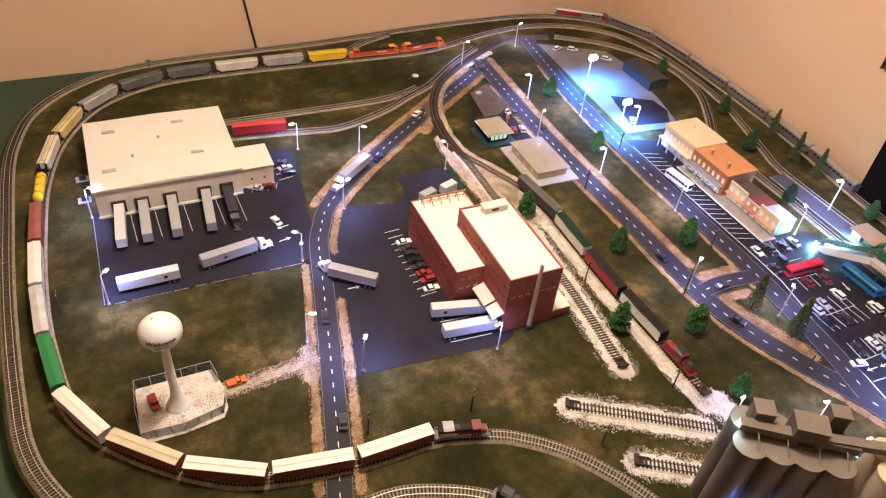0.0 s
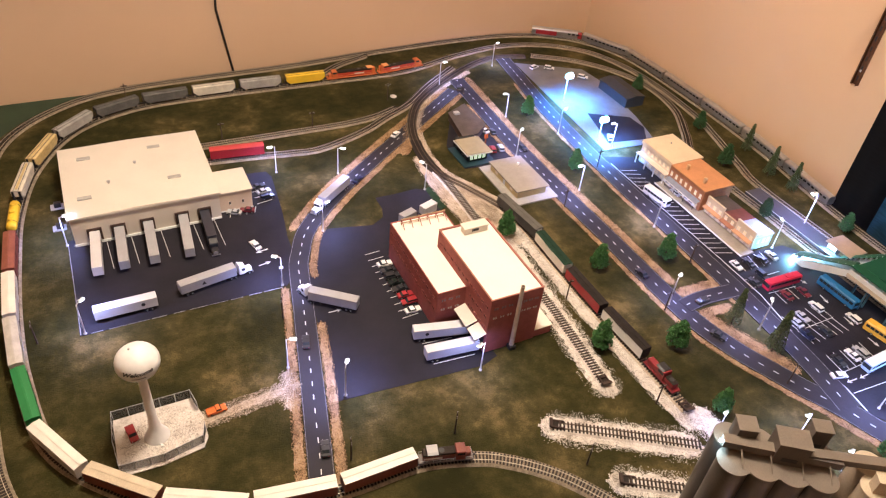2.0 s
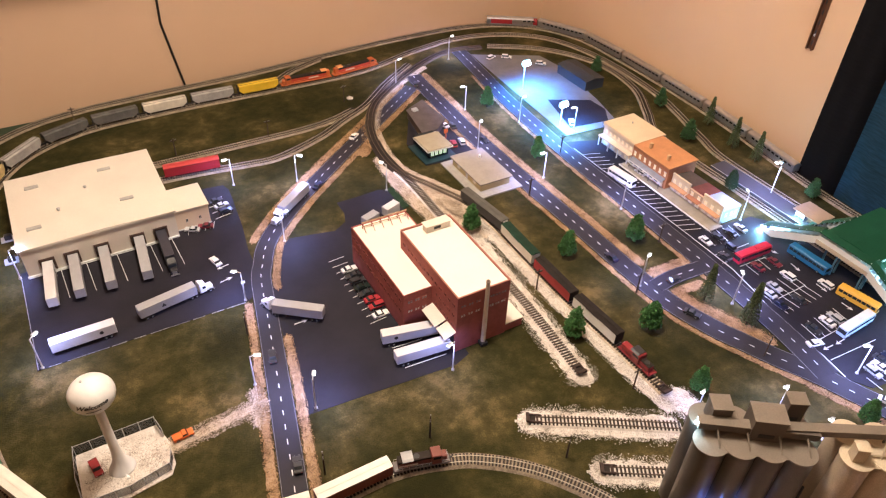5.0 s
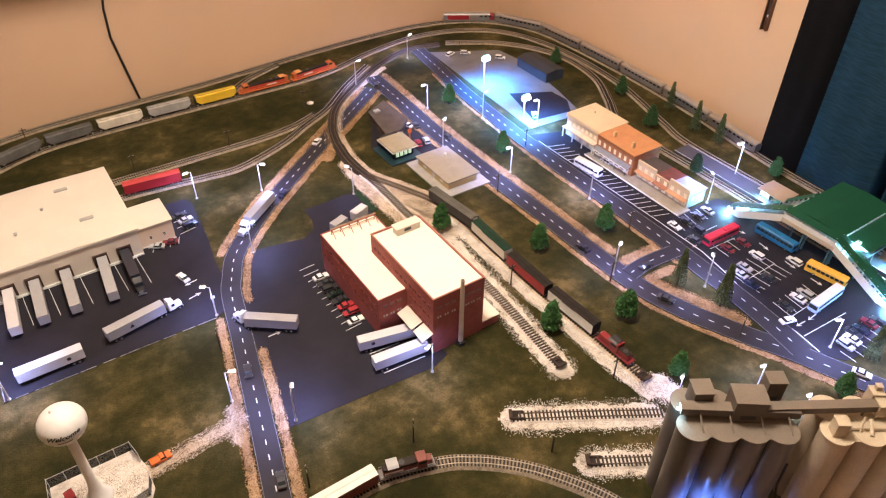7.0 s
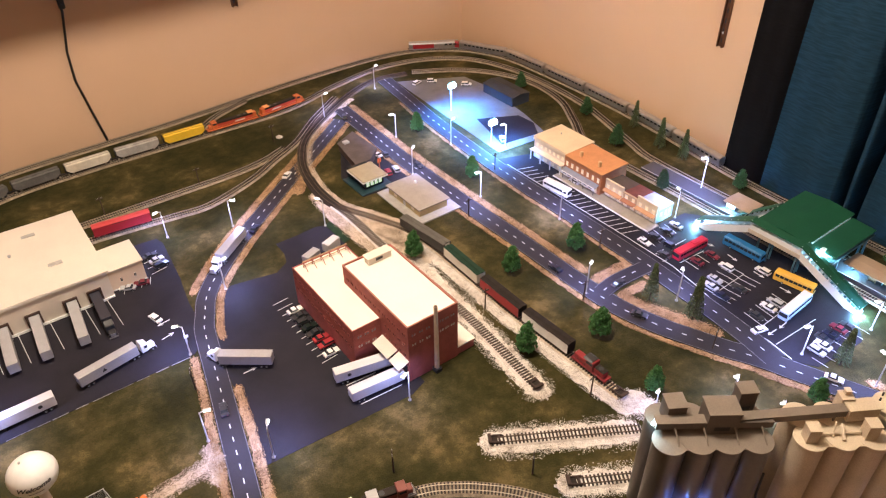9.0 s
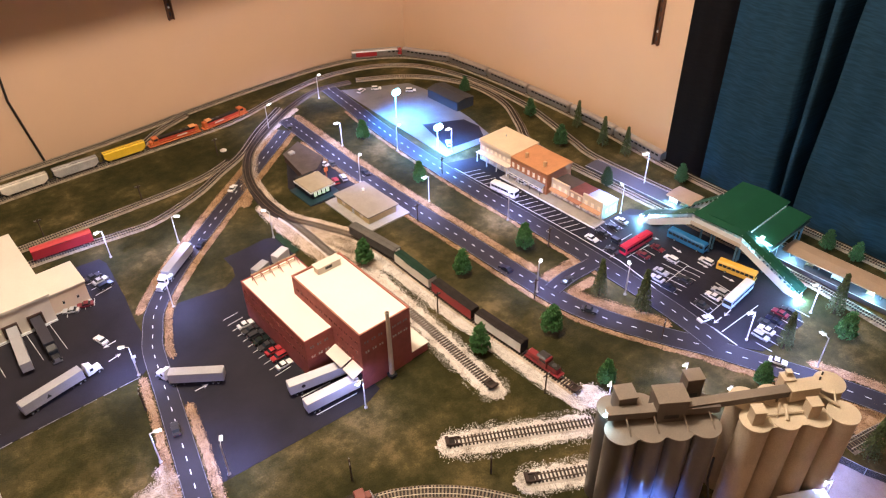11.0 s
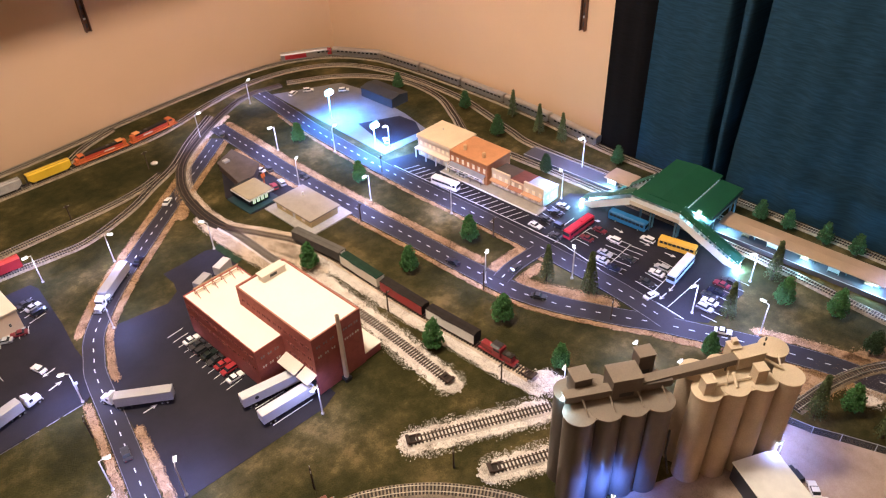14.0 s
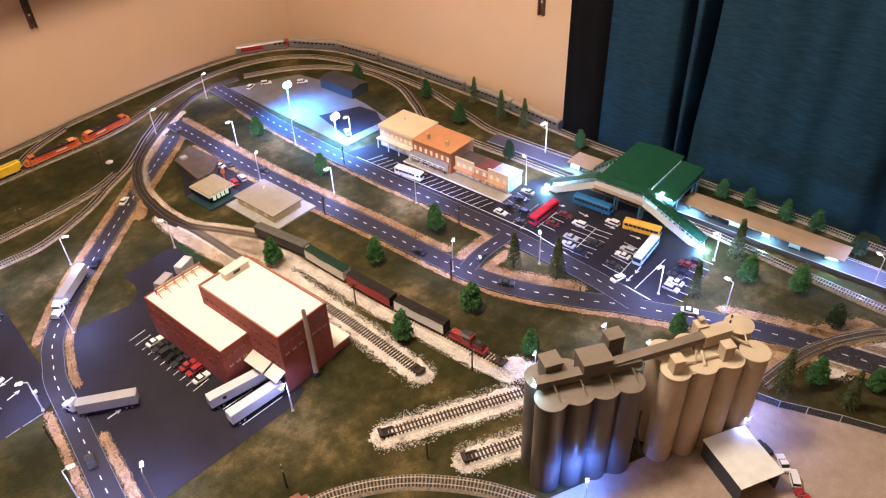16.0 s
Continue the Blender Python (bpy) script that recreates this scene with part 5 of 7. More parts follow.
part("dock_deck", M().box(FX1, 0.6135, 0.6745, 0.8515, 0.0165, 0.0185), ROOFC, dock)

# flat-roofed office
office = thing("roadside_office", "low cream building with a flat grey-tan roof on a concrete slab", "building")
part("slab", M().box(0.735, 0.846, 1.012, 1.168, 0, 0.0028), mat("slab_concrete", (0.38, 0.36, 0.33), 0.8, 0.15, 40), office)
OFF = part("wall", M().box(0.755, 0.826, 1.034, 1.150, 0.0028, 0.0200), mat("cream_yellow", (0.72, 0.58, 0.30), 0.6, 0.06, 30), office)
part("roof", M().soft(0.750, 0.831, 1.029, 1.155, 0.0200, 0.0232, 0.0006), mat("tan_gravel_roof", (0.34, 0.30, 0.25), 0.85, 0.1, 60), office)
part("roof_vent", M().cyl(0.806, 1.122, 0.0232, 0.0285, 0.0025), WHITE, office)
part("door", M().box(0.7545, 0.7552, 1.086, 1.094, 0.0028, 0.0150), WHITE, OFF)
windows(OFF, ("x-", 0.755), [(1.060, 0.009), (1.124, 0.009)], 0.010, 0.005, LIT)

# filling station
solid("lot_filling_station", M().prism([(0.705, 1.175), (0.775, 1.168), (0.842, 1.19), (0.842, 1.43), (0.79, 1.42), (0.707, 1.275)], -0.001, 0.0008), LOT, "dark asphalt of the filling station", "pavement", kind="structure")
gas = thing("filling_station", "small filling station with a tan canopy over a lit glass front", "building")
can = part("canopy", M().soft(0.714, 0.776, 1.187, 1.255, 0.0235, 0.0268, 0.0008), mat("canopy_tan", (0.36, 0.31, 0.22), 0.7, 0.1, 60), gas)
part("fascia", parapet(0.7130, 0.7770, 1.1860, 1.2560, 0.0222, 0.0250, 0.0012), WHITE, can)
for x in (0.724, 0.766):
    for y in (1.197, 1.245):
        part("pillar", M().box(x - 0.0012, x + 0.0012, y - 0.0012, y + 0.0012, 0.0008, 0.0235), WHITE, can)
TEAL = mat("teal_plinth", (0.012, 0.040, 0.050), 0.5, 0.15, 60)
part("plinth", M().soft(0.703, 0.784, 1.176, 1.262, 0.0006, 0.0030, 0.0005), TEAL, gas, "dark teal plinth")
kiosk = part("glass_front", M().box(0.721, 0.769, 1.194, 1.268, 0.0030, 0.0236), GLASS, gas, "dark glass shopfront")
GLOW = mat("green_white_glow", (0.70, 0.92, 0.62), 0.3, 0.2, 260, 0, emit=0.9)
windows(kiosk, ("y-", 1.194), [(0.729 + i * 0.0105, 0.0075) for i in range(4)], 0.0070, 0.0110, GLOW, sill=DARK)
windows(kiosk, ("x-", 0.721), [(1.206 + i * 0.0160, 0.0075) for i in range(4)], 0.0100, 0.0110, GLASS, sill=DARK)
shop = part("shop", M().prism([(0.747, 1.273), (0.784, 1.274), (0.823, 1.307), (0.820, 1.411), (0.764, 1.382)], 0, 0.0180), mat("dark_brick", (0.10, 0.07, 0.06), 0.8, 0.2, 80), gas)
part("shop_roof", M().prism([(0.745, 1.271), (0.785, 1.272), (0.825, 1.306), (0.822, 1.414), (0.762, 1.384)], 0.0180, 0.0205), mat("tar_roof", (0.095, 0.074, 0.064), 0.9, 0.25, 40), shop)
part("roof_unit", M().soft(0.772, 0.786, 1.366, 1.378, 0.0205, 0.0255, 0.0006), GREY, shop)
windows(shop, ("y-", 1.2735), [(0.753 + i * 0.0120, 0.006) for i in range(3)], 0.009, 0.008, LIT)
pole = thing("sign_post", "red and yellow sign post of the filling station", "sign", pose(0.790, 1.242, 0.0008))
part("post", M().lathe([(0.0016, 0), (0.0016, 0.034)], 8), mat("rust_red", (0.40, 0.11, 0.05)), pole)
part("sign_panel", M().soft(-0.0045, 0.0045, -0.0012, 0.0012, 0.024, 0.034, 0.0004), ORANGE, pole)

# shops facing the east road
SHOPA = mat("shop_cream", (0.78, 0.65, 0.51), 0.65, 0.08, 40)
SHOPB = mat("shop_orange_brick", (0.48, 0.20, 0.10), 0.7, 0.15, 90)
solid("pavement_shops", M().box(1.088, 1.122, 0.712, 0.985, -0.001, 0.0028), mat("pavement_tan", (0.34, 0.30, 0.235), 0.8, 0.15, 60), "grey-tan pavement slab before the shops", "pavement", kind="structure")
solid("kerb_shops", M().box(1.0862, 1.0878, 0.712, 0.985, -0.001, 0.0034), WHITE, "white kerb before the shops", "kerb", kind="structure")
a = thing("corner_shop", "two-storey cream shop with a flat tan roof", "building")
w = part("wall", M().box(1.113, 1.197, 0.974, 1.078, 0.0, 0.052), SHOPA, a)
part("roof", M().box(1.1105, 1.199, 0.972, 1.080, 0.052, 0.0550), mat("sand_roof", (0.76, 0.60, 0.43), 0.7, 0.08, 30), a)
part("cornice", M().box(1.1095, 1.1125, 0.973, 1.079, 0.0470, 0.0525), SHOPA, a)
windows(w, ("x-", 1.113), [(0.985 + i * 0.0137, 0.032) for i in range(7)], 0.0060, 0.0090, LIT)
windows(w, ("y-", 0.974), [(1.13 + i * 0.018, 0.032) for i in range(4)], 0.0060, 0.0090, GLASS)
porch = part("porch_roof", M().box(1.098, 1.113, 0.975, 1.077, 0.0240, 0.0262), SHOPA, a)
for y in (0.978, 1.010, 1.042, 1.074):
    part("porch_post", M().box(1.099, 1.101, y - 0.001, y + 0.001, 0.0007, 0.0240), WHITE, porch)
windows(w, ("x-", 1.113), [(0.992 + i * 0.024, 0.004) for i in range(4)], 0.014, 0.014, LIT)
part("roof_vent", M().cyl(1.165, 1.045, 0.055, 0.0585, 0.0016), GREY, a)
b = thing("brick_shop", "orange brick shop with an orange roof and two chimneys", "building")
w = part("wall", M().box(1.108, 1.187, 0.864, 0.9735, 0, 0.052), SHOPB, b)
part("roof", M().box(1.1055, 1.189, 0.862, 0.9715, 0.052, 0.0545), TERRA, b)
for x, y in ((1.128, 0.944), (1.128, 0.890)):
    part("chimney", M().soft(x - 0.0032, x + 0.0032, y - 0.0032, y + 0.0032, 0.0545, 0.0670, 0.0005), mat("chimney_cream", (0.66, 0.44, 0.26)), b)
windows(w, ("x-", 1.108), [(0.872 + i * 0.0155, 0.031) for i in range(7)], 0.0062, 0.0095, LIT, sill=WHITE)
windows(w, ("x-", 1.108), [(0.880 + i * 0.0290, 0.004) for i in range(4)], 0.015, 0.014, LIT)
aw = part("awning", M().side([(1.096, 0.0195), (1.108, 0.0250), (1.108, 0.0262), (1.096, 0.0207)], 0.868, 0.970), mat("awning_slate", (0.24, 0.25, 0.30), 0.7, 0.15, 60), b, "slate blue sloping awning")
part("valance", M().box(1.0945, 1.0958, 0.868, 0.970, 0.0155, 0.0214), WHITE, aw, "white valance with dark bars")
for i in range(6):
    part("lettering_bar", M().box(1.0940, 1.0945, 0.876 + i * 0.0155, 0.886 + i * 0.0155, 0.0182, 0.0198), DARK, aw)
for i in range(4):
    part("awning_post", M().box(1.0965, 1.0975, 0.872 + i * 0.031, 0.873 + i * 0.031, 0.0028, 0.0198), DARK, aw)
for name, label, y0, y1, h, wall_m, roof_m in (("general_store", "cream false-fronted store with a dark felt roof", 0.812, 0.8615, 0.042, SHOPA, mat("dark_felt_roof", (0.085, 0.065, 0.055), 0.85, 0.2, 40)), ("cafe", "narrow red-brown cafe with lit windows", 0.774, 0.8115, 0.034, mat("cafe_brown", (0.58, 0.42, 0.30), 0.7, 0.1, 60), mat("red_brown_roof", (0.16, 0.045, 0.035), 0.8, 0.2, 40)), ("hardware_store", "cream false-fronted store with a pale blue gable wall", 0.722, 0.7735, 0.044, SHOPA, mat("pale_blue_roof", (0.30, 0.33, 0.43), 0.6, 0.1, 40))):
    c = thing(name, label, "building")
    w = part("wall", M().box(1.124, 1.172, y0, y1, 0, 0.030), wall_m if name != "hardware_store" else mat("pale_blue_board", (0.55, 0.60, 0.68), 0.6, 0.06, 40), c)
    part("roof", M().side([(1.124, 0.030), (1.1735, 0.030), (1.1735, 0.0315), (1.124, 0.0345)], y0 - 0.0003, y1 + 0.0003), roof_m, c)
    front = part("false_front", M().box(1.1205, 1.124, y0, y1, 0.0, h).box(1.1195, 1.1205, y0, y1, h - 0.0025, h), wall_m, c)
    n = 3 if y1 - y0 > 0.04 else 2
    for i in range(n):
        u = y0 + (i + 0.5) * (y1 - y0) / n
        windows(front, ("x-", 1.1205), [(u, 0.022)], 0.007, 0.0085, LIT, sill=WHITE)
        windows(front, ("x-", 1.1205), [(u, 0.004)], 0.010, 0.011, LIT)
    part("awning", M().side([(1.110, 0.0168), (1.1205, 0.0195), (1.1205, 0.0204), (1.110, 0.0177)], y0 + 0.001, y1 - 0.001), mat(name + "_awning", (0.55, 0.30, 0.17) if name != "cafe" else (0.40, 0.17, 0.10)), front)
    if name == "hardware_store":
        windows(w, ("y-", y0), [(1.135, 0.014), (1.150, 0.014), (1.162, 0.014)], 0.007, 0.010, LIT, sill=WHITE)
        part("gable", M().side([(1.124, 0.030), (1.172, 0.030), (1.172, 0.0312), (1.124, 0.0342)], y0 - 0.0006, y0), WHITE, w)

# buildings and lorries in the floodlit yard
dk = thing("dark_shed", "low dark blue-grey shed in the floodlit yard", "building")
part("wall", M().box(1.240, 1.298, 1.300, 1.420, 0, 0.026), mat("shed_blue_grey", (0.03, 0.035, 0.045), 0.7, 0.1, 40), dk)
part("roof", M().side([(1.238, 0.026), (1.300, 0.026), (1.269, 0.032)], 1.298, 1.422), mat("shed_roof_dark", (0.03, 0.033, 0.04), 0.7, 0.15, 40), dk)
solid("lot_dark", M().prism([(1.09, 1.165), (1.195, 1.152), (1.225, 1.20), (1.222, 1.255), (1.125, 1.305)], -0.001, 0.0012), LOT, "dark asphalt square in the floodlit yard", "pavement", kind="structure")
for x, y, a in ((1.125, 1.572, 20), (1.165, 1.556, -35), (1.228, 1.480, -40), (1.104, 1.180, 60)):
    park(WHITE, "white", x, y, a, "suv", "parked cars", "parked in the floodlit yard", 0.0014)

# grain elevator
AA = -36.0
ca, sa = math.cos(radians(AA)), math.sin(radians(AA))


def silo_at(ox, oy, i, j, step, row):
    return ox + ca * step * i - sa * row * j, oy + sa * step * i + ca * row * j


def silos(name, label, ox, oy, counts, r, step, row, h, skin, cap):
    """Rows of round silos standing close together, with lids; counts: how many stand in each row."""
    ob = thing(name, label, "grain elevator")
    for j, n in enumerate(counts):
        for i in range(n):
            x, y = silo_at(ox, oy, i, j, step, row)
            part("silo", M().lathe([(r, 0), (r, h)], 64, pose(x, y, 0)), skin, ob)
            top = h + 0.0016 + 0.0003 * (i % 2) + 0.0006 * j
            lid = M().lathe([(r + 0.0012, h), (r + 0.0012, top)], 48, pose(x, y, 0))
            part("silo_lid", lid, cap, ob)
    m = pose(ox, oy, 0, 0, 0, AA)
    n, rows = counts[-1], len(counts)
    part("roof_slab", M().box(-r * 0.5, step * (n - 1) + r * 0.5, -r * 0.72, row * (rows - 1) + r * 0.72, h + 0.0003, h + 0.0012, m), cap, ob)
    part("core_wall", M().box(-r * 0.3, step * (n - 1) + r * 0.3, row * 0.2, row * 0.8, 0, h, m), skin, ob)
    return ob, m


el, m = silos("grain_elevator", "dark grey concrete grain elevator with headhouses on top", 0.591, 0.285, (4, 4), 0.0195, 0.0335, 0.036, 0.165, CONC, CONC_LIT)
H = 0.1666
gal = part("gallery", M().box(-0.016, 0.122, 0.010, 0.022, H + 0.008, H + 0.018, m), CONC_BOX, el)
part("gallery_roof", M().box(-0.0165, 0.0425, 0.0092, 0.0228, H + 0.018, H + 0.0192, m), CONC_LIT, gal)
for x in (0.006, 0.040, 0.076, 0.108):
    part("gallery_leg", M().rod(m @ Vector((x, 0.0095, H + 0.012)), m @ Vector((x + 0.003, -0.009, H - 0.0004)), 0.0011), CONC_LIT, gal)
for x0, x1, y0, y1, h, turn in ((-0.001, 0.0215, 0.023, 0.045, 0.030, 4), (0.0430, 0.0800, 0.008, 0.036, 0.034, 0), (0.088, 0.109, 0.038, 0.056, 0.036, 3)):
    cx, cy, hx, hy = (x0 + x1) / 2, (y0 + y1) / 2, (x1 - x0) / 2, (y1 - y0) / 2
    k = m @ pose(cx, cy, 0, 0, 0, turn)
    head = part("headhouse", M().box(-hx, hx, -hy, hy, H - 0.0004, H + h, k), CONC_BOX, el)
    part("headhouse_roof", M().box(-hx - 0.001, hx + 0.001, -hy - 0.001, hy + 0.001, H + h, H + h + 0.0014, k), CONC_LIT, head)
    part("louvre", M().box(-hx * 0.5, hx * 0.5, -hy - 0.0003, -hy + 0.0003, H + h * 0.18, H + h * 0.36, k), DARK, head)
part("roof_hatch", M().soft(0.024, 0.036, 0.032, 0.046, H, H + 0.005, 0.001, m), CONC_LIT, el)
el2, m2 = silos("grain_silos", "cream concrete grain silos joined by a conveyor bridge", 0.7248, 0.1884, (4, 3), 0.0182, 0.0367, 0.034, 0.165, CONC2, CONC2_LIT)
k = m @ pose(0.080, 0.012, 0, 0, 0, 4.5)
br = part("conveyor_bridge", M().box(0.0, 0.160, 0.0, 0.011, H + 0.010, H + 0.0195, k), CONC_BOX, el)
part("bridge_roof", M().box(0.0, 0.160, -0.0008, 0.0118, H + 0.0195, H + 0.0207, k), CONC_LIT, br)
part("bridge_end", M().box(0.134, 0.172, -0.003, 0.014, H + 0.004, H + 0.0225, k), CONC2, br)
part("bridge_end_roof", M().box(0.133, 0.173, -0.004, 0.015, H + 0.0225, H + 0.0238, k), CONC2_LIT, br)
for x in (0.042, 0.122):
    part("bridge_leg", M().box(x - 0.001, x + 0.001, 0.002, 0.004, H - 0.002, H + 0.012, k), CONC_BOX, br)
for x0, x1, y0, y1, h in ((-0.009, 0.005, -0.008, 0.006, 0.021), (0.061, 0.075, -0.005, 0.009, 0.022), (0.045, 0.059, 0.034, 0.048, 0.026), (0.050, 0.056, 0.040, 0.046, 0.033)):
    head = part("dust_house", M().box(x0, x1, y0, y1, H - 0.0004, H + h, m2), CONC2, el2)
    part("dust_house_roof", M().box(x0 - 0.0008, x1 + 0.0008, y0 - 0.0008, y1 + 0.0008, H + h, H + h + 0.001, m2), CONC2_LIT, head)
for p, q, r in (((0.006, 0.002, H + 0.004), (0.060, 0.004, H + 0.004), 0.0014), ((0.080, 0.030, H + 0.012), (0.108, 0.008, H + 0.003), 0.0018), ((0.026, 0.000, H), (0.030, 0.010, H + 0.016), 0.0012), ((0.036, -0.006, H + 0.002), (0.040, 0.012, H + 0.009), 0.0022), ((0.105, 0.012, H + 0.004), (0.112, 0.030, H + 0.007), 0.0013)):
    part("roof_pipe", M().rod(m2 @ Vector(p), m2 @ Vector(q), r, 8), CONC2_LIT, el2)
part("access_stair", M().rod(m @ Vector((0.128, 0.0, 0.055)), m @ Vector((0.124, -0.004, 0.105)), 0.0016).rod(m @ Vector((0.128, 0.0, 0.055)), m @ Vector((0.136, -0.004, 0.012)), 0.0016), DARK, el)
ob = thing("annex_silo", "round cream silo with a flat lid beside the row", "grain elevator")
x, y = 0.846, 0.158
part("silo", M().lathe([(0.0182, 0), (0.0182, 0.168)], 48, pose(x, y, 0)), CONC2, ob)
lid = part("silo_lid", M().lathe([(0.0194, 0.168), (0.0194, 0.1695), (0.003, 0.1715)], 48, pose(x, y, 0)), CONC2_LIT, ob)
part("lid_vent", M().cyl(x + 0.004, y + 0.012, 0.1695, 0.1755, 0.0012).cyl(x - 0.006, y + 0.010, 0.1695, 0.1745, 0.0012), DARK, lid)
shed = thing("loading_shed", "open loading shed with a white sloping roof and dark walls", "building", pose(0.7605, 0.0895, 0.0012, 0, 0, -31))
part("roof", M().side([(-0.032, 0.0320), (0.032, 0.0350), (0.032, 0.0365), (-0.032, 0.0335)], -0.041, 0.041), WHITE, shed)
part("side_wall", M().box(-0.030, -0.0285, -0.039, 0.039, 0, 0.0321), mat("shed_wall_dark", (0.045, 0.05, 0.07), 0.7, 0.1, 40), shed)
part("side_wall", M().box(0.0285, 0.030, -0.039, 0.039, 0, 0.0347), mat("shed_wall_grey", (0.10, 0.10, 0.11), 0.7, 0.1, 40), shed)
part("back_wall", M().box(-0.0285, 0.0285, 0.0375, 0.039, 0, 0.032), DARK, shed)

bulb = thing("wall_lamp", "small glowing cool white lamp on the elevator's end", "lamp", m @ Matrix.Translation((-0.0178, 0.015, H + 0.013)))
part("bracket", M().box(0.0, 0.0018, -0.0008, 0.0008, -0.0008, 0.0008), DARK, bulb)
part("lens", M().lathe([(0.0008, -0.0022), (0.0021, -0.0008), (0.0021, 0.0008), (0.0008, 0.0022)], 10), mat("bulb_glow", (0.62, 0.86, 1.0), 0.3, 0, emit=30.0, bump=0), bulb)
lamp("wall_lamp_light", "POINT", LED_POWER * 0.10, (0.45, 0.78, 1.0), m @ Matrix.Translation((-0.0215, 0.015, H + 0.0145)), 0.002)

# water tower
tower = thing("water_tower", "white water tower with a flared stem and dark lettering", "water tower", pose(-0.021, 0.704, 0.0012))
prof = [(0.0175, 0), (0.0165, 0.002), (0.0115, 0.012), (0.0080, 0.022), (0.0062, 0.040), (0.0056, 0.132)]
part("stem", M().lathe(prof, 28), WHITE, tower, round_=True)
TR, TH, TZ = 0.0276, 0.0234, 0.1530
ball = [(max(0.0005, TR * math.cos(a)), TZ + TH * math.sin(a)) for a in [radians(-80 + i * 10) for i in range(18)]]
tank = part("tank", M().lathe(ball, 36), WHITE, tower, round_=True)
part("hatch", M().cyl(-0.006, 0.002, TZ + TH - 0.0018, TZ + TH + 0.001, 0.0014), GREY, tank)
part("base_pipe", M().rod((0.002, -0.0165, 0.001), (0.004, -0.0215, 0.001), 0.0016).rod((0.004, -0.0215, 0.0008), (0.004, -0.0215, 0.003), 0.002), WHITE, tower)
curve = bpy.data.curves.new("welcome", "FONT")
curve.body, curve.size, curve.shear, curve.align_x = "Welcome", 0.0098, 0.35, "CENTER"
curve.offset = 0.00030
tmp = new("welcome_text", curve)
bpy.context.view_layer.update()
flat = bpy.data.meshes.new_from_object(tmp.evaluated_get(bpy.context.evaluated_depsgraph_get()))
bpy.data.objects.remove(tmp)
lat0 = radians(4)
for q in flat.vertices:
    lon, lat = q.co.x / (TR * math.cos(lat0)) - math.pi / 2 - 0.12, lat0 + q.co.y / TH * 0.8
    r = TR * math.cos(lat) + 0.00035
    q.co = (r * math.cos(lon), r * math.sin(lon), TZ + (TH + 0.0003) * math.sin(lat))
flat.materials.append(DARK)
text = new("lettering", flat)
text.parent = tank
bar = M()
for i in range(8):
    v = []
    for k in (0, 1):
        lon = (i + k) * 0.0022 / TR - 0.0088 / TR - math.pi / 2 - 0.10
        for la in (-9.5, -6.5):
            la = radians(la)
            v.append(((TR * math.cos(la) + 0.0003) * math.cos(lon), (TR * math.cos(la) + 0.0003) * math.sin(lon), TZ + TH * math.sin(la)))
    bar.add(v, [(0, 2, 3, 1)])
part("lettering_bar", bar, DARK, tank)

# station with a footbridge over the tracks
ST = thing("station", "green-roofed station house and footbridge over the tracks with covered stairs", "railway station")
SHELL = mat("station_white", (0.74, 0.75, 0.74), 0.5, 0.06, 40)
STEELG = mat("station_blue_frame", (0.08, 0.16, 0.20), 0.5, 0.1, 60)
DECK = 0.056
hall = part("hall", M().box(1.206, 1.350, 0.4550, 0.548, DECK, 0.0715), SHELL, ST)
part("hall_deck", M().box(1.2065, 1.350, 0.405, 0.552, DECK - 0.004, DECK), STEELG, ST)
part("hall_roof", M().side([(0.4530, 0.0715), (0.556, 0.0715), (0.556, 0.0733), (0.505, 0.0775), (0.4530, 0.0733)], 1.199, 1.356, pose(0, 0, 0, 0, 0, 90) @ Matrix.Scale(-1, 4, (0, 1, 0))), GREENROOF, ST)
wing = part("wing", M().box(1.218, 1.344, 0.413, 0.4548, DECK, 0.0640), SHELL, ST)
part("wing_roof", M().side([(0.405, 0.0632), (0.4525, 0.0652), (0.4525, 0.0672), (0.405, 0.0650)], 1.212, 1.350, pose(0, 0, 0, 0, 0, 90) @ Matrix.Scale(-1, 4, (0, 1, 0))), GREENROOF, ST)
windows(hall, ("x-", 1.206), [(0.472 + i * 0.0135, 0.059) for i in range(6)], 0.009, 0.009, LIT)
windows(wing, ("y-", 0.413), [(1.225 + i * 0.0140, 0.0575) for i in range(8)], 0.010, 0.005, PANE)
LITC = mat("cool_lit_window", (0.62, 0.86, 1.0), 0.3, 0.05, 200, 0, emit=1.3)
windows(hall, ("y-", 0.455), [(1.222 + i * 0.0190, 0.0678) for i in range(7)], 0.0150, 0.0032, LITC)
for x in (1.209, 1.245, 1.320, 1.344):
    for y in (0.412, 0.462, 0.546):
        part("column", M().box(x - 0.0016, x + 0.0016, y - 0.0016, y + 0.0016, 0.0005, DECK - 0.004), STEELG, ST)


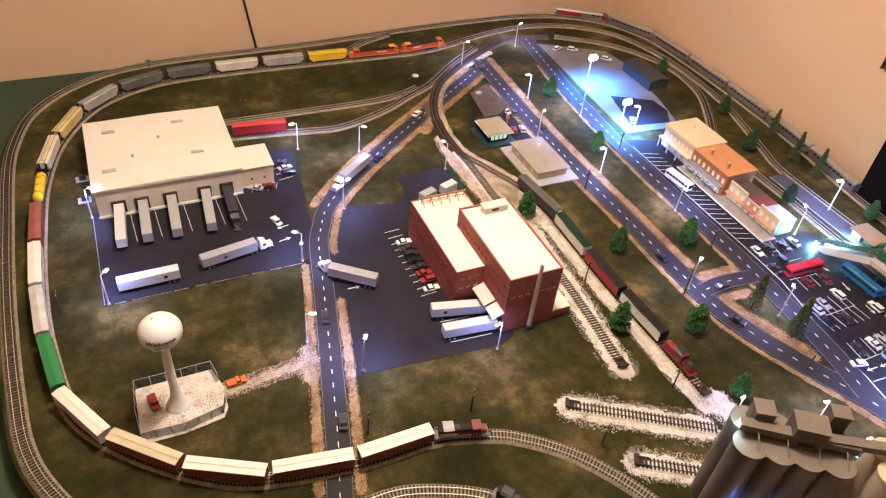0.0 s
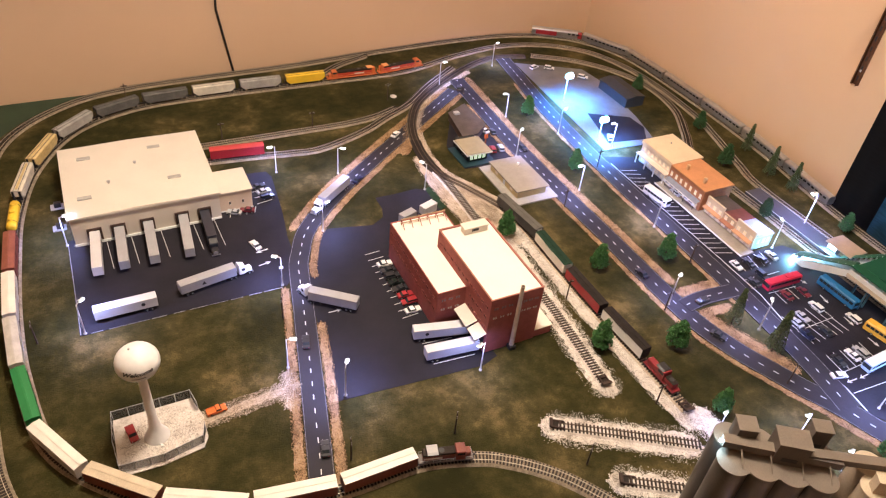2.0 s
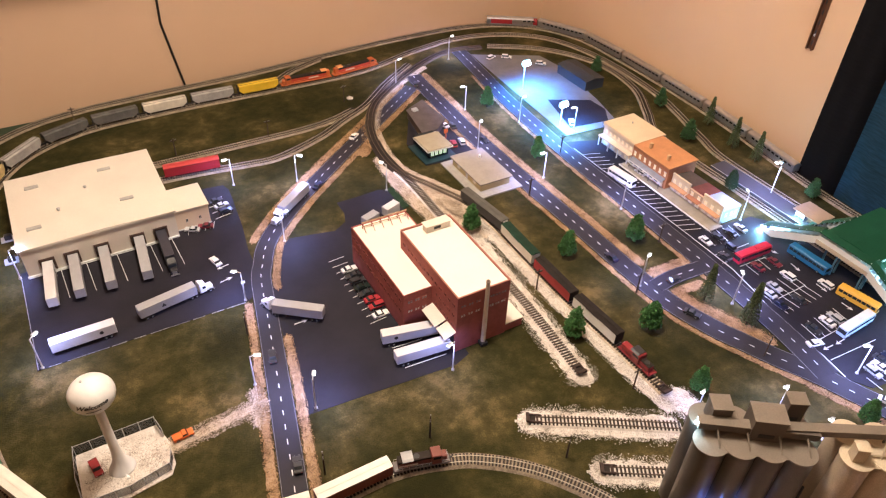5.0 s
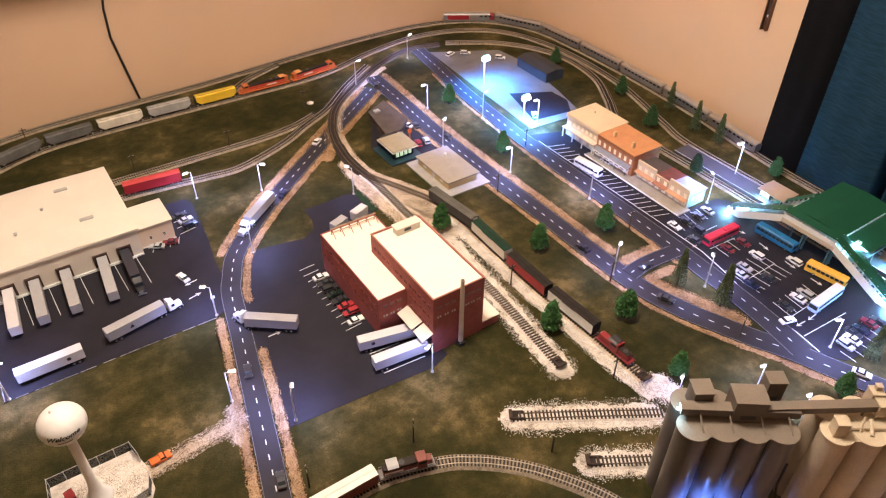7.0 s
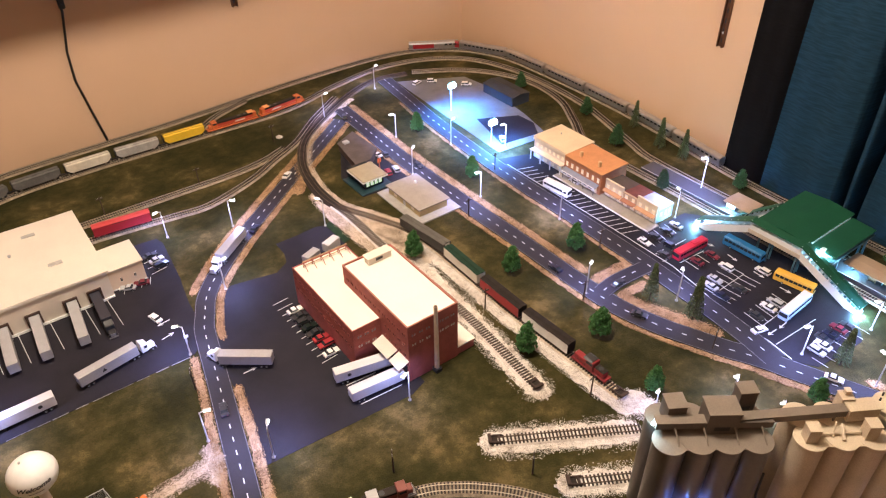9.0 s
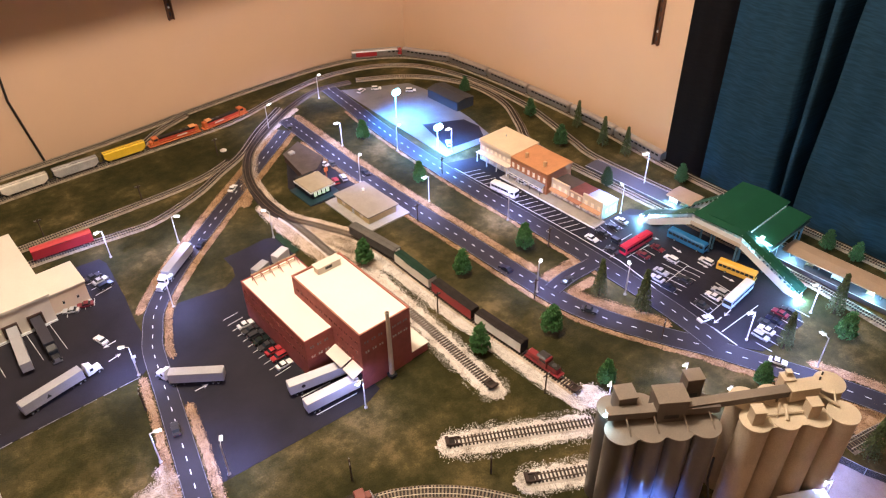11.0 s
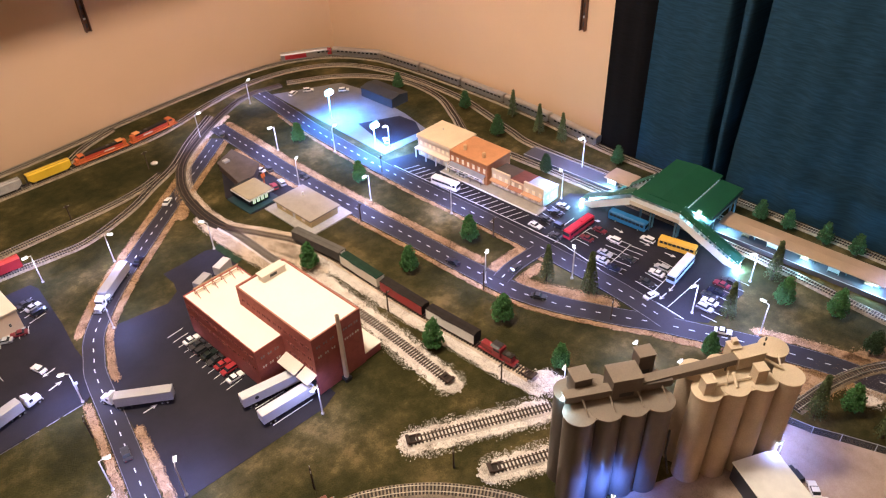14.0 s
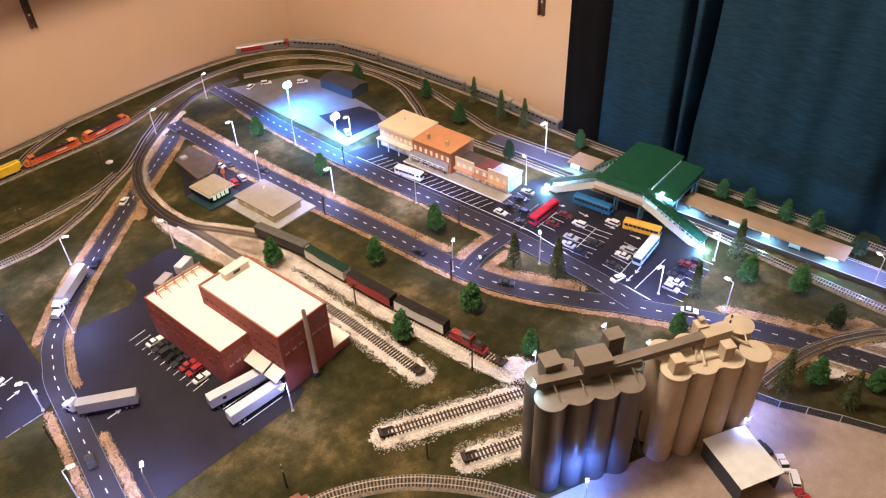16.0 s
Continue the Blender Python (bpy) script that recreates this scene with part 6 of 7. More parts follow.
def stair(name, x0, x1, ytop, yfoot, ztop):
    """A covered flight of steps along y."""
    mid = (x0 + x1) / 2
    beam = M()
    beam.add([(mid + dx, y, z) for dx in (-0.004, 0.004) for y, z in ((ytop, ztop - 0.008), (yfoot, 0.0), (yfoot, 0.0008), (ytop, ztop - 0.003))], [(0, 1, 2, 3), (7, 6, 5, 4), (0, 4, 5, 1), (1, 5, 6, 2), (2, 6, 7, 3), (3, 7, 4, 0)])
    fl = part(name, beam, STEELG, ST)
    n = 14
    sgn = 1 if yfoot > ytop else -1
    for i in range(n):
        y0, y1 = sorted((ytop + (yfoot - ytop) * i / n, ytop + (yfoot - ytop) * (i + 1) / n))
        z = ztop * (1 - (i + 1) / n)
        part("step", M().box(x0 + 0.0012, x1 - 0.0012, y0, y1, max(0, z - 0.002), z + 0.0012), SHELL, fl)
    for x in (x0, x1 - 0.0012):
        v = [(ytop, ztop - 0.009), (ytop + (yfoot - ytop) * 0.82, 0.001), (yfoot, 0.001), (yfoot, 0.008), (ytop, ztop + 0.0065)]
        wallm = M()
        wallm.add([(x + dx, y, z) for dx in (0, 0.0012) for y, z in v], [(0, 1, 2, 3, 4), (9, 8, 7, 6, 5)] + [(i, i + 5, (i + 1) % 5 + 5, (i + 1) % 5) for i in range(5)])
        part("side_wall", wallm, SHELL, fl)
        for i in range(9):
            t = i / 8
            y, z = ytop + (yfoot - ytop) * t, ztop * (1 - t)
            part("roof_post", M().box(x, x + 0.0012, y - 0.0008, y + 0.0008, z + 0.005, z + 0.0190), SHELL, fl)
    roofm = M()
    v = [(x0 - 0.002, 0.0182), ((x0 + x1) / 2, 0.0212), (x1 + 0.003, 0.0182), (x1 + 0.003, 0.0170), (x0 - 0.002, 0.0170)]
    roofm.add([(x, ytop, ztop + z) for x, z in v] + [(x, yfoot + sgn * 0.004, z - 0.002) for x, z in v], [(0, 1, 6, 5), (1, 2, 7, 6), (2, 3, 8, 7), (3, 4, 9, 8), (4, 0, 5, 9), (0, 4, 3, 2, 1), (5, 6, 7, 8, 9)])
    part("stair_roof", roofm, GREENROOF, fl)


walkm = part("gallery", M().box(1.184, 1.2055, 0.455, 0.558, DECK - 0.003, DECK).box(1.1835, 1.185, 0.455, 0.558, DECK - 0.001, DECK + 0.009), SHELL, ST)
part("gallery_band", M().box(1.1826, 1.1835, 0.453, 0.560, DECK - 0.008, DECK - 0.0005), mat("bridge_tan", (0.55, 0.47, 0.38), 0.6, 0.1, 40), walkm, "tan lower band of the bridge")
part("gallery_roof", M().side([(1.180, 0.0728), (1.198, 0.0735), (1.198, 0.0752), (1.180, 0.0742)], 0.453, 0.560), GREENROOF, walkm)
for i in range(7):
    part("gallery_post", M().box(1.1835, 1.185, 0.456 + i * 0.0165, 0.4576 + i * 0.0165, DECK + 0.009, 0.0729), SHELL, walkm)
for y in (0.462, 0.515):
    for x in (1.1905, 1.203):
        part("pier", M().box(x - 0.0014, x + 0.0014, y - 0.0014, y + 0.0014, 0.0005, DECK - 0.003), STEELG, walkm)
stair("stair_north", 1.183, 1.205, 0.558, 0.664, DECK)
stair("stair_south", 1.183, 1.205, 0.455, 0.331, DECK)
stair("stair_platform", 1.262, 1.284, 0.556, 0.622, DECK)
STATION_LIGHT = mat("station_lamp", (0.62, 0.88, 1.0), 0.3, 0, emit=45.0, bump=0)
for x, y, z in ((1.185, 0.668, 0.0100), (1.184, 0.3275, 0.0090), (1.2145, 0.431, 0.0672), (1.268, 0.655, 0.0270), (1.268, 0.390, 0.0270), (1.266, 0.240, 0.0270), (1.264, 0.122, 0.0270)):
    ob = thing("platform_light", "glowing cool white station light", "lamp", Matrix.Translation((x, y, z)), "station lights")
    part("housing", M().soft(-0.004, 0.004, -0.004, 0.004, 0.0018, 0.0032, 0.0004), SHELL, ob)
    part("lens", M().soft(-0.0034, 0.0034, -0.0034, 0.0034, 0.0, 0.0018, 0.0004), STATION_LIGHT, ob)
    part("drop_rod", M().box(-0.0004, 0.0004, -0.0004, 0.0004, 0.0032, 0.0060 if x > 1.25 else 0.0045), STEELG, ob)
    lamp("station_light", "POINT", LED_POWER * (0.24 if y > 0.6 and x > 1.25 else 0.26 if x > 1.25 else 1.2), (0.27, 0.68, 1.0), Matrix.Translation((x, y, z - 0.003)), 0.004)
PLAT = mat("platform_grey", (0.060, 0.058, 0.070), 0.8, 0.12, 40)
plat = thing("platform", "long grey concrete station platform with pale edge strips", "platform")
part("platform_wall", M().box(1.258, 1.301, -0.059, 0.879, 0.0, 0.0090), PLAT, plat)
part("deck", M().soft(1.257, 1.302, -0.06, 0.88, 0.0090, 0.0105, 0.0004), PLAT, plat)
for x in (1.2574, 1.3000):
    part("edge_strip", M().box(x, x + 0.0016, -0.0595, 0.8795, 0.0104, 0.0108), GREY, plat, "pale painted edge strip")
for y0, y1, label in ((0.106, 0.406, "tan-roofed platform shelter on slim posts"), (0.604, 0.664, "short tan-roofed platform shelter on slim posts")):
    sh = thing("platform_shelter", label, "shelter", group="platform shelters")
    part("roof", M().side([(1.256, 0.0325), (1.306, 0.0325), (1.306, 0.0340), (1.281, 0.0358), (1.256, 0.0340)], y0, y1), TANROOF, sh)
    n = max(3, int((y1 - y0) / 0.045))
    for i in range(n):
        y = y0 + 0.010 + i * (y1 - y0 - 0.020) / (n - 1)
        part("post", M().box(1.2790, 1.2810, y - 0.001, y + 0.001, 0.0105, 0.0330), STEELG, sh)
    for i in range(n - 1):
        y = y0 + 0.020 + i * (y1 - y0 - 0.020) / (n - 1)
        if i % 2 == 0:
            part("bench", M().box(1.2740, 1.2780, y, y + 0.014, 0.0135, 0.0145).box(1.2775, 1.2780, y, y + 0.014, 0.0145, 0.0185).box(1.2745, 1.2775, y, y + 0.001, 0.0105, 0.0135).box(1.2745, 1.2775, y + 0.013, y + 0.014, 0.0105, 0.0135), WOOD, sh)
        else:
            part("notice_board", M().box(1.2722, 1.2735, y, y + 0.020, 0.0130, 0.0260).box(1.2724, 1.2733, y, y + 0.001, 0.0105, 0.0130).box(1.2724, 1.2733, y + 0.019, y + 0.020, 0.0105, 0.0130), SHELL, sh)
# ---- street lamps ----
LEDM = mat("led_lens", (0.75, 0.88, 1.0), 0.3, 0, emit=30.0, bump=0)
POLE = mat("lamp_pole", (0.68, 0.68, 0.68), 0.4, 0.15, 90)
LED_COLOUR = (0.34, 0.41, 1.0)


def street_lamp():
    ob = thing("street_lamp", "", "street lamp")
    part("base", M().lathe([(0.0022, 0), (0.0022, 0.0015), (0.0012, 0.003)], 10), POLE, ob)
    part("pole", M().lathe([(0.0010, 0.002), (0.0007, 0.054)], 8), POLE, ob)
    part("arm", M().rod((0, 0, 0.053), (0.007, 0, 0.0565), 0.0006), POLE, ob)
    head = part("head", M().soft(0.0045, 0.0128, -0.0018, 0.0018, 0.0560, 0.0576, 0.0006), POLE, ob)
    part("lens", M().soft(0.0056, 0.0134, -0.0021, 0.0021, 0.0546, 0.0562, 0.0006), LEDM, head, "glowing cool white lens")
    return ob


LAMPS = [(0.312, 1.290, -170), (0.433, 1.245, -40), (0.340, 1.066, 20), (0.585, 1.130, 120), (0.226, 0.944, 150), (0.460, 0.643, 200), (-0.100, 1.177, 10), (-0.092, 0.941, 40), (0.181, 0.758, -20), (0.245, 0.674, 60),
         (0.821, 1.555, 0), (1.016, 1.620, 20), (0.909, 1.353, 180), (0.842, 1.185, 40), (0.905, 1.019, 180), (0.980, 0.853, 30), (1.172, 0.712, 60), (1.294, 0.743, 180), (0.993, 1.241, 20), (1.086, 1.149, 180),
         (0.968, 0.543, 40), (1.024, 0.334, 160), (1.168, 0.296, 150), (1.262, 0.052, 60), (0.855, 0.655, 30), (1.052, 0.226, 80), (0.741, 0.401, 200), (0.857, 0.347, 180), (0.866, 0.276, 180), (0.873, 0.115, 180), (0.584, 0.220, 30), (0.817, 0.102, 160)]
model = None
for x, y, a in LAMPS:
    tall = 1.6 if abs(x - 1.294) < 0.002 else 0.95 if y < 0.42 and x < 0.88 else 1.17
    m = pose(x, y, 0.0006, 0, 0, a) @ Matrix.Scale(tall, 4)
    if model is None:
        model = street_lamp()
        model.matrix_basis = m
        ob = model
    else:
        ob = copy_thing(model, pose(x, y, 0.0006, 0, 0, a))
        ob.scale = (tall, tall, tall)
    tagged(ob, "white street lamp with a glowing cool white head", "street lamp", "street lamps")
    p = m @ Vector((0.0095, 0, 0.0530))
    lamp("street_lamp_light", "SPOT", LED_POWER * (1.15 if x == 0.584 else 0.18 if x == 0.741 else 0.3 if x in (0.585, 0.460) else 0.45 if x == 0.181 else 2.0 if x == -0.100 else 1.25 if x > 0.90 else 0.5 if x == 0.873 else 0.12 if x == 0.817 else 0.5 if x == 1.172 else 0.8 if y < 0.42 and x < 0.88 else 1.0), (0.09, 0.22, 1.0) if x == 0.584 else LED_COLOUR, look(p, p + Vector((0.40, 0.75, -0.45))) if x == 0.584 else Matrix.Translation(p), 0.003)

# floodlight masts
HALOM = mat("flood_diffuser", (0.22, 0.72, 1.0), 0.3, 0, emit=1.7, bump=0)
FLOODM = mat("flood_lens", (0.60, 0.82, 1.0), 0.3, 0, emit=120.0, bump=0)
for x, y, h in ((1.101, 1.383, 0.074), (1.070, 1.182, 0.062)):
    ob = thing("floodlight_mast", "floodlight mast with a dazzling blue-white lamp", "floodlight", pose(x, y, 0.0006), "floodlight masts")
    part("pole", M().lathe([(0.0016, 0), (0.0009, h - 0.004)], 8), POLE, ob)
    part("crossarm", M().box(-0.006, 0.006, -0.0008, 0.0008, h - 0.006, h - 0.0045), POLE, ob)
    for dx in (-0.0055, 0.0055):
        head = part("lamp_head", M().soft(dx - 0.0045, dx + 0.0045, -0.002, 0.002, h - 0.0065, h + 0.0035, 0.0006), POLE, ob)
        part("lens", M().lathe([(0.0018, -0.0056), (0.0046, -0.0032), (0.0056, 0.0), (0.0046, 0.0032), (0.0018, 0.0056)], 14, pose(dx, -0.0062, h - 0.0015)), FLOODM, head, "dazzling blue-white lens")
        # added glowing ring: gives the lens a cyan halo, no part of the mast
        part("diffuser", M().lathe([(0.0050, -0.0012), (0.0092, 0.0), (0.0092, 0.0012), (0.0050, 0.0020)], 18, pose(dx * 0.7, -0.0026, h - 0.0015, 90, 0, 0)), HALOM, head, "cyan glowing ring standing in for the lamp's halo")
    flood = lamp("floodlight_light", "SPOT", LED_POWER * 12, (0.05, 0.29, 1.0), Matrix.Translation((x - 0.003, y - 0.014, h)), 0.004)
    flood.data.spot_size = radians(158)

# ---- telegraph poles ----
POLEW = mat("pole_wood", (0.055, 0.035, 0.022), 0.85, 0.2, 150)
tele = None
for x, y, a in ((0.204, 0.866, 70), (0.214, 0.565, 75), (-0.160, 0.945, 90), (0.066, 1.688, 0), (0.439, 1.439, 0), (0.235, 1.450, 0), (0.838, 0.645, 0), (0.974, 0.735, 0), (0.686, 0.480, 0), (0.920, 0.430, 20), (0.838, 0.976, 0), (0.685, 0.735, 0), (1.000, 1.085, 0), (0.368, 0.550, 60), (0.520, 0.430, 40), (0.66, 1.52, 0)):
    m = pose(x, y, 0, 0, 0, a)
    if tele is None:
        tele = thing("telegraph_pole", "dark wooden telegraph pole with one crossarm", "telegraph pole", m, "telegraph poles")
        part("pole", M().lathe([(0.0014, 0), (0.0010, 0.047)], 8), POLEW, tele)
        arm = part("crossarm", M().box(-0.0072, 0.0072, -0.0008, 0.0008, 0.0405, 0.0425), POLEW, tele)
        for dx in (-0.0055, -0.003, 0.003, 0.0055):
            part("insulator", M().cyl(dx, 0, 0.0425, 0.0440, 0.0004, n=6), GREY, arm)
    else:
        copy_thing(tele, m)

# ---- trees ----
BARK = mat("tree_bark", (0.06, 0.04, 0.025), 0.9, 0.3, 120)
LEAF = mat("bright_leaves", (0.062, 0.190, 0.048), 0.8, 0.4, 220, second=(0.024, 0.082, 0.022), bump=0.3)
LEAFD = mat("conifer_needles", (0.085, 0.112, 0.038), 0.85, 0.4, 220, second=(0.030, 0.048, 0.018), bump=0.3)
LEAFM = mat("deep_green_leaves", (0.042, 0.115, 0.034), 0.82, 0.4, 220, second=(0.016, 0.050, 0.015), bump=0.3)
LEAFO = mat("dark_leaves", (0.030, 0.060, 0.022), 0.85, 0.4, 220, second=(0.012, 0.028, 0.010), bump=0.3)


def leaf(m, p, r, rg):
    """One leaf clump: a small crumpled four-sided star."""
    t = Euler((rg.uniform(0, 6.3), rg.uniform(0, 6.3), rg.uniform(0, 6.3))).to_matrix()
    pts = [t @ Vector(q) * r + p for q in ((1, 0, 0.2), (0, 0.6, -0.1), (-1, 0, 0.25), (0, -0.6, -0.15), (0, 0, 0.5))]
    m.add(pts, [(0, 1, 4), (1, 2, 4), (2, 3, 4), (3, 0, 4)])


def round_tree(seed, leaves, label):
    rg = random.Random(seed)
    ob = thing("tree", label, "tree")
    trunk = M().lathe([(0.0020, 0), (0.0014, 0.010), (0.0011, 0.030)], 7)
    limbs = []
    for z, reach, r, count in ((0.019, 0.0115, 0.0085, 7), (0.032, 0.0090, 0.0085, 6), (0.045, 0.0055, 0.0075, 4), (0.056, 0.0015, 0.0065, 2)):
        turn = rg.uniform(0, 6.3)
        for i in range(count):
            a = turn + i * 2 * math.pi / count + rg.uniform(-0.25, 0.25)
            limbs.append((Vector((math.cos(a) * reach, math.sin(a) * reach, z + rg.uniform(-0.003, 0.003))), r * rg.uniform(0.8, 1.15)))
    for p, r in limbs[:13]:
        trunk.rod((0, 0, 0.014 + 0.01 * rg.random()), p, 0.0005, 5)
    part("trunk", trunk, BARK, ob)
    crown = M()
    for p, r in limbs:
        for _ in range(72):
            d = Vector((rg.gauss(0, 1), rg.gauss(0, 1), rg.gauss(0, 1))).normalized()
            leaf(crown, p + d * r * rg.uniform(0.55, 1.05), rg.uniform(0.0017, 0.0032), rg)
    part("crown", crown, leaves, ob)
    return ob


def conifer(seed, label):
    rg = random.Random(seed)
    ob = thing("conifer", label, "tree")
    part("trunk", M().lathe([(0.0016, 0), (0.0005, 0.080)], 6), BARK, ob)
    crown = M()
    for i in range(17):
        z = 0.010 + i * 0.0045
        r = 0.0132 * (1 - i / 18.5) + 0.0012
        for k in range(14):
            a = k * 0.449 + i * 0.9 + rg.uniform(-0.2, 0.2)
            for t in (0.4, 0.72, 1.0):
                q = Vector((math.cos(a) * r * t, math.sin(a) * r * t, z + (1 - t) * 0.004 + rg.uniform(-0.001, 0.001)))
                leaf(crown, q, rg.uniform(0.0015, 0.0028), rg)
    part("crown", crown, LEAFD, ob)
    return ob


ROUND = [round_tree(i, LEAF, "bright green leafy model tree on the grass") for i in (1, 2, 3)]
MID = round_tree(9, LEAFM, "deep green leafy model tree near the wall")
DIM = round_tree(7, LEAFO, "dark green leafy model tree on the grass")
PINE = [conifer(i, "slim green model conifer on the grass") for i in (4, 5)]
SPOTS = {
    "r": [(0.672, 0.936, 0.067), (0.789, 0.785, 0.064), (0.672, 0.613, 0.067), (0.796, 0.566, 0.070), (0.933, 0.762, 0.066), (0.772, 0.430, 0.056), (0.952, 0.267, 0.054), (1.146, 0.228, 0.064), (1.172, 0.149, 0.064), (0.966, 1.344, 0.062), (0.939, 1.091, 0.060), (0.980, 0.059, 0.060), (1.021, -0.012, 0.049)],
    "m": [(1.334, 1.373, 0.055), (1.366, 0.367, 0.052), (1.367, 0.312, 0.051), (1.365, 0.240, 0.054), (1.366, 0.182, 0.054), (1.358, 1.148, 0.058), (1.301, 0.993, 0.064), (1.369, 0.70, 0.054)],
    "d": [(1.237, 0.802, 0.053), (1.12, 0.075, 0.055), (1.33, 0.10, 0.06)],
    "c": [(0.932, 0.574, 0.085), (0.950, 0.495, 0.098), (1.051, 0.284, 0.082), (1.197, 0.269, 0.090), (1.401, 1.026, 0.077), (1.372, 0.922, 0.082), (1.372, 0.854, 0.080), (0.934, 0.094, 0.090), (0.959, 0.008, 0.080)],
}
used = set()
for kind, places in SPOTS.items():
    for i, (x, y, h) in enumerate(places):
        src = {"r": ROUND[i % 3], "m": MID, "d": DIM, "c": PINE[i % 2]}[kind]
        size = h / {"r": 0.068, "m": 0.067, "d": 0.067, "c": 0.087}[kind]
        m = pose(x, y, 0, 0, 0, 57 * i) @ Matrix.Scale(size, 4)
        if src.name in used:
            ob = copy_thing(src, pose(x, y, 0, 0, 0, 57 * i))
            ob.scale = (size, size, size)
        else:
            used.add(src.name)
            src.matrix_basis = m
            ob = src
        tagged(ob, group="model trees")
# ---- markings ----
def marks(name, label, boxes, z, skin=LINE):
    m = M()
    for x, y, a, length, wide in boxes:
        m.box(-length / 2, length / 2, -wide / 2, wide / 2, z - 0.0004, z, pose(x, y, 0, 0, 0, a))
    return solid(name, m, skin, label, "marking", kind="stuff")


marks("dock_lines", "white lines between the loading docks", [(x, 1.128, 92, 0.085, 0.0009) for x in (-0.034, 0.008, 0.060, 0.119, 0.158)] + [(0.036, 1.168, 0, 0.245, 0.0010)], 0.0012)
marks("bay_lines", "white bay lines beside the factory", [(0.405, 0.795 + i * 0.0178, 4, 0.030, 0.0011) for i in range(11)], 0.0009)
marks("dock_bay_lines", "long white lines beside the factory dock trailers", [(0.432, 0.679, -4, 0.072, 0.0013), (0.423, 0.726, -5, 0.052, 0.0012)], 0.0009)
marks("yard_bays", "white bay lines beside the warehouse annex", [(0.262, 1.195 + i * 0.021, 10, 0.032, 0.0010) for i in range(4)] + [(0.190 + i * 0.016, 1.176, 70, 0.022, 0.0010) for i in range(4)], 0.0012)
marks("yard_edge", "pale worn edge line of the truck yard", [*[(x, 0.9385, 0.3 + 0.8 * math.sin(9 * i), 0.018 + 0.016 * math.sin(2.3 * i) ** 2, 0.0011 + 0.0005 * math.sin(5 * i)) for i, x in enumerate(-0.075 + k * 0.0315 for k in range(10))], (-0.0985, 1.06, 90, 0.24, 0.0012)], 0.0012, EDGE)
marks("shop_bays", "white slanted bay lines before the shops", [(1.061, 0.735 + i * 0.0165, -20, 0.040, 0.0010) for i in range(20)] + [(1.041, 0.90, 90.5, 0.37, 0.0013)], 0.0010)
LOTM = []
EDGE_WAY = [(1.042, 0.715), (1.041, 0.610), (1.030, 0.550), (1.019, 0.505), (1.009, 0.440), (1.008, 0.383), (1.001, 0.338)]
for (xa, ya), (xb, yb) in zip(EDGE_WAY, EDGE_WAY[1:]):
    LOTM.append(((xa + xb) / 2, (ya + yb) / 2, math.degrees(math.atan2(yb - ya, xb - xa)), math.hypot(xb - xa, yb - ya) + 0.001, 0.0016))
LOTM += [(1.109, 0.6505, -1, 0.040, 0.0011), (1.0535, 0.655, 0, 0.027, 0.0011), (1.0475, 0.630, -5, 0.023, 0.0011), (1.0925, 0.607, -3, 0.066, 0.0011), (1.0800, 0.5145, 1, 0.092, 0.0011), (1.070, 0.4125, 1, 0.090, 0.0011), (1.0645, 0.3695, -3, 0.107, 0.0012)]
LOTM += [(1.067 + i * 0.0165, 0.692, 80, 0.036, 0.0009) for i in range(6)] + [(1.0720 + i * 0.0163, 0.591, 87, 0.031, 0.0010) for i in range(4)]
LOTM += [(1.0355 + i * 0.0148, 0.5335, 93, 0.037, 0.0009) for i in range(7)] + [(1.0355 + i * 0.0148, 0.4970, 95, 0.034, 0.0009) for i in range(7)]
LOTM += [(1.0340 + i * 0.0165, 0.4325, 84, 0.038, 0.0010) for i in range(6)] + [(1.030 + i * 0.021, 0.306, 90, 0.028, 0.0009) for i in range(7)]
marks("car_park_lines", "white bay lines of the station car park", LOTM, 0.0012)


def arrow(x, y, a, z):
    m = M().box(-0.0115, 0.006, -0.0009, 0.0009, z - 0.0004, z).prism([(0.0115, 0), (0.0025, 0.0045), (0.0060, 0)], z - 0.0004, z).prism([(0.0115, 0), (0.0060, 0), (0.0025, -0.0045)], z - 0.0004, z)
    return solid("road_arrow", m, LINE, "white arrow painted on asphalt", "marking", "road arrows", "stuff", at=pose(x, y, 0, 0, 0, a))


for x, y, a, z in ((0.290, 0.851, 0, 0.0010), (0.212, 1.010, 12, 0.0013), (0.217, 1.047, 190, 0.0013), (1.150, 0.613, -69, 0.0013), (1.151, 0.558, -97, 0.0013), (1.1465, 0.497, -92, 0.0013), (1.1455, 0.442, -88, 0.0013), (1.0605, 0.392, 183, 0.0013), (1.031, 0.393, 178, 0.0013)):
    arrow(x, y, a, z)
ob = thing("stop_sign", "small white road sign beside the yard entrance", "sign", pose(0.233, 0.975, 0.0011))
part("post", M().lathe([(0.0005, 0), (0.0005, 0.014)], 6), POLE, ob)
part("plate", M().soft(-0.0035, 0.0035, -0.0004, 0.0004, 0.010, 0.016, 0.0002), WHITE, ob)

# ---- fences ----
MESHM = bpy.data.materials.new("chain_link")
MESHM.use_nodes = True
bs = MESHM.node_tree.nodes["Principled BSDF"]
bs.inputs["Base Color"].default_value, bs.inputs["Roughness"].default_value, bs.inputs["Alpha"].default_value = (0.085, 0.095, 0.115, 1), 0.5, 0.55


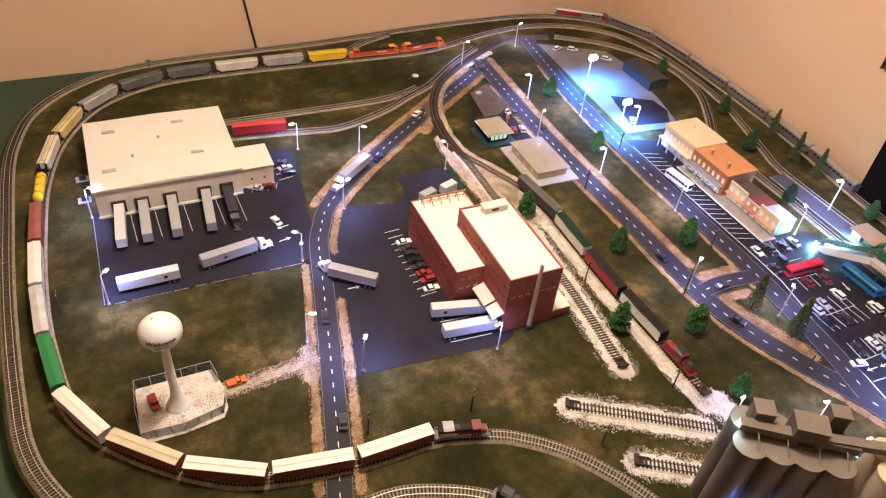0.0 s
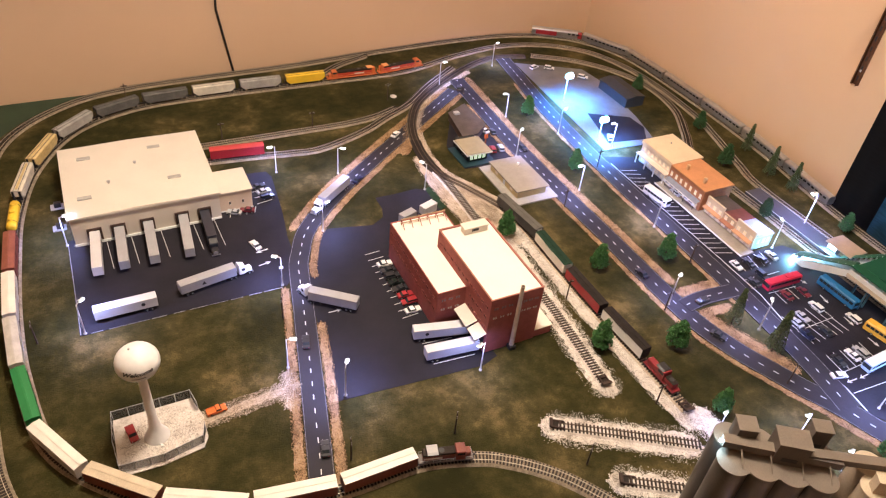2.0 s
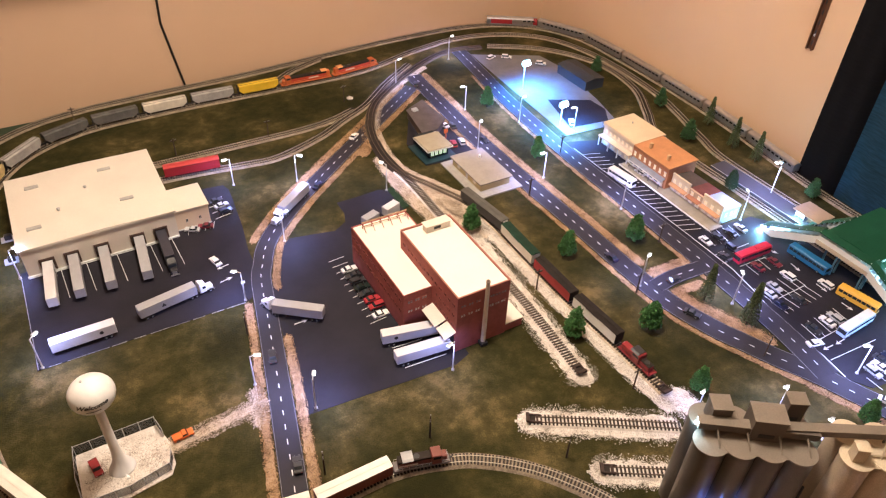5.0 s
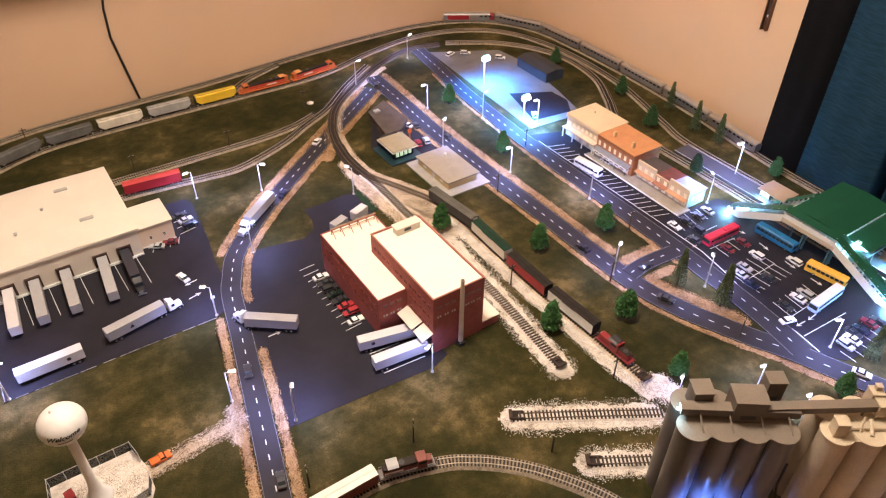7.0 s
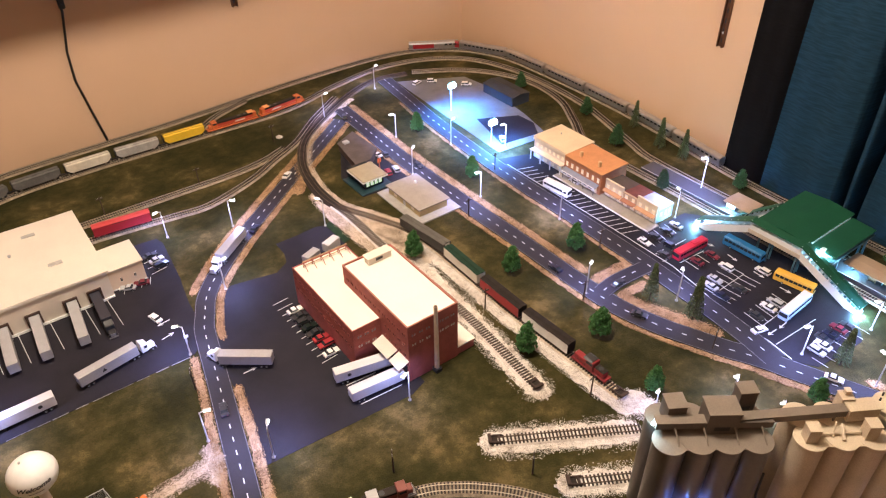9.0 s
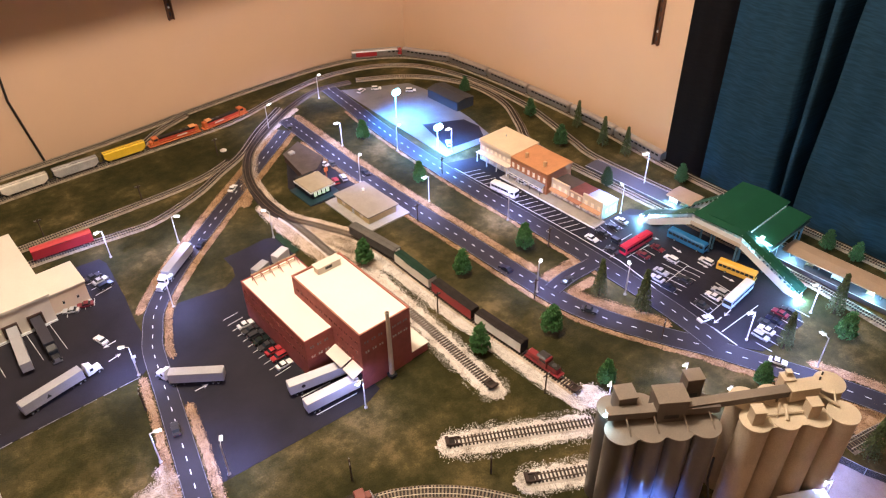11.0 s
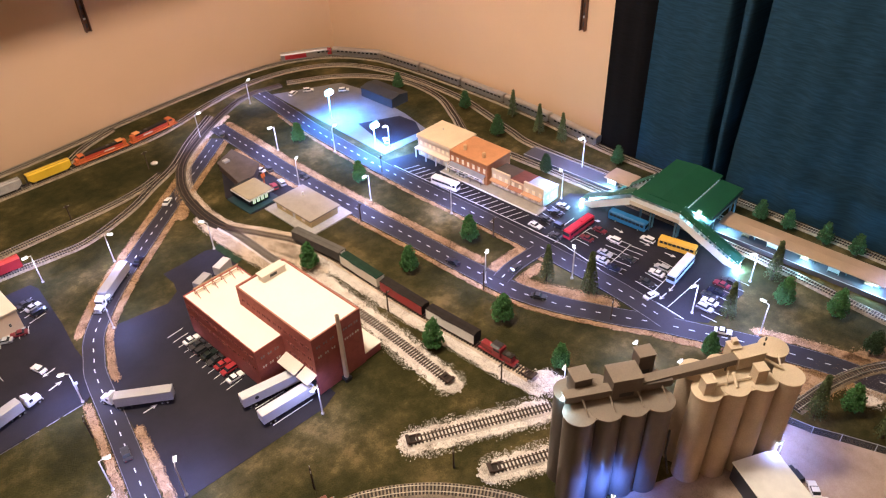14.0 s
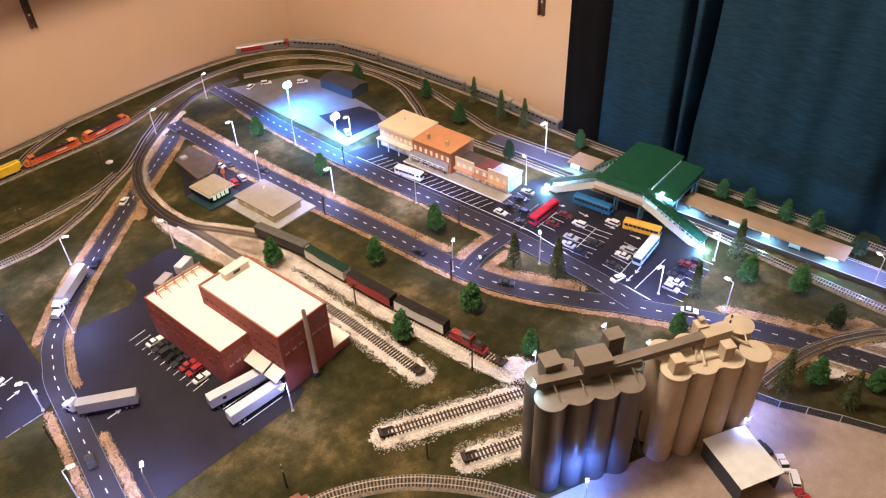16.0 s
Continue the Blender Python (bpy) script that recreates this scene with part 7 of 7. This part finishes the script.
def fence(label, pts, gap, high, post, z=0.0012):
    ob = thing("fence", label, "fence")
    for (x0, y0), (x1, y1) in zip(pts, pts[1:]):
        d = math.hypot(x1 - x0, y1 - y0)
        n = max(1, round(d / gap))
        a = math.atan2(y1 - y0, x1 - x0)
        for i in range(n):
            x, y = x0 + (x1 - x0) * i / n, y0 + (y1 - y0) * i / n
            part("post", M().cyl(x, y, 0.0, high, 0.0006, n=6), post, ob)
            m = Matrix.Translation((x, y, 0)) @ Matrix.Rotation(a, 4, "Z")
            pan = part("mesh_panel", M().box(0.0006, d / n - 0.0006, -0.0001, 0.0001, z + 0.0005, high - 0.0008, m), MESHM, ob)
            part("top_rail", M().box(0.0006, d / n - 0.0006, -0.0003, 0.0003, high - 0.0012, high - 0.0006, m), post, pan)
    x, y = pts[-1]
    part("post", M().cyl(x, y, 0.0, high, 0.0006, n=6), post, ob)


fence("grey chain-link fence round the water tower pad", [(0.039, 0.728), (0.034, 0.754), (-0.073, 0.754), (-0.077, 0.702), (-0.074, 0.660), (-0.017, 0.657), (0.036, 0.668), (0.042, 0.688)], 0.0205, 0.0190, GREY)
fence("grey chain-link fence round the elevator yard", [(0.896, 0.125), (0.902, 0.085), (0.915, 0.050), (0.929, 0.008), (0.945, -0.050), (0.966, -0.16)], 0.042, 0.016, GREY)

# ---- wall things ----
CABLE = mat("black_cable", (0.015, 0.013, 0.012), 0.5, 0.1, 60)
cable = thing("cable", "black power cable hanging down the wall", "cable")
pts = [(0.346, Y1 - 0.003, -0.033), (0.331, Y1 - 0.004, 0.06), (0.317, Y1 - 0.004, 0.15), (0.320, Y1 - 0.004, 0.22), (0.338, Y1 - 0.004, 0.31), (0.341, Y1 - 0.004, 0.46)]
wire = M()
for p, q in zip(pts, pts[1:]):
    wire.rod(p, q, 0.0028, 8)
part("wire", wire, CABLE, cable)
part("plug", M().soft(0.3335, 0.3465, Y1 - 0.014, Y1 - 0.001, 0.318, 0.360, 0.002), CABLE, cable)
BRASS = mat("brown_metal", (0.14, 0.065, 0.035), 0.45, 0.15, 60, metal=0.5)
for x, y, turn, label in ((0.737, Y1, 0, "brown slotted shelf standard on the back wall"), (-0.25, Y1, 0, "brown slotted shelf standard on the back wall"), (X1, 0.886, -90, "brown slotted shelf standard on the side wall")):
    ob = thing("shelf_standard", label, "shelf standard", pose(x, y, 0, 0, 0, turn), "shelf standards")
    rail = M().box(-0.0075, 0.0075, -0.003, 0.0, 0.237, 0.93).box(-0.0075, -0.005, -0.010, -0.003, 0.237, 0.93).box(0.005, 0.0075, -0.010, -0.003, 0.237, 0.93)
    part("rail", rail, BRASS, ob)
    for i in range(12):
        part("slot", M().box(-0.0022, 0.0022, -0.0036, -0.003, 0.246 + i * 0.022, 0.256 + i * 0.022), DARK, ob)
    part("screw", M().lathe([(0.003, 0), (0.003, 0.0012)], 8, pose(0, -0.003, 0.268, 90, 0, 0)), POLE, ob)
    part("bracket", M().side([(-0.003, 0.44), (-0.19, 0.455), (-0.19, 0.465), (-0.003, 0.465)], -0.002, 0.002, pose(0, 0, 0, 0, 0, 90) @ Matrix.Scale(-1, 4, (0, 1, 0))), BRASS, ob)
ob = thing("shelf", "dark wooden wall shelf above the layout", "shelf")
part("board", M().soft(-0.9, 0.95, Y1 - 0.215, Y1 - 0.011, 0.4655, 0.485, 0.002), WOOD, ob)

# curtain: a hanging cloth with folds
cur = thing("curtain", "dark teal curtain hanging in deep folds on the side wall", "curtain")
cloth = M()
n, v = 660, []
for k, z in enumerate((-0.40, -0.2, 0.1, 0.4, 0.7, 1.25)):
    for i in range(n + 1):
        y = 0.720 - i * 0.0021
        fold = 0.005 * math.sin(y * 31 + 0.8 * math.sin(y * 7)) + 0.003 * math.sin(y * 83 + 1.3) + 0.075 * math.exp(-((y - 0.523 - 0.012 * (z - 0.1)) / 0.0085) ** 4) + 0.075 * math.exp(-((y - 0.489 + 0.012 * (z - 0.1)) / (0.0075 + 0.010 * max(0, z))) ** 4) + 0.05 * math.exp(-((y - 0.10 - 0.05 * z) / 0.02) ** 2)
        v.append((1.438 + fold, y + 0.006 * z * math.sin(y * 13), z))
f = [(k * (n + 1) + i, k * (n + 1) + i + 1, (k + 1) * (n + 1) + i + 1, (k + 1) * (n + 1) + i) for k in range(5) for i in range(n)]
cloth.add(v, f)
c = part("cloth", cloth, CURTAIN, cur, round_=True)
# near-black strip along the curtain's left edge, curving back towards the cloth
EDGE_CLOTH = cloth_material("black_lining", (0.0035, 0.0032, 0.0045))
edge, w = M(), []
for z in (-0.40, 1.25):
    for i in range(13):
        y = 0.782 - i * 0.0075
        w.append((1.4265 + 0.020 * max(0, (i - 8) / 4) ** 2 + 0.002 * math.sin(i * 1.1), y, z))
edge.add(w, [(i, i + 1, i + 14, i + 13) for i in range(12)])
part("lining", edge, EDGE_CLOTH, cur, "near-black strip along the edge of the curtain", round_=True)
part("rod", M().rod((X1 - 0.03, 0.86, 1.26), (X1 - 0.03, -0.70, 1.26), 0.012, 10), BRASS, cur)
part("hem", M().box(1.434, 1.446, -0.64, 0.795, -0.405, -0.400), CURTAIN, cur)
# ceiling fixture
fx = thing("ceiling_light", "round white ceiling light over the layout", "lamp")
part("canopy", M().cyl(0.38, 0.74, 1.485, 1.50, 0.17, n=28), WHITE, fx)

# small stones on the grass
ob = thing("flat_stone", "pale flat stone lying on the grass", "stone", pose(0.681, 1.532, 0))
part("slab", M().lathe([(0.008, 0), (0.0085, 0.002), (0.006, 0.0035)], 9), BALLAST, ob)
ob = thing("flat_stone", "pale flat stone lying on the grass", "stone", pose(0.548, 1.395, 0))
part("slab", M().lathe([(0.005, 0), (0.0055, 0.002), (0.004, 0.003)], 9), BALLAST, ob)
